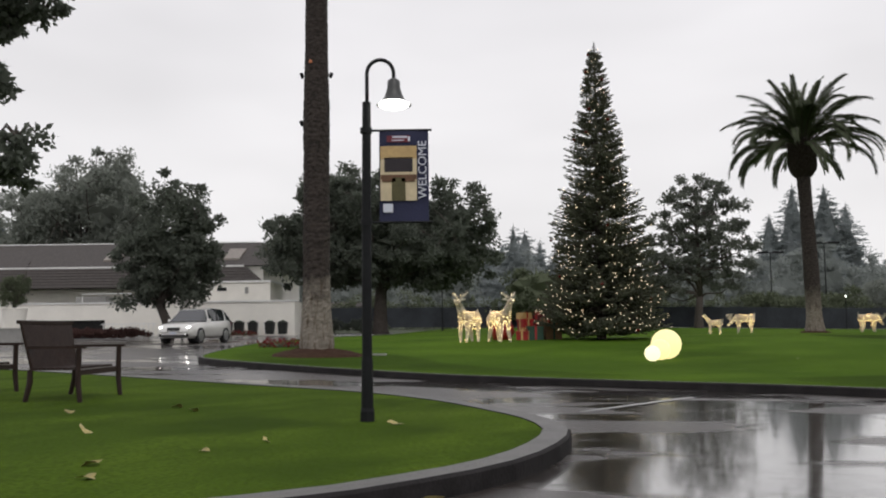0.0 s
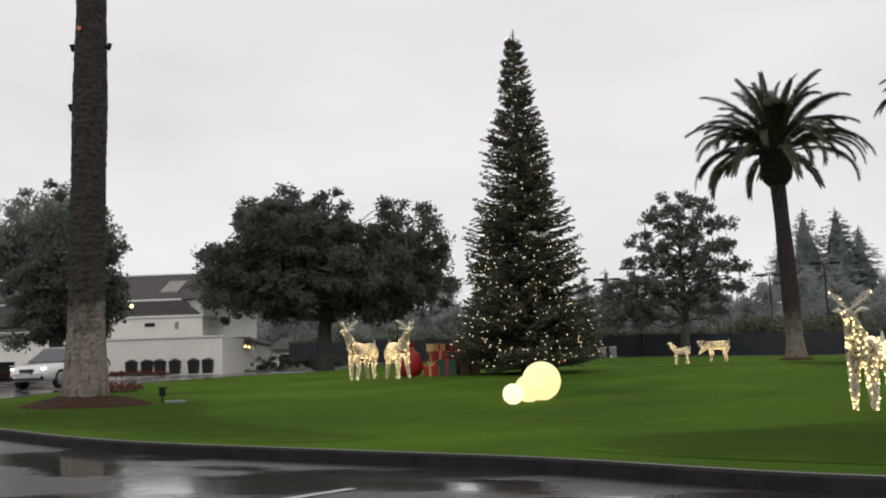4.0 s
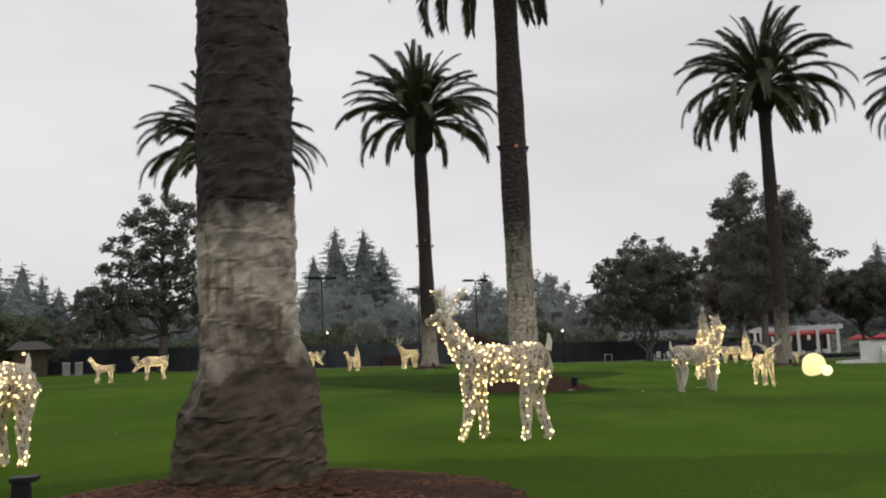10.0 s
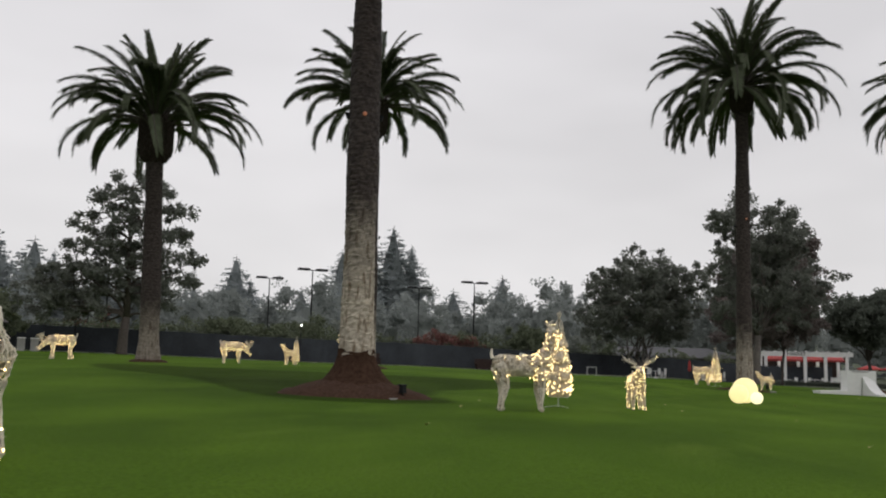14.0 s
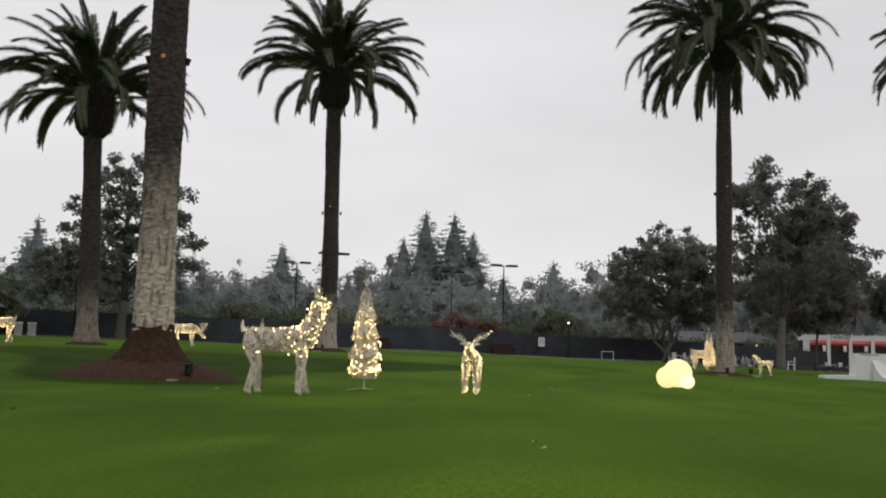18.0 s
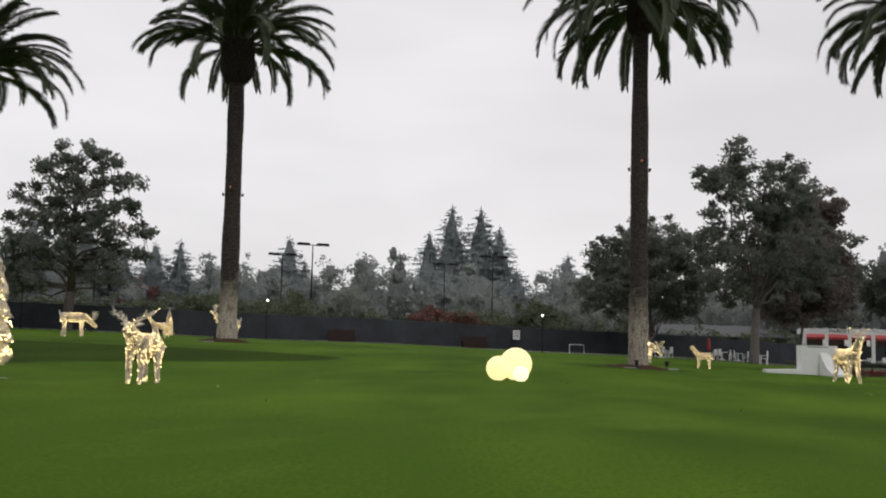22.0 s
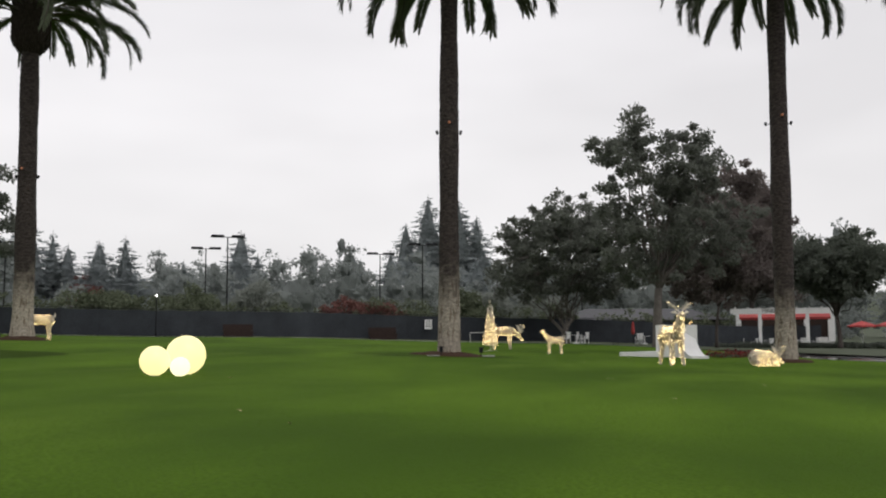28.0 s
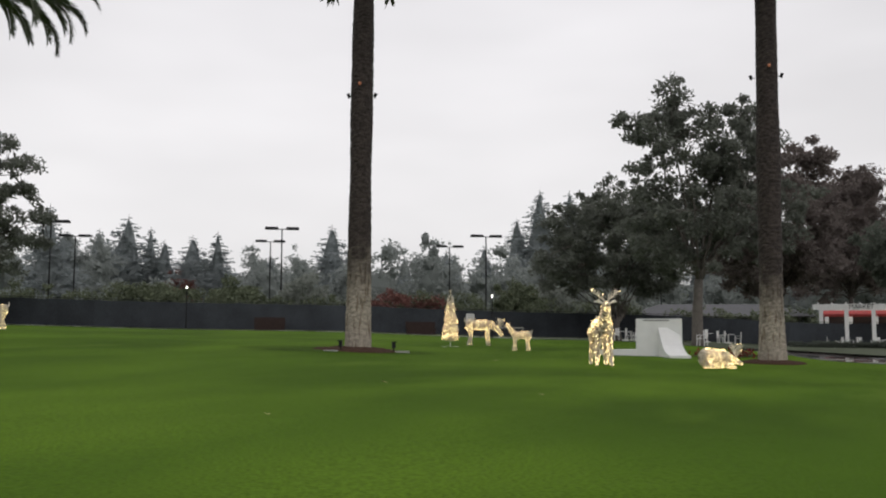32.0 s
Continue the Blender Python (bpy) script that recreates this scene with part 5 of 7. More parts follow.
    for s in (-1, 1):  # ears and antlers
        e = head + np.array((0.0, s * 0.08, -0.05))
        g.tube([e, e + np.array((-0.04, s * 0.12, 0.06)), e + np.array((-0.06, s * 0.22, 0.05))], [0.02, 0.045, 0.008], 5, 0)
        if antlers:
            d = unit(np.array(dirh) + np.array((-0.12, s * 0.95, 0)))
            main = [head + d * q + np.array((-0.12 * q, s * 0.10 * q, 0.30 * q * q)) for q in np.array((0.0, 0.14, 0.27, 0.40, 0.52)) * antlers]
            g.tube(main, [0.015, 0.014, 0.012, 0.010, 0.006], 5, 0)
            spots += main[1:2]
            for q in (1, 2, 3, 4):
                for w in range(4):
                    tip = main[q] + np.array((0.15 - 0.11 * w, s * 0.05 * w, 0.10 + 0.05 * w)) * (1.1 - 0.10 * q) * antlers + r.normal(size=3) * 0.045 * antlers
                    g.tube([main[q], (main[q] + tip) / 2 + r.normal(size=3) * 0.012, tip], [0.009, 0.007, 0.003], 4, 0)
                    if r.random() < 0.12:
                        spots.append(tip)
                    x0 = main[q] + (tip - main[q]) * r.random((7, 1))
                    g.strands(np.stack([x0, x0 + r.normal(size=(7, 3)) * 0.035], 1), 0.0040)
    g.bulbs(np.array(spots), 0.0117, 2)
    return g.mesh("wire_deer", [M_WIRE, M_WIREIN, M_BULB])


DEER = {"up": deer_mesh("up", 1, 0.66), "graze": deer_mesh("graze", 2), "lie": deer_mesh("lie", 3), "fawn": deer_mesh("up", 4, 0.0), "short": deer_mesh("short", 6, 0.34, True), "low": deer_mesh("low", 11, 0.85), "pair": deer_mesh("up", 8, 0.55)}
HERD = [  # x, y, heading, scale, stance
    (11.5, 21.75, 228, 1.0, "up", "lit wire stag with spread antlers, standing alone near the drive"),
    (17.4, 20.35, 124, 1.0, "up", "lit wire stag beside the thick palm, head held high"),
    (27.6, 28.05, -14, 0.98, "short", "lit wire stag with short antlers beside a lit wire tree"),
    (32.1, 30.2, -116, 0.74, "low", "small lit wire deer with wide unlit antlers"),
    (0.75, 39.8, -122, 1.10, "pair", "lit wire deer harnessed before the presents"),
    (2.1, 39.7, -62, 1.10, "pair", "lit wire deer beside the presents, looking aside"),
    (16.6, 57.6, 170, 0.72, "fawn", "lit wire fawn on the far lawn"),
    (19.5, 60.8, 178, 1.0, "graze", "grazing lit wire deer on the far lawn"),
    (28.3, 62.0, 5, 0.98, "graze", "grazing lit wire deer near the court fence"),
    (32.4, 65.0, 200, 0.72, "fawn", "lit wire fawn beside a small lit tree"),
    (36.0, 64.3, 192, 1.0, "up", "lit wire deer behind a palm"),
    (58.8, 59.2, -10, 0.98, "graze", "grazing lit wire deer beside a lit tree"),
    (59.45, 54.2, 160, 0.66, "fawn", "lit wire fawn on the east lawn"),
    (59.05, 43.4, -100, 1.12, "up", "lit wire stag before the white ramp"),
    (62.3, 42.6, -12, 0.80, "lie", "lit wire deer lying on the grass"),
]
for x, y, rz, s, st, label in HERD:
    ob = tagged(new("wire_deer", DEER[st]), label, "light sculpture", "lit wire deer")
    ob.matrix_basis = pose(x, y, gz(x, y) - 0.01, 0, 0, rz) @ Matrix.Diagonal((s, s, s, 1))


def wire_tree_meshes(seed):
    r = np.random.default_rng(seed)
    cone, lights, stand = Geo(), Geo(), Geo()
    h = 2.0
    stand.tube([(0, 0, 0.02), (0, 0, 0.42)], 0.010, 6)
    for a in range(3):
        stand.tube([(0, 0, 0.05), (0.34 * math.cos(a * 2.094), 0.34 * math.sin(a * 2.094), 0.01)], 0.004, 5)
    spots = []
    cone.tube([(0, 0, 0.35), (0, 0, h * 0.7), (0, 0, h * 1.02)], [0.08, 0.05, 0.015], 10, 1)
    n, kk = 1700, np.arange(4)[None]
    uu = np.clip(1 - r.random((n, 1)) ** 0.55 + r.normal(size=(n, 1)) * 0.03 * kk, 0, 1)
    a = r.uniform(0, 2 * math.pi, (n, 1)) + r.normal(size=(n, 1)) * 0.30 * kk
    rad = (0.27 * (1 - uu) ** 0.52 * np.clip(0.55 + 6 * uu, 0, 1) + 0.02) * (1.16 - 0.42 * ((uu * 4.6) % 1)) * (1 + 0.09 * r.normal(size=(n, 4)))
    cone.strands(np.stack([rad * np.cos(a), rad * np.sin(a), 0.24 + uu * (h - 0.24)], -1), 0.0050)
    for k in range(40):
        d = r.normal(size=3) * 0.028
        cone.tube([(0, 0, h), (d[0], d[1], h + 0.12 + abs(d[2]))], 0.006, 3, 0, caps=False)
    turns = (1 - r.random(225) ** 0.74) * 0.93
    for u in turns:
        a = u * 6.5 * 2 * math.pi + r.normal() * 0.9
        rad = (0.285 * max(0.0, 1 - u) ** 0.52 * min(1, 0.55 + 6 * u) + 0.02) * (1.16 - 0.34 * ((u * 4.6) % 1)) * r.uniform(1.0, 1.12)
        spots.append((rad * math.cos(a), rad * math.sin(a), 0.27 + u * (h - 0.55) + r.normal() * 0.04))
    lights.bulbs(np.array(spots), 0.0118)
    return cone.mesh("wire_cone", [M_WIRE, M_WIREIN]), lights.mesh("fairy_lights", M_BULB), stand.mesh("stand", M_WHITEWOOD)


WT = wire_tree_meshes(9)
for x, y, s in [(14.5, 22.75, 1.08), (29.65, 29.95, 1.05), (56.75, 55.6, 1.12), (32.9, 65.6, 0.78)]:
    t = thing("wire_tree", x, y, gz(x, y), x * 50, "small cone tree of pale warm-tinted wire wound with warm lights", "light sculpture", "lit wire trees")
    t.scale = (s, s, s)
    for n, me in zip(("wire_cone", "fairy_lights", "stand"), WT):
        tagged(part(n, me, None, t), kind="stuff" if n == "fairy_lights" else "")

# ---- lit globes ----
for x, y, r, m in [(6.34, 26.95, 0.44, M_GLOBE), (6.0, 26.3, 0.30, M_GLOBE), (5.62, 25.55, 0.22, M_GLOBEHOT), (42.1, 37.2, 0.46, M_GLOBE), (41.4, 36.75, 0.34, M_GLOBE), (41.95, 36.45, 0.22, M_GLOBEHOT)]:
    t = thing("light_globe", x, y, gz(x, y), 0, "glowing warm-white ball lamp lying on the grass", "globe lamp", "globe lamps")
    part("globe", Geo().sphere((0, 0, r * 0.97), r, 32, 20), m, t, smooth=True)
    part("base", Geo().tube([(0, 0, -0.03), (0, 0, 0.025)], [r * 0.35, r * 0.3], 16), M_WHITEWOOD, t)


# ---- court fence, flood lights, path lamps ----
FY = 98.0


def fy(x):
    return FY - 0.05 * (x - 40)


fence = thing("court_fence", 0, 0, 0, 0, "tall tennis court fence with dark green windscreen cloth", "fence", kind="structure")
xs = np.arange(-14, 112, 3.0)
rf = np.random.default_rng(3)
post = Geo().tube([(0, 0, -0.3), (0, 0, 2.42)], 0.035, 8).mesh("fence_post", M_IRON)
for x in xs:
    part("fence_post", post, None, fence, at=pose(x, fy(x), gz(x, fy(x))))
for a, b in zip(xs, xs[1:]):
    g = Geo()
    k = 8
    rows = []
    for i in range(k + 1):
        x = a + (b - a) * i / k
        z = gz(x, fy(x))
        rows += [(x, fy(x) - 0.04 - 0.02 * rf.random(), z + 0.05), (x, fy(x) - 0.04 - 0.05 * math.sin(math.pi * i / k) * rf.random(), z + 1.3), (x, fy(x) - 0.04, z + 2.28 - 0.05 * math.sin(math.pi * i / k))]
    g.add(rows, [(i * 3 + j, (i + 1) * 3 + j, (i + 1) * 3 + j + 1, i * 3 + j + 1) for i in range(k) for j in range(2)])
    part("windscreen_panel", g, M_FENCE, fence)
g = Geo()
g.tube([(x, fy(x), gz(x, fy(x)) + 2.36) for x in xs], 0.025, 6)
part("top_rail", g, M_IRON, fence)
# pale path along the fence
g = Geo()
px = np.arange(8, 86, 2.0)
for i, x in enumerate(px):
    y = fy(x) - 3.0
    g.add([(x, y - 0.5, gz(x, y - 0.5) + 0.02), (x, y + 0.5, gz(x, y + 0.5) + 0.02)], [])
g.f = [(2 * i, 2 * i + 2, 2 * i + 3, 2 * i + 1) for i in range(len(px) - 1)]
g.m = [0] * len(g.f)
tagged(part("fence_path", g, M_PAVE), "narrow pale path along the court fence", "path", kind="structure")


def flood_light(x, y, top):
    z = gz(x, y)
    t = thing("flood_light", x, y, z, 0, "tall court flood light with two flat dark heads", "flood light", "court flood lights")
    part("pole", Geo().tube([(0, 0, -0.3), (0, 0, top - z)], [0.10, 0.07], 8), M_IRON, t)
    part("cross_arm", Geo().tube([(-1.5, 0, top - z), (1.5, 0, top - z)], 0.05, 6), M_IRON, t)
    for s in (-1, 1):
        part("lamp_head", Geo().box((s * 1.15, -0.1, top - z + 0.08), (1.5, 0.9, 0.26), taper=0.9), M_IRON, t)


for x, y, top in [(49.4, 120.0, 11.7), (47.9, 136.1, 11.8), (73.5, 123.4, 11.7), (72.0, 139.5, 11.9), (97.0, 126.5, 11.7), (24.5, 134, 11.8), (25.5, 118, 11.7)]:
    flood_light(x, y, top)


def path_lamp(x, y, h=3.5):
    z = gz(x, y)
    t = thing("path_lamp", x, y, z, 0, "black post lamp with a lit white globe by the path", "street lamp", "path lamps")
    part("post", Geo().tube([(0, 0, -0.2), (0, 0, 0.3), (0, 0, 0.35), (0, 0, h - 0.15)], [0.09, 0.08, 0.05, 0.04], 8), M_IRON, t)
    part("cap", Geo().tube([(0, 0, h + 0.12), (0, 0, h + 0.16), (0, 0, h + 0.24)], [0.02, 0.20, 0.03], 12), M_IRON, t)
    part("globe", Geo().sphere((0, 0, h), 0.075, 12, 8), M_LAMP, t, smooth=True)


path_lamp(-17.57, 59.0, 4.12 - gz(-17.57, 59.0))
for x, y in [(41.7, 96.4), (67.1, 92.5), (-0.8, 77.0), (21.5, 95.0)]:
    path_lamp(x, y)


# ---- writing ----
def lettering(text, size, material, parent, m, name="lettering"):
    cu = bpy.data.curves.new(name, 'FONT')
    cu.body, cu.size, cu.extrude, cu.align_x, cu.align_y = text, size, 0.004, 'CENTER', 'CENTER'
    cu.materials.append(material)
    ob = new(name, cu)
    ob.parent = parent
    ob.matrix_basis = m
    return ob


# ---- street lamp with banner ----
M_NAVY = mat("navy_banner_cloth", (0.011, 0.014, 0.052), 0.7, var=0.2, scale=5, bump=0.2)
M_CRIMSON = mat("crimson_print", (0.14, 0.018, 0.03), 0.7, var=0.2, scale=5, bump=0)
M_TAN = mat("tan_print", (0.52, 0.36, 0.16), 0.7, var=0.25, scale=9, bump=0)
M_CREAM = mat("cream_print", (0.62, 0.52, 0.34), 0.7, var=0.2, scale=9, bump=0)
M_BROWN = mat("brown_print", (0.14, 0.070, 0.035), 0.7, var=0.35, scale=9, bump=0)
M_DARKPRINT = mat("dark_print", (0.022, 0.016, 0.020), 0.7, var=0.3, scale=9, bump=0)
M_OLIVE = mat("olive_print", (0.085, 0.075, 0.028), 0.7, var=0.3, scale=9, bump=0)
M_PALEPRINT = mat("pale_print", (0.62, 0.64, 0.72), 0.7, var=0.1, scale=9, bump=0)
M_SHADE = mat("lamp_shade_enamel", (0.05, 0.052, 0.05), 0.35, var=0.2)

sl = thing("street_lamp", -0.85, 9.2, gz(-0.85, 9.2), 0, "black gooseneck street lamp, lit, carrying a welcome banner", "street lamp")
part("base", Geo().tube([(0, 0, -0.05), (0, 0, 0.10), (0, 0, 0.14), (0, 0, 0.6), (0, 0, 0.64)], [0.072, 0.072, 0.062, 0.058, 0.052], 14), M_IRON, sl, smooth=False)
part("pole", Geo().tube([(0, 0, 0.6), (0, 0, 2.1), (0.005, 0, 3.28)], [0.052, 0.050, 0.044], 14), M_IRON, sl)
th = np.linspace(math.pi, 0, 14)
neck = [(0.01, 0, 3.25), (0.01, 0, 3.5)] + [(0.15 + 0.14 * math.cos(a), 0, 3.58 + 0.15 * math.sin(a)) for a in th] + [(0.29, 0, 3.50)]
part("gooseneck", Geo().tube(neck, 0.020, 10), M_IRON, sl, smooth=True)
part("shade", Geo().tube([(0.29, 0, 3.53), (0.29, 0, 3.50), (0.29, 0, 3.43), (0.29, 0, 3.36), (0.29, 0, 3.28), (0.29, 0, 3.245)], [0.03, 0.065, 0.068, 0.088, 0.125, 0.185], 20, caps=False), M_SHADE, sl, "flared bell shade", smooth=True)
part("lens", Geo().sphere((0.29, 0, 3.252), 0.160, 20, 10, squash=0.30), M_LAMP, sl, "glowing white lens", smooth=True)
for z in (2.98, 2.02):
    part("banner_arm", Geo().tube([(0, 0, z), (0.68, 0, z)], 0.012, 8), M_IRON, sl)
    part("clamp", Geo().tube([(0, 0, z - 0.03), (0, 0, z + 0.03)], 0.062, 12), M_IRON, sl)
g = Geo()
bx0, bx1, bz0, bz1, k = 0.135, 0.645, 2.03, 2.97, 10
rows = [(bx0 + (bx1 - bx0) * i / k, -0.012 * math.sin(math.pi * i / k) - 0.004 * math.cos(j * 1.7), bz0 + (bz1 - bz0) * j / k) for j in range(k + 1) for i in range(k + 1)]
g.add(rows, [(j * (k + 1) + i, j * (k + 1) + i + 1, (j + 1) * (k + 1) + i + 1, (j + 1) * (k + 1) + i) for j in range(k) for i in range(k)])
ban = part("banner", g, M_NAVY, sl, "navy banner with a printed picture", smooth=True)
for n, c, s, m, lift in [("header", (0.335, 2.885), (0.24, 0.07), M_CRIMSON, 1), ("header_line", (0.35, 2.905), (0.15, 0.018), M_PALEPRINT, 2), ("header_line", (0.33, 2.87), (0.13, 0.010), M_PALEPRINT, 2), ("emblem", (0.445, 2.885), (0.02, 0.05), M_PALEPRINT, 2),
                         ("picture", (0.335, 2.525), (0.375, 0.57), M_CREAM, 1), ("picture_gable", (0.335, 2.745), (0.375, 0.13), M_TAN, 2), ("picture_window", (0.335, 2.615), (0.29, 0.15), M_DARKPRINT, 2), ("picture_sill", (0.335, 2.485), (0.37, 0.05), M_BROWN, 2),
                         ("picture_path", (0.335, 2.36), (0.14, 0.24), M_OLIVE, 3), ("picture_table", (0.235, 2.455), (0.14, 0.04), M_BROWN, 3), ("picture_table", (0.435, 2.455), (0.14, 0.04), M_BROWN, 3), ("patch", (0.225, 2.165), (0.10, 0.09), M_PALEPRINT, 1)]:
    part(n, Geo().box((c[0], -0.018 - 0.004 * lift, c[1]), (s[0], 0.003, s[1])), m, ban)
lettering("WELCOME", 0.125, M_PALEPRINT, ban, pose(0.585, -0.026, 2.56, 90, -90, 0), "welcome_lettering")


# ---- benches ----
def bench(x, y, rz, label):
    b = thing("garden_bench", x, y, gz(x, y), rz, label, "bench", "garden benches")
    w, d = 1.2, 0.62
    for sx in (-1, 1):
        for sy in (-1, 1):
            part("leg", Geo().tube([(sx * d / 2 + (0.03 if sx > 0 else -0.06), sy * w / 2, -0.02), (sx * d / 2, sy * w / 2, 0.24), (sx * d / 2, sy * w / 2, 0.40 if sx < 0 else 0.66)], [0.030, 0.036, 0.034], 6), M_TEAK, b)
        part("arm_rest", Geo().box((0.02, sx * w / 2, 0.675), (d + 0.14, 0.075, 0.035)), M_TEAK, b)
    for i in range(5):
        part("seat_slat", Geo().box((-d / 2 + 0.06 + i * 0.105, 0, 0.405), (0.085, w + 0.04, 0.03)), M_TEAK, b)
    part("apron", Geo().box((d / 2 - 0.02, 0, 0.355), (0.03, w, 0.07)), M_TEAK, b)
    bk = part("back_panel", Geo().add([(-0.27, -w / 2, 0.40), (-0.27, w / 2, 0.40), (-0.40, w / 2 + 0.06, 0.98), (-0.40, -w / 2 - 0.06, 0.98), (-0.31, -w / 2, 0.40), (-0.31, w / 2, 0.40), (-0.435, w / 2 + 0.06, 0.98), (-0.435, -w / 2 - 0.06, 0.98)], [(0, 1, 2, 3), (7, 6, 5, 4), (0, 3, 7, 4), (1, 5, 6, 2), (3, 2, 6, 7), (0, 4, 5, 1)]), M_TEAK, b)
    part("top_rail", Geo().box((-0.42, 0, 0.995), (0.06, w + 0.20, 0.045)), M_TEAK, bk)


bench(-4.93, 11.9, -3, "dark wooden garden bench with a solid flared back")
bench(-6.6, 12.4, -3, "dark wooden garden bench beside another on the grass")


# ---- car ----
def car(x, y, rz):
    c = thing("car", x, y, gz(x, y) - 0.13, rz, "silver sport utility car with its headlights on, on the wet drive", "car")
    paint = mat("silver_car_paint", (0.74, 0.73, 0.69), 0.28, 0.2, var=0.06, scale=2, bump=0, coat=0.8)
    glass = mat("dark_car_glass", (0.02, 0.024, 0.028), 0.06, var=0.1, bump=0, spec=0.8)
    black = mat("black_rubber", (0.018, 0.018, 0.018), 0.7, var=0.2, bump=0.2)
    alloy = mat("alloy_rim", (0.5, 0.5, 0.5), 0.3, 0.9, var=0.1, bump=0)
    # lofted body: x stations of half width, sill, bonnet or belt height
    st = [(2.36, 0.62, 0.42, 0.62), (2.25, 0.80, 0.30, 0.80), (1.95, 0.90, 0.25, 0.92), (1.2, 0.93, 0.25, 1.02), (0.8, 0.93, 0.25, 1.06), (-0.6, 0.93, 0.25, 1.10), (-1.6, 0.92, 0.26, 1.14), (-2.1, 0.88, 0.30, 1.12), (-2.32, 0.74, 0.42, 1.02)]
    g = Geo()
    rings = []
    for sx, w, z0, z1 in st:
        rings += [(sx, -w * 0.86, z0), (sx, -w, z0 + 0.14), (sx, -w, z0 + (z1 - z0) * 0.55), (sx, -w * 0.96, z1 - 0.05), (sx, -w * 0.80, z1), (sx, w * 0.80, z1), (sx, w * 0.96, z1 - 0.05), (sx, w, z0 + (z1 - z0) * 0.55), (sx, w, z0 + 0.14), (sx, w * 0.86, z0)]
    m = 10
    g.add(rings, [(i * m + j, (i + 1) * m + j, (i + 1) * m + (j + 1) % m, i * m + (j + 1) % m) for i in range(len(st) - 1) for j in range(m)] + [tuple(range(m)), tuple(range((len(st) - 1) * m, len(st) * m))[::-1]])
    part("body", g, paint, c, smooth=True)
    cab = [(1.22, 0.78, 1.05), (0.30, 0.68, 1.60), (-0.2, 0.69, 1.69), (-1.3, 0.68, 1.65), (-1.90, 0.66, 1.50), (-2.28, 0.74, 1.08)]
    g = Geo()
    v = [(sx, s * w, z) for sx, w, z in cab for s in (-1, 1)]
    v += [(sx * 0.98, s * 0.87, 1.02) for sx, w, z in cab for s in (-1, 1)]
    n = len(cab)
    f = [(2 * i, 2 * i + 1, 2 * i + 3, 2 * i + 2) for i in range(1, n - 2)]
    g.add(v, f)
    part("roof", g, paint, c)
    g = Geo().add(v, [(0, 1, 3, 2), (2 * n - 4, 2 * n - 3, 2 * n - 1, 2 * n - 2)] + [(2 * i + s, 2 * i + 2 + s, 2 * n + 2 * i + 2 + s, 2 * n + 2 * i + s) for i in range(n - 1) for s in (0, 1)])
    part("glasshouse", g, glass, c, "dark wet glass")
    for s in (-1, 1):
        for px in (0.42, -0.62, -1.55):
            part("pillar", Geo().tube([(px + 0.12, s * 0.88, 1.05), (px, s * 0.685, 1.60 if px > -1 else 1.54)], 0.035, 5), paint if px != -0.62 else black, c)
        part("mirror", Geo().box((0.72, s * 1.0, 1.10), (0.12, 0.18, 0.14)), paint, c)
        h = part("headlight", Geo().sphere((2.19, s * 0.68, 0.76), 0.11, 12, 8, squash=0.5), M_LAMP, c, "lit headlight")
        part("fog_light", Geo().sphere((2.30, s * 0.56, 0.46), 0.06, 8, 6), M_LAMP, c)
        part("tail_light", Geo().box((-2.22, s * 0.72, 0.92), (0.12, 0.22, 0.22)), M_CRIMSON, c)
        for wx in (1.42, -1.38):
            w = part("wheel", Geo().tube([(wx, s * 0.74, 0.37), (wx, s * 0.95, 0.37)], 0.375, 26), black, c)
            part("rim", Geo().tube([(wx, s * 0.94, 0.37), (wx, s * 0.965, 0.37)], [0.28, 0.24], 18), alloy, w)
    part("grille", Geo().box((2.33, 0, 0.66), (0.06, 0.62, 0.20)), black, c)
    part("bumper", Geo().box((2.27, 0, 0.40), (0.16, 1.45, 0.14)), black, c)
    part("plate", Geo().box((2.375, 0, 0.50), (0.02, 0.32, 0.12)), M_PALEPRINT, c)


car(-12.5, 44.3, -100)

# ---- clubhouse ----
M_PLANTER = mat("dark_painted_ware", (0.028, 0.030, 0.028), 0.6, var=0.4, scale=5, bump=0.3, spec=0.2)
ZB = 0.55
house = thing("clubhouse", 0, 0, 0, 0, "low white stucco clubhouse with dark shingled roofs", "building")
part("garden_wall", Geo().box((-39.85, 64.8, ZB + 1.0), (20.3, 0.35, 3.2)), M_WHITE, house, "white stucco garden wall")
part("garden_wall", Geo().box((-18.0, 64.8, ZB + 1.0), (13.6, 0.35, 3.2)), M_WHITE, house, "white stucco garden wall")
part("lintel", Geo().box((-27.25, 64.8, 2.56), (4.9, 0.35, 1.18)), M_WHITE, house)
# dark panel and slats put in the opening stand for the shade inside
part("shutter", Geo().box((-27.25, 65.15, 0.9), (5.1, 0.08, 2.3)), M_PLANTER, house, "dark panel standing for the shaded opening in the wall")
for i in range(9):
    part("recess_slat", Geo().box((-27.25, 65.09, 0.05 + i * 0.22), (4.88, 0.04, 0.16)), M_PLANTER, house)
part("wall_cap", Geo().box((-30.6, 64.8, ZB + 2.64), (39.0, 0.5, 0.10)), M_WHITEWOOD, house)
part("side_wall", Geo().box((-11.4, 67.7, ZB + 1.0), (0.35, 5.4, 3.2)), M_WHITE, house)
up = part("upper_wall", Geo().box((-17.6, 72.0, 2.6), (7.4, 5.4, 4.4)), M_WHITE, house, "white upper storey box")
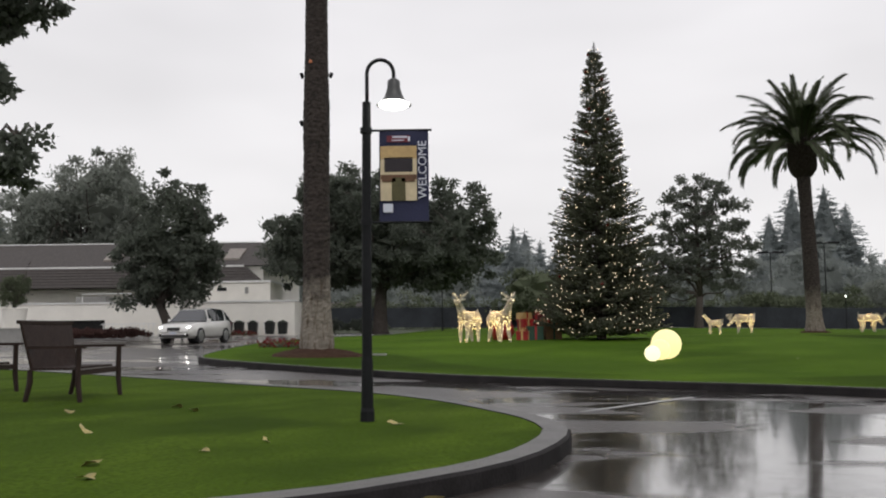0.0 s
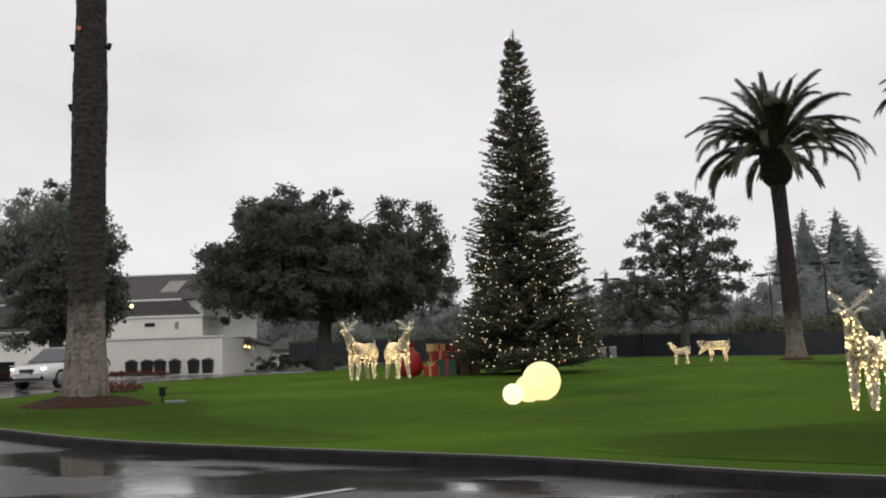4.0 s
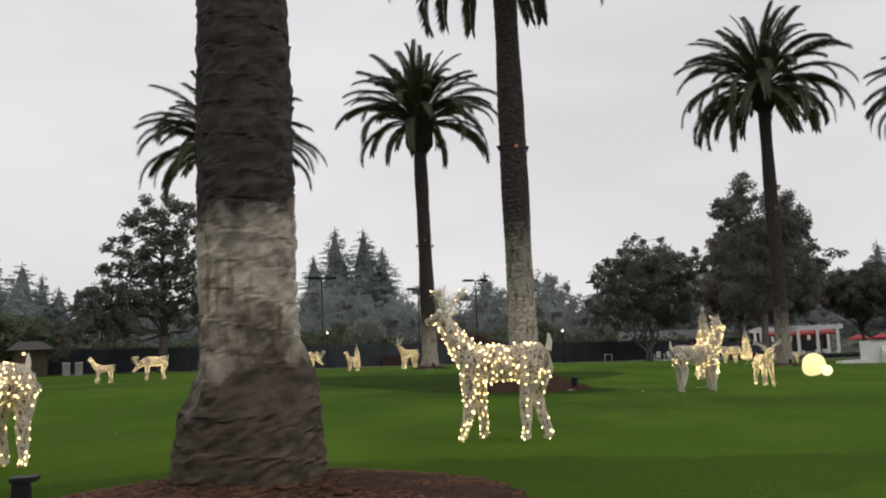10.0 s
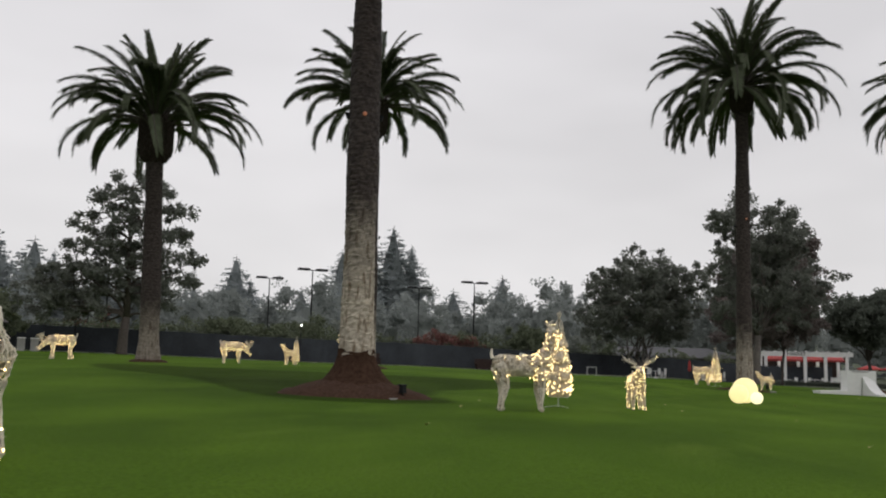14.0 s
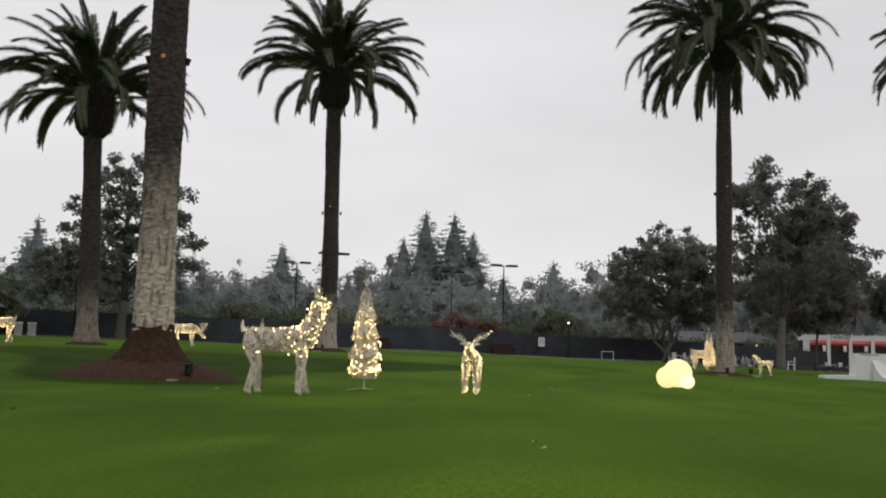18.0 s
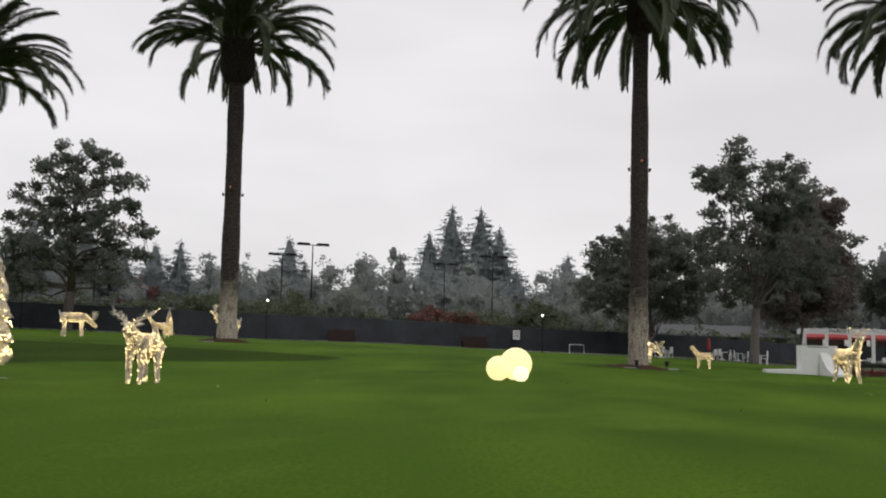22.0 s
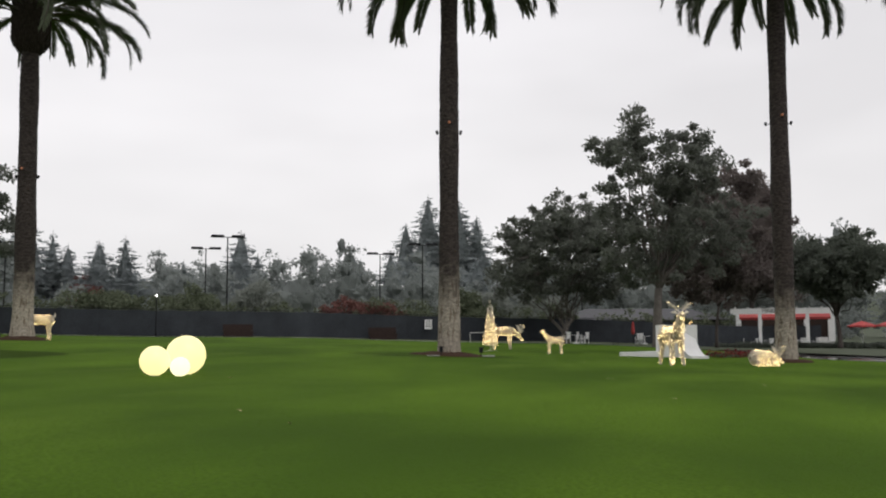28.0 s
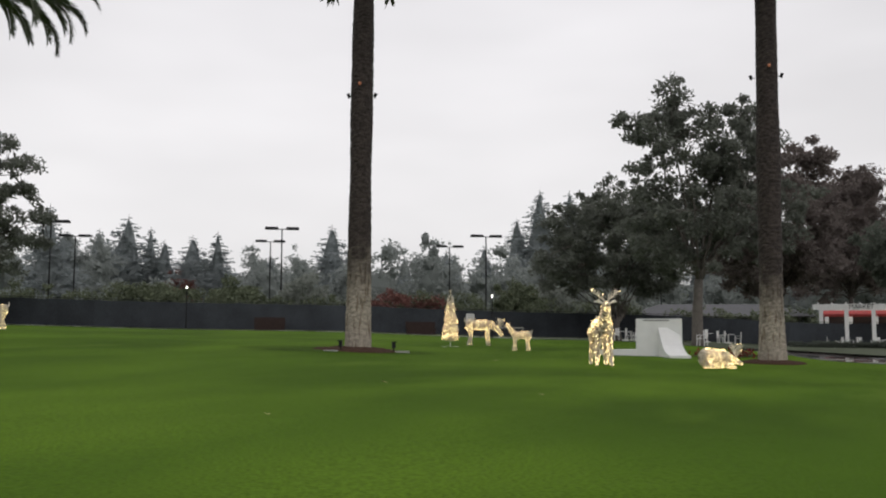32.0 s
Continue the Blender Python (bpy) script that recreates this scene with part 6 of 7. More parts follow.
part("parapet", Geo().box((-17.6, 72.0, 4.86), (7.6, 5.6, 0.14)), M_WHITEWOOD, up)
part("wall_vent", Geo().box((-17.6, 69.28, 4.3), (0.7, 0.06, 0.25)), M_IRON, up)
part("wall_vent", Geo().box((-15.7, 69.28, 4.2), (0.25, 0.06, 0.5)), M_PAVE, up)
part("main_wall", Geo().box((-40.3, 84.9, 3.1), (49.0, 18, 6.8)), M_WHITE, house)


def hip(g, x0, x1, y0, y1, z0, ix, iy, z1):
    g.add([(x0, y0, z0), (x1, y0, z0), (x1, y1, z0), (x0, y1, z0), (x0 + ix, y0 + iy, z1), (x1 - ix, y0 + iy, z1), (x1 - ix, y1 - iy, z1), (x0 + ix, y1 - iy, z1)], [(0, 1, 5, 4), (1, 2, 6, 5), (2, 3, 7, 6), (3, 0, 4, 7), (4, 5, 6, 7), (3, 2, 1, 0)])
    return g


lower = part("lower_roof", hip(Geo(), -66, -15.2, 73.0, 78, 4.7, 2.0, 2.2, 6.45), M_ROOF, house, "steep dark shingle skirt")
part("gutter", Geo().box((-41.0, 75.3, 6.50), (47.4, 0.22, 0.14)), M_WHITEWOOD, lower, "white gutter")
upper = part("upper_roof", hip(Geo(), -63.5, -14.0, 75.6, 94, 6.55, 2.6, 4.2, 8.9), M_ROOF, house)
part("ridge_trim", Geo().box((-39.2, 79.8, 8.92), (44.0, 0.2, 0.10)), M_WHITEWOOD, upper)
M_SKYL = mat("weathered_skylight", (0.24, 0.21, 0.18), 0.4, var=0.2, scale=3)
for x in (-29.6, -27.4, -19.4):
    part("skylight", Geo().add([(x, 76.6, 7.25), (x + 1.4, 76.6, 7.25), (x + 1.6, 78.4, 8.25), (x + 0.2, 78.4, 8.25), (x, 76.6, 7.10), (x + 1.4, 76.6, 7.10), (x + 1.6, 78.4, 8.10), (x + 0.2, 78.4, 8.10)], [(0, 1, 2, 3), (0, 4, 5, 1), (1, 5, 6, 2), (2, 6, 7, 3), (3, 7, 4, 0)]), M_SKYL, upper, "weathered grey-brown skylight panel")
for i in range(7):  # shingle courses of the lower skirt
    f = i / 7
    part("shingle_course", Geo().box((-40.6, 73.0 + 2.2 * f + 0.05, 4.72 + 1.75 * f + 0.03), (50.6 - 3.8 * f, 0.12, 0.05)), M_ROOF, lower)
for x in (-26.5, -23.0):
    part("roof_unit", Geo().box((x, 67.0, 3.5), (2.2, 1.4, 0.5)), M_PAVE, house, "grey roof unit behind the wall")
g = Geo()
for i in range(12):
    g.box((-24.6 + i * 0.32, 63.9, ZB + 0.55), (0.04, 0.04, 1.1))
g.box((-22.8, 63.9, ZB + 1.12), (3.9, 0.06, 0.06))
g.box((-22.8, 63.9, ZB + 0.25), (3.9, 0.05, 0.05))
tagged(part("white_railing", g, M_WHITEWOOD), "white metal railing at the steps by the wall", "railing")
tagged(part("roof_railing", Geo().tube([(-27, 66, 3.2), (-27, 66, 3.9), (-23.4, 66, 3.9), (-23.4, 66, 3.2)], 0.04, 6), M_WHITEWOOD), "white pipe railing above the wall", "railing")

# veranda with white columns
ver = thing("veranda", -14.2, 80.5, 0.6, 7, "veranda with slim white columns and hanging lamps", "veranda")
part("roof", hip(Geo(), -1.6, 1.2, -1.4, 17.6, 2.75, 0.2, 0.4, 3.0), M_ROOF, ver)
part("fascia", Geo().box((1.16, 8.1, 2.68), (0.08, 19.0, 0.20)), M_TEAK, ver, "dark stained fascia")
for i in range(8):
    part("column", Geo().tube([(0.95, 0.6 + i * 2.3, -0.15), (0.95, 0.6 + i * 2.3, 0.0), (0.95, 0.6 + i * 2.3, 0.05), (0.95, 0.6 + i * 2.3, 2.6)], [0.15, 0.15, 0.10, 0.085], 10), M_WHITEWOOD, ver)
for i in range(7):
    part("rail", Geo().tube([(0.95, 0.7 + i * 2.3, 0.85), (0.95, 2.8 + i * 2.3, 0.85)], 0.03, 6), M_WHITEWOOD, ver)
# brown wall colour is darkened to stand for the veranda's shaded inside
part("back_wall", Geo().box((-1.5, 8.1, 1.3), (0.12, 18.6, 2.9)), mat("brown_shaded_wall", (0.09, 0.065, 0.05), 0.8), ver)
for y in (-1.2, 1.8, 4.6, 8.0):
    part("hanging_lamp", Geo().sphere((0.35, y, 2.30), 0.10, 10, 8), M_AMBER, ver, "amber hanging lamp")
# dark shrubs and tables at the veranda's foot
g = Geo()
leaf_cloud(g, [(-11.3 + 0.9 * i + 0.3 * math.sin(3 * i), 76.5 + 0.7 * i, gz(-10, 77) + 0.45, 0.8, 0.7, 0.5 + 0.2 * math.sin(2 * i)) for i in range(7)], 150, 30, 0.13, 0.16, np.random.default_rng(84))
tagged(part("veranda_shrubs", g, L_OAK), "dark low shrubs at the foot of the veranda", "shrubs", kind="stuff")
low = thing("low_building", -13.2, 106, 0.7, 0, "low white building with a grey roof beyond the oak", "building")
part("wall", Geo().box((0, 0, 1.1), (6.6, 5, 2.4)), M_WHITE, low)
part("roof", hip(Geo(), -3.7, 3.7, -3.1, 3.1, 2.3, 1.2, 2.6, 3.6), M_ROOF, low)
for x in (-1.6, 1.4):
    part("window", Geo().box((x, -2.52, 1.2), (1.4, 0.06, 1.0)), M_IRON, low)

# dark tapered planters by the wall
for i, px in enumerate([-16.75, -15.75, -14.93, -13.96, -12.77, -11.86]):
    p = thing("planter", px, 63.6, gz(px, 63.6), 0, "dark square planter with clipped foliage against the white wall", "planter", "planters by the wall")
    part("pot", Geo().box((0, 0, 0.40), (0.52, 0.52, 0.84), taper=1.22), M_PLANTER, p)
    g = Geo()
    leaf_cloud(g, [(0, 0, 0.84, 0.24, 0.24, 0.07)], 40, 26, 0.06, 0.04, np.random.default_rng(60 + i))
    part("foliage", g, L_OAK, p)

# low dark hedge along the drive before the wall, and a flood lamp on the roof edge
g = Geo()
leaf_cloud(g, [(-29.0 + i * 0.7, 57.5, gz(-23, 57) + 0.18, 0.7, 0.6, 0.26) for i in range(14)], 300, 26, 0.14, 0.15, np.random.default_rng(83))
tagged(part("low_hedge", g, leafmat("red_brown_hedge_leaves", (0.092, 0.052, 0.046), 0.4, 0.3)), "low red-brown hedge beside the drive before the white wall", "hedge", kind="stuff")
fl = part("roof_flood_lamp", Geo().box((-19.35, 70.6, 5.75), (0.30, 0.2, 0.26)), M_IRON, house, "small flood lamp with yellowish light")
part("lamp_bracket", Geo().tube([(-19.35, 70.7, 4.9), (-19.35, 70.7, 5.7)], 0.03, 6), M_IRON, fl)
part("lamp_lens", Geo().sphere((-19.35, 70.48, 5.75), 0.12, 10, 8), glow("yellow_flood_light", (0.95, 1.0, 0.35), 4.0), fl)

# red flower beds
M_FLOWER = leafmat("red_flowers", (0.15, 0.026, 0.028), 0.5, 0.2)


def flower_bed(x0, x1, y0, y1, n, seed, label):
    r = np.random.default_rng(seed)
    g = Geo()
    bx, by = r.uniform(x0, x1, n), r.uniform(y0, y1, n)
    base = np.stack([bx, by, ground(bx, by) + 0.02], 1)
    d = unit(r.normal(size=(n, 3)) * (1, 1, 0.5) + (0, 0, 1.0))
    w = unit(np.cross(d, r.normal(size=(n, 3)))) * 0.05
    up_ = base + d * r.uniform(0.12, 0.34, n)[:, None]
    h = n // 3
    g.blades(base[:h], up_[:h], w[:h] * 0.8, 0)
    g.blades(up_[h:] - (0, 0, 0.05), up_[h:] + r.normal(size=(n - h, 3)) * 0.05, w[h:] * 1.2, 1)
    tagged(part("flower_bed", g, [L_HEDGE, M_FLOWER]), label, "flower bed", kind="stuff")


flower_bed(-16.8, -12.6, 57.3, 58.4, 1800, 71, "red flowering bed before the clubhouse wall")
flower_bed(-7.0, -5.4, 33.0, 34.4, 520, 72, "red flowers beside the tall palm")
flower_bed(65.8, 68.0, 50.4, 51.4, 700, 73, "red flowering bed by the white ramp")


# ---- presents under the lit fir ----
M_GIFTRED = mat("red_gift_wrap", (0.33, 0.016, 0.016), 0.45, var=0.35, scale=4, bump=0.3)
M_GIFTDARK = mat("wine_gift_wrap", (0.10, 0.012, 0.014), 0.45, var=0.3, scale=4, bump=0.3)
M_GIFTGREEN = mat("green_gift_wrap", (0.015, 0.060, 0.035), 0.4, var=0.2, scale=4, bump=0.2)
M_GIFTGOLD = mat("gold_ribbon", (0.55, 0.38, 0.16), 0.35, 0.3, var=0.2, scale=4, bump=0.1)
M_CRATE = mat("plain_brown_wrap", (0.20, 0.115, 0.060), 0.7, var=0.3, scale=4, bump=0.3)
for x, y, s, rz, m, rib, lab in [(3.45, 42.60, (0.55, 0.55, 0.95), 25, M_GIFTRED, M_GIFTGOLD, "tall red present with gold ribbon"), (3.25, 41.70, (0.52, 0.5, 0.40), -12, M_GIFTRED, M_GIFTGOLD, "small red present with gold ribbon"),
                                (3.82, 42.00, (0.70, 0.62, 0.62), 5, M_GIFTGREEN, M_GIFTRED, "dark green present with red ribbon"), (4.65, 42.70, (0.80, 0.7, 1.0), 18, M_CRATE, M_GIFTGREEN, "brown paper present beside the fir"), (4.10, 43.20, (0.6, 0.6, 1.12), -20, M_GIFTDARK, M_GIFTRED, "dark wine-red present leaning on the others")]:
    p = thing("present", x, y, gz(x, y), rz, lab, "present", "presents")
    part("box", Geo().box((0, 0, s[2] / 2 - 0.01), s), m, p)
    part("lid", Geo().box((0, 0, s[2] - 0.06), (s[0] + 0.05, s[1] + 0.05, 0.14)), m, p)
    part("ribbon", Geo().box((0, 0, s[2] / 2), (0.09, s[1] + 0.07, s[2] + 0.05)).box((0, 0, s[2] / 2), (s[0] + 0.07, 0.09, s[2] + 0.045)), rib, p)
    g = Geo()
    for a in range(4):
        q = [(0.16 * math.sin(t) * math.cos(a * 1.57 + 0.4), 0.16 * math.sin(t) * math.sin(a * 1.57 + 0.4), s[2] + 0.03 + 0.07 * (1 - math.cos(2 * t))) for t in np.linspace(0, math.pi * 0.95, 7)]
        g.tube(q, 0.022, 5)
    part("bow", g, rib, p)
# bulging red gift sack behind the deer
p = thing("gift_sack", 2.35, 42.2, gz(2.35, 42.2), 0, "bulging red cloth gift sack behind the lit deer", "gift sack")
p.scale = (0.9, 0.9, 1.0)
rk = np.random.default_rng(77)
zs = np.array((0.0, 0.08, 0.3, 0.6, 0.85, 1.02, 1.12, 1.2, 1.3))
rs_ = np.array((0.30, 0.47, 0.56, 0.54, 0.42, 0.26, 0.17, 0.24, 0.30))
th = np.arange(20) * 2 * math.pi / 20
g = Geo()
g.add(np.stack([rs_[:, None] * (1 + 0.10 * np.sin(3 * th + zs[:, None] * 4) + 0.04 * rk.normal(size=(9, 20))) * np.cos(th), rs_[:, None] * (1 + 0.08 * np.cos(4 * th)) * np.sin(th), np.repeat(zs[:, None], 20, 1) + 0.02 * rk.normal(size=(9, 20)) * (zs[:, None] > 0)], -1), [(i * 20 + j, i * 20 + (j + 1) % 20, (i + 1) * 20 + (j + 1) % 20, (i + 1) * 20 + j) for i in range(8) for j in range(20)])
part("sack", g, M_GIFTRED, p, smooth=True)
part("cord", Geo().tube([(0.19 * math.cos(a), 0.19 * math.sin(a), 1.11 + 0.01 * math.sin(3 * a)) for a in np.linspace(0, 6.2832, 17)], 0.022, 6), M_GIFTGOLD, p)
p = thing("present", 3.4, 42.6, gz(3.4, 42.6) + 0.96, 40, "small gold box lying on a red present", "present", "presents")
part("box", Geo().box((0, 0, 0.14), (0.62, 0.42, 0.30)), M_GIFTGOLD, p)
part("ribbon", Geo().box((0, 0, 0.14), (0.08, 0.44, 0.32)), M_GIFTRED, p)


# ---- spot lights on the palms and in the grass ----
def palm_spot(x, y, z, az, r):
    ca, sa = math.cos(radians(az)), math.sin(radians(az))
    t = thing("palm_spotlight", x + ca * r * 0.92, y + sa * r * 0.92, z, az, "small black spotlight strapped to a palm trunk", "spotlight", "palm spotlights")
    part("bracket", Geo().tube([(-0.30, 0, 0), (0.14, 0, 0.0)], 0.025, 6), M_IRON, t)
    t.scale = (0.6, 0.6, 0.6)
    part("housing", Geo().tube([(0.14, 0, -0.10), (0.15, 0, 0.02), (0.19, 0, 0.16)], [0.06, 0.085, 0.10], 10), M_IRON, t)


for x, y, z, r, hs in [(-3.95, 26.5, 8.65, 0.37, (0, 180)), (-3.95, 26.5, 7.2, 0.38, (180,)), (25.6, 33.1, 7.2, 0.38, (170, 350)), (35.66, 60.5, 7.95, 0.44, (165, 345)), (52.28, 48.2, 8.45, 0.40, (165, 345)), (66.2, 46.2, 9.3, 0.45, (335, 150)), (13.3, 16.8, 9.0, 0.34, (0, 180))]:
    for az in hs:
        palm_spot(x, y, z, az, r)


# added glowing discs stand in for orange lamplight falling on the trunks
M_EMBER = glow("orange_glow_disc", (1.0, 0.36, 0.16), 0.20, (0.16, 0.07, 0.045))
for x, y, z, r in [(-3.95, 26.5, 9.0, 0.36), (25.6, 33.1, 7.2, 0.385), (35.60, 60.5, 8.3, 0.43), (52.29, 48.2, 8.8, 0.385), (66.22, 46.2, 9.6, 0.39)]:
    t = thing("trunk_lamp", x - 0.3 * r, y - 0.95 * r, z, -107, "small glowing disc standing for orange lamplight on a palm trunk", "lamp", "trunk lamps")
    part("housing", Geo().tube([(-0.08, 0, -0.02), (0.04, 0, -0.02)], [0.06, 0.065], 12), M_IRON, t)
    part("lens", Geo().sphere((0.04, 0, 0.0), 0.055, 12, 8), M_EMBER, t, "glowing face for the patch of orange light", smooth=True)


def ground_spot(x, y, rz):
    t = thing("ground_spotlight", x, y, gz(x, y), rz, "black landscape spotlight on a stake with a pale slab", "spotlight", "ground spotlights")
    part("stake", Geo().tube([(0, 0, -0.05), (0, 0, 0.15)], 0.018, 6), M_IRON, t)
    part("housing", Geo().box((0, 0, 0.24), (0.12, 0.15, 0.18), taper=0.85).box((0.02, 0, 0.345), (0.17, 0.17, 0.03)), M_IRON, t)
    part("slab", Geo().box((0.30, 0.05, 0.02), (0.45, 0.25, 0.05)), M_PAVE, t)


for x, y, rz in [(11.75, 17.0, -10), (26.3, 31.6, 200), (51.6, 47.2, 170), (35.0, 58.6, 180), (-2.5, 27.4, 0), (53.4, 47.8, 0)]:
    ground_spot(x, y, rz)

# ---- white ramp, chairs, market stand ----
ramp = thing("white_ramp", 64.4, 51.6, gz(64.4, 51.6), -25, "white painted quarter-pipe ramp at the lawn's edge", "ramp")
part("box", Geo().box((0, 0.1, 0.72), (1.75, 1.0, 1.50)), M_WHITEWOOD, ramp)
part("sign_strip", Geo().box((-0.1, -0.405, 1.40), (1.0, 0.012, 0.06)), M_PAVE, ramp, "grey line of writing")
u = np.linspace(0, 1, 12)


def slope(pts, w0, w1, m):
    """A curved slab whose top follows the given profile of run and height."""
    v = [(x, yy, z) for x, z in pts for yy in (w0, w1)] + [(x, yy, -0.05) for x, z in pts for yy in (w0, w1)]
    n = len(pts)
    g = Geo().add(v, [(2 * i, 2 * i + 1, 2 * i + 3, 2 * i + 2) for i in range(n - 1)] + [(2 * i + e, 2 * i + 2 + e, 2 * n + 2 * i + 2 + e, 2 * n + 2 * i + e) for i in range(n - 1) for e in (0, 1)] + [(2 * n - 2, 2 * n - 1, 4 * n - 1, 4 * n - 2), (0, 1, 2 * n + 1, 2 * n)])
    part("curved_slope", g, M_WHITEWOOD, ramp, at=m)


slope([(1.35 * q, (1 - q) ** 2.4 * 1.05 + 0.07) for q in u], -0.40, 0.40, pose(0.36, -0.38, 0, 0, 0, -70))
slope([(1.7 * q, 0.26 - 0.05 * q) for q in u], -0.6, 0.5, pose(-0.86, 0.05, 0, 0, 0, 180))


def chair_proto(x, y, rz):
    c = thing("garden_chair", x, y, gz(x, y), rz, "white painted garden chair under the trees", "chair", "white garden chairs")
    for sx in (-1, 1):
        for sy in (-1, 1):
            part("leg", Geo().tube([(sx * 0.24, sy * 0.25, -0.02), (sx * 0.22, sy * 0.24, 0.42)], 0.028, 5), M_WHITEWOOD, c)
        part("arm_rest", Geo().box((0, sx * 0.28, 0.64), (0.52, 0.07, 0.03)).box((0.22, sx * 0.28, 0.53), (0.04, 0.04, 0.22)), M_WHITEWOOD, c)
    part("seat", Geo().box((0, 0, 0.42), (0.52, 0.54, 0.04)), M_WHITEWOOD, c)
    g = Geo()
    for i in range(5):
        g.box((-0.27, -0.2 + i * 0.1, 0.68), (0.03, 0.06, 0.52))
    g.box((-0.27, 0, 0.95), (0.04, 0.56, 0.07))
    part("backrest", g, M_WHITEWOOD, c)
    return c


proto = chair_proto(76.4, 88.4, 200)
rc = np.random.default_rng(8)
for x, y in [(78.0, 88.0), (77.2, 87.2), (84.6, 90.0), (85.6, 91.4), (86.8, 90.6), (87.6, 92.0), (88.8, 91.4), (75.4, 70.6), (99.7, 95.3), (100.6, 94.5), (101.8, 93.6), (103.0, 92.7), (104.3, 91.7), (105.4, 90.8)]:
    copy_thing(proto, pose(x, y, gz(x, y), 0, 0, rc.uniform(0, 360)))


def round_table(x, y):
    t = thing("garden_table", x, y, gz(x, y), 0, "white round garden table among the chairs", "table", "white garden tables")
    part("tabletop", Geo().tube([(0, 0, 0.71), (0, 0, 0.75)], 0.5, 20), M_WHITEWOOD, t)
    part("pedestal", Geo().tube([(0, 0, -0.02), (0, 0, 0.06), (0, 0, 0.1), (0, 0, 0.72)], [0.28, 0.25, 0.05, 0.05], 10), M_WHITEWOOD, t)


for x, y in [(77.3, 88.3), (85.4, 90.4), (87.8, 91.2), (101.2, 94.1), (103.6, 92.2)]:
    round_table(x, y)

MZ = gz(103, 94)
mk = thing("market_stand", 99.6, 96.5, MZ, -37.7, "white market pergola with red awnings and tables", "market stand")
H = 3.05 - MZ
part("fascia", Geo().box((5.0, 0, H - 0.24), (10.6, 0.3, 0.50)), M_WHITEWOOD, mk, "white sign board")
part("back_beam", Geo().box((5.0, 5.8, H - 0.30), (10.6, 0.2, 0.4)), M_WHITEWOOD, mk)
for i in range(14):
    part("rafter", Geo().box((0.1 + i * 0.77, 2.95, H - 0.02), (0.09, 5.6, 0.16)), M_WHITEWOOD, mk)
for x in (0.4, 2.6, 4.9, 7.2, 9.6):
    for y in (0.0, 5.6):
        part("column", Geo().box((x, y, (H - 0.5) / 2), (0.34, 0.34, H - 0.4)), M_WHITEWOOD, mk)
for i in range(9):
    part("rafter_end", Geo().box((0.2 + i * 1.2, -0.35, H + 0.06), (0.12, 0.9, 0.18)), M_WHITEWOOD, mk)
aw = mat("red_awning_cloth", (0.42, 0.045, 0.04), 0.7, var=0.25, scale=3, bump=0.2)
for x in (1.5, 3.75, 6.05, 8.4):
    part("awning", Geo().add([(x - 1.05, 0.3, H - 0.92), (x + 1.05, 0.3, H - 0.92), (x + 1.05, 2.2, H - 0.52), (x - 1.05, 2.2, H - 0.52), (x - 1.05, 0.3, H - 1.14), (x + 1.05, 0.3, H - 1.14)], [(0, 1, 2, 3), (4, 5, 1, 0)]), aw, mk, "red sloping awning")
part("counter", Geo().box((5.0, 4.4, 0.5), (8.6, 0.8, 1.1)), M_WHITEWOOD, mk)
# added panel; its dark colour stands in for the shaded open interior
part("back_wall", Geo().box((5.0, 6.0, H / 2 - 0.2), (10.0, 0.15, H - 0.6)), M_TEAK, mk, "added back panel, dark for the shaded interior")
M_STAND = glow("stand_lamp", (1.0, 0.86, 0.64), 45.0)
for x in (2.0, 4.4, 7.2):
    part("hanging_lamp", Geo().sphere((x, 3.4, H - 0.95), 0.10, 8, 6), M_STAND, mk)
lettering("MARKET", 0.56, M_IRON, mk, pose(3.9, -0.165, H - 0.25, 90, 0, 0), "market_lettering")
g = Geo()
leaf_cloud(g, [(93.5 + i * 0.55, 90.2 - i * 0.42, gz(98, 88) + 0.18, 0.6, 0.45, 0.26) for i in range(26)], 620, 24, 0.13, 0.14, np.random.default_rng(80))
tagged(part("clipped_hedge", g, L_OAK), "low clipped hedge before the market stand", "hedge", kind="stuff")
umb = thing("red_parasol", 85.9, 93.4, gz(85.9, 93.4), 0, "closed red parasol on a pole under the trees", "parasol")
part("pole", Geo().tube([(0, 0, -0.02), (0, 0, 2.2)], 0.025, 6), M_IRON, umb)
part("canopy", Geo().tube([(0, 0, 0.9), (0, 0, 1.1), (0, 0, 1.9), (0, 0, 2.15)], [0.12, 0.20, 0.12, 0.03], 10), aw, umb)


def on_stand(a, b):
    """A place given along and behind the front of the market stand."""
    c, q = math.cos(radians(-37.7)), math.sin(radians(-37.7))
    return 99.6 + a * c - b * q, 96.5 + a * q + b * c


for a, b in [(12.4, 1.4), (15.0, 0.8), (17.4, 2.2), (20.2, 1.2)]:
    x, y = on_stand(a, b)
    o = thing("open_parasol", x, y, gz(x, y), a * 40, "open red parasol with a white pole beside the market stand", "parasol", "open red parasols")
    part("pole", Geo().tube([(0, 0, -0.02), (0, 0, 2.55)], 0.035, 8), M_WHITEWOOD, o)
    part("canopy", Geo().tube([(0, 0, 2.02), (0, 0, 2.18), (0, 0, 2.62), (0, 0, 2.68)], [1.42, 1.40, 0.12, 0.03], 8, caps=False), aw, o)
    part("base", Geo().tube([(0, 0, -0.02), (0, 0, 0.10)], [0.3, 0.26], 12), M_PAVE, o)
x, y = on_stand(19.0, 3.0)
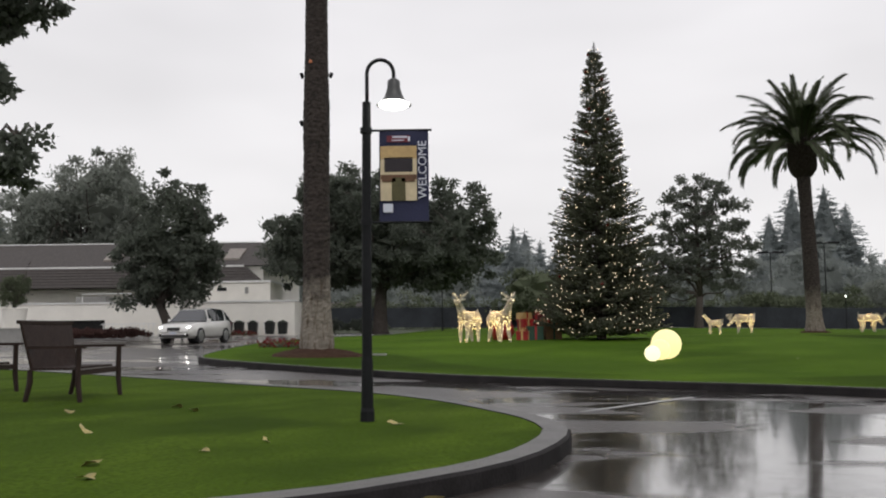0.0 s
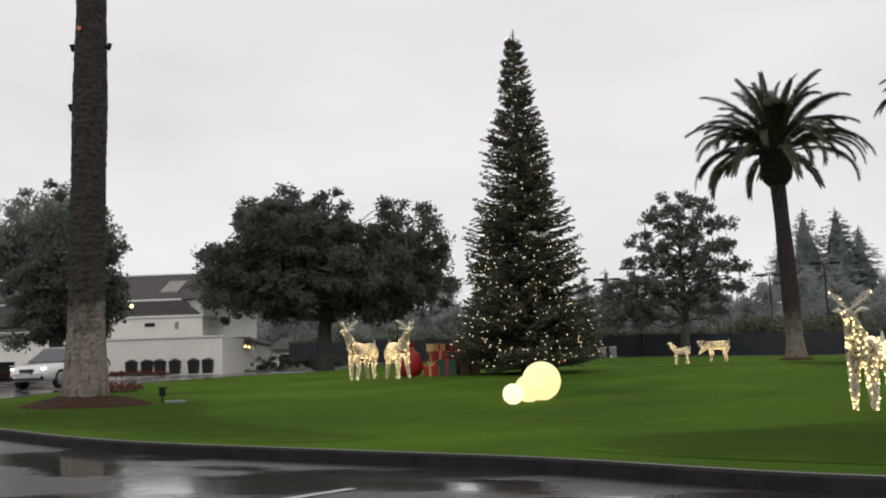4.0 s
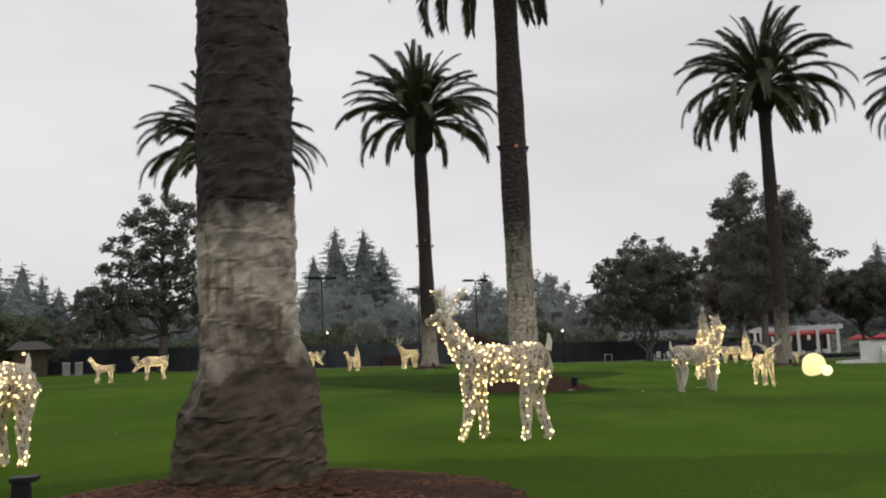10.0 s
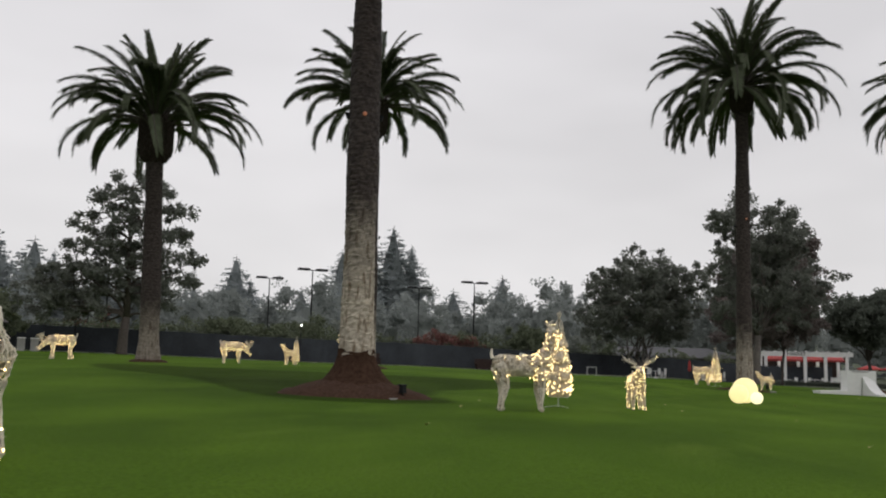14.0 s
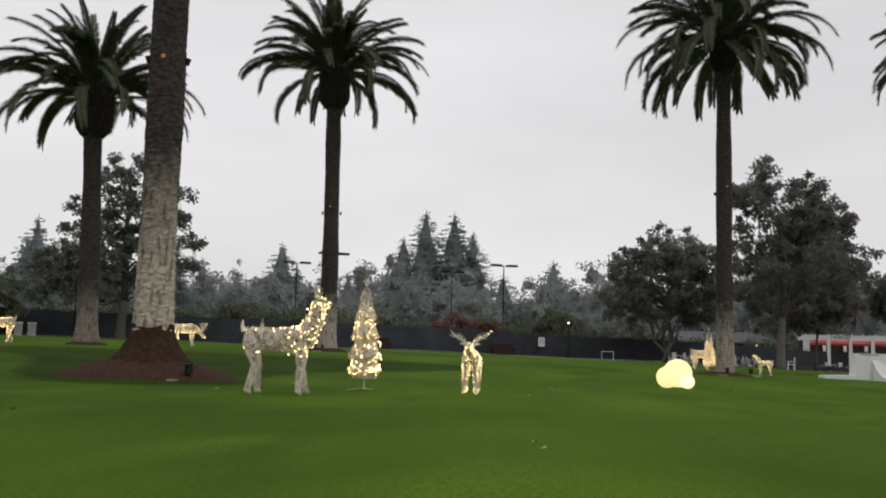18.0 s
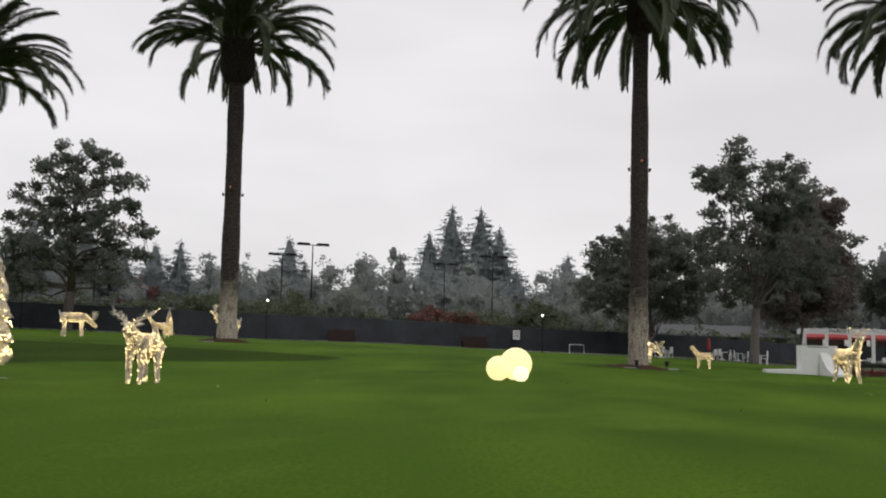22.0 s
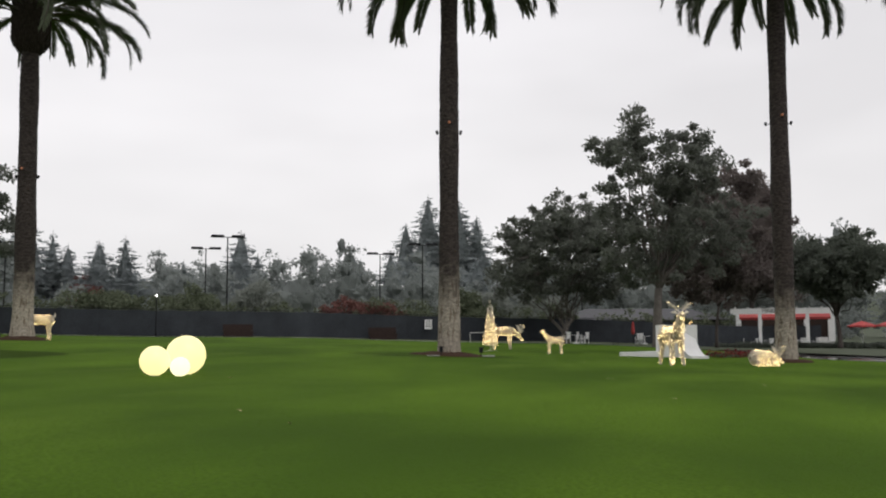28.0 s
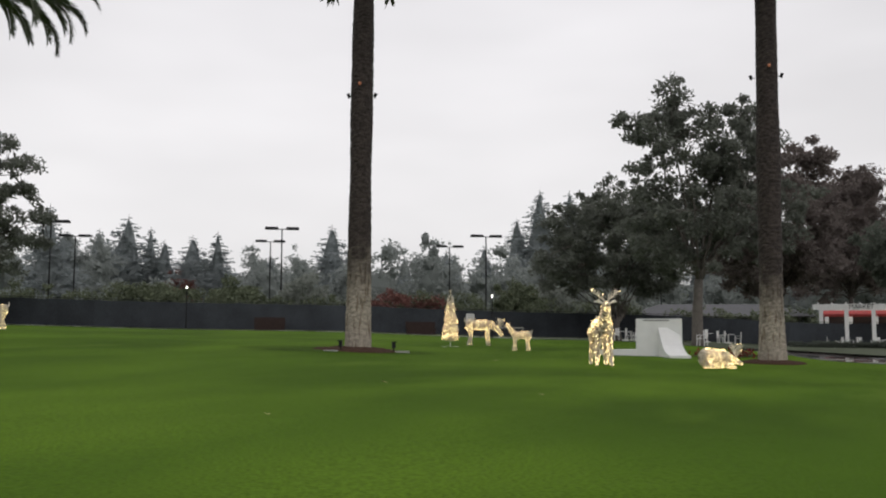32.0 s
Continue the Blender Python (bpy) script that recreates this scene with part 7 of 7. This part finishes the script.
mw = thing("menu_wall", x, y, gz(x, y), -37.7, "white wall panel with dark menu boards by the market stand", "wall panel")
part("panel", Geo().box((0, 0, 1.1), (2.6, 0.14, 2.4)), M_WHITE, mw)
for a in (-0.7, 0.1, 0.8):
    part("menu_board", Geo().box((a, -0.085, 1.35), (0.5, 0.03, 0.75)), M_TEAK, mw)


for k in range(4):
    a = 1.6 + k * 2.3
    x, y = 99.6 + a * math.cos(radians(-37.7)) + 0.9, 96.5 + a * math.sin(radians(-37.7)) + 1.2
    round_table(x, y)
    for d in (-0.9, 0.9):
        copy_thing(proto, pose(x + d * 0.8, y - d * 0.6, gz(x, y), 0, 0, -37.7 + (0 if d < 0 else 180)))

# dark low pavilion behind the trees
pav = thing("pavilion", 97, 112, gz(97, 112), -20, "low pavilion with a broad grey roof and amber wall lamps", "building")
part("wall", Geo().box((0, 0, 1.2), (17, 8, 2.6)), mat("dark_timber_wall", (0.045, 0.038, 0.034), 0.8), pav)
part("roof", hip(Geo(), -10, 10, -5, 5, 2.3, 4, 5, 3.7), mat("grey_pavilion_roof", (0.050, 0.050, 0.053), 0.6, var=0.3, scale=2), pav)
for x in (-5, -1.5, 5.5):
    part("wall_lamp", Geo().sphere((x, -4.2, 1.9), 0.20, 10, 8), M_AMBER, pav, "amber wall lamp")
kiosk = thing("kiosk", 14.6, 92.6, gz(14.6, 92.6), 0, "small dark kiosk with an amber lamp near the courts", "kiosk")
part("wall", Geo().box((0, 0, 1.1), (2.6, 2.0, 2.4)), mat("brown_kiosk_wall", (0.055, 0.040, 0.030), 0.8), kiosk)
part("roof", hip(Geo(), -1.8, 1.8, -1.5, 1.5, 2.2, 0.9, 1.2, 2.9), M_ROOF, kiosk)
part("wall_lamp", Geo().sphere((-0.5, -1.12, 1.9), 0.12, 8, 6), M_AMBER, kiosk)
for x, y in [(17.4, 93.0), (18.4, 93.2)]:
    b = thing("utility_box", x, y, gz(x, y), 0, "pale utility cabinet on the grass", "utility box", "utility boxes")
    part("cabinet", Geo().box((0, 0, 0.5), (0.6, 0.45, 1.05)), M_PAVE, b)
    part("lid", Geo().box((0, 0, 1.05), (0.66, 0.5, 0.06)), M_WHITEWOOD, b)
for x in (48.6, 61.5):
    b = thing("court_bench", x, fy(x) - 1.1, gz(x, fy(x) - 1.1), 0, "dark wooden bench with a closed back before the court fence", "bench", "court benches")
    part("seat", Geo().box((0, -0.1, 0.44), (2.6, 0.55, 0.07)), M_TEAK, b)
    part("backrest", Geo().box((0, 0.2, 0.78), (2.6, 0.06, 0.62)), M_TEAK, b)
    part("front_board", Geo().box((0, -0.34, 0.2), (2.5, 0.04, 0.42)), M_TEAK, b)
    for sx in (-1.2, 1.2):
        part("end_board", Geo().box((sx, -0.08, 0.30), (0.06, 0.52, 0.64)), M_TEAK, b)
sg = thing("notice_sign", 66.0, 96.3, gz(66, 96.3), 0, "small white notice board on the court fence", "sign")
part("board", Geo().box((0, 0, 1.5), (0.7, 0.03, 0.9)), M_WHITEWOOD, sg)
for i in range(4):
    part("text_line", Geo().box((0, -0.02, 1.8 - i * 0.17), (0.5, 0.006, 0.05)), M_IRON, sg)

# scattered fallen leaves
M_FALLEN = mat("fallen_leaf", (0.40, 0.33, 0.12), 0.6, var=0.5, scale=3, bump=0, rand=0.6)
rl = np.random.default_rng(90)
lv = []
for i in range(3):
    g = Geo()
    a = np.linspace(0, 2 * math.pi, 9)[:-1]
    rr_ = 0.05 * (1 + 0.35 * np.cos(5 * a + i))
    g.add(np.concatenate([np.stack([rr_ * np.cos(a) * 1.3, rr_ * np.sin(a), 0.012 + 0.012 * np.sin(2 * a + i)], 1), [(0, 0, 0.008)]]), [(k, (k + 1) % 8, 8) for k in range(8)])
    lv.append(g.mesh("fallen_leaf", M_FALLEN))
spots = [(-3.2, 10.6), (-3.3, 8.2), (-1.9, 7.0), (-4.4, 7.5), (-1.55, 7.6), (-0.9, 9.6), (-2.5, 6.3), (-2.3, 5.75), (-0.55, 8.9), (-0.1, 5.0), (-6.2, 8.9), (-4.2, 10.0), (-2.9, 10.2)]
for i in range(20):
    x = rl.uniform(8, 58)
    spots.append((x, float(np.interp(x, [6, 24, 40, 58], [17, 19, 22, 32])) + rl.uniform(0, 14)))
for i, (x, y) in enumerate(spots):
    ob = tagged(part("fallen_leaf", lv[i % 3], None, at=pose(x, y, gz(x, y) + 0.008, rl.normal() * 12, rl.normal() * 12, rl.uniform(0, 360)) @ Matrix.Scale(rl.uniform(0.7, 1.3) if i < 13 else rl.uniform(0.4, 0.8), 4)), "yellow fallen leaf lying on the wet grass", "leaf", "fallen leaves")

# white pipe frame on the grass before the courts
fr = thing("white_pipe_frame", 66.6, 84.0, gz(66.6, 84), 40, "low white pipe frame standing before the court fence", "pipe frame")
part("rail", Geo().tube([(-1.5, 0, 0.80), (1.5, 0, 0.80)], 0.022, 6), M_WHITEWOOD, fr)
for x in (-1.5, 1.5):
    part("post", Geo().tube([(x, 0, -0.1), (x, 0, 0.81)], 0.022, 6), M_WHITEWOOD, fr)

# mulch chips round the thick palm
M_SHREDS = Geo()
ch = np.random.default_rng(91)
for i in range(2600):
    a, q = ch.uniform(0, 2 * math.pi), ch.random() ** 0.5
    rad_ = 2.0 * q
    x, y = 13.27 + rad_ * math.cos(a), 16.9 + rad_ * math.sin(a)
    z = gz(x, y) + 0.25 * max(0, 1 - q ** 1.3) + 0.015
    M_SHREDS.box((x, y, z + 0.01 * ch.random()), (0.09 * ch.uniform(0.5, 1.4), 0.022, 0.014), ch.uniform(0, 3.1))
tagged(part("mulch_chips", M_SHREDS, M_CHIP), "loose bark chips on the mulch mound", "mulch", kind="stuff")

# faded parking line
ln_ = Geo()
for i in range(12):
    x, y = 1.6 + 0.17 * i, 11.6 + 0.20 * i
    ln_.add([(x, y, gz(x, y) - 0.124), (x + 0.09, y - 0.07, gz(x, y) - 0.124), (x + 0.26, y + 0.13, gz(x + 0.17, y + 0.2) - 0.124), (x + 0.17, y + 0.2, gz(x + 0.17, y + 0.2) - 0.124)], [(0, 1, 2, 3)])
tagged(part("road_marking", ln_, mat("worn_white_paint", (0.45, 0.45, 0.44), 0.4, var=0.4, scale=6)), "worn white parking line on the wet drive", "road marking", kind="structure")
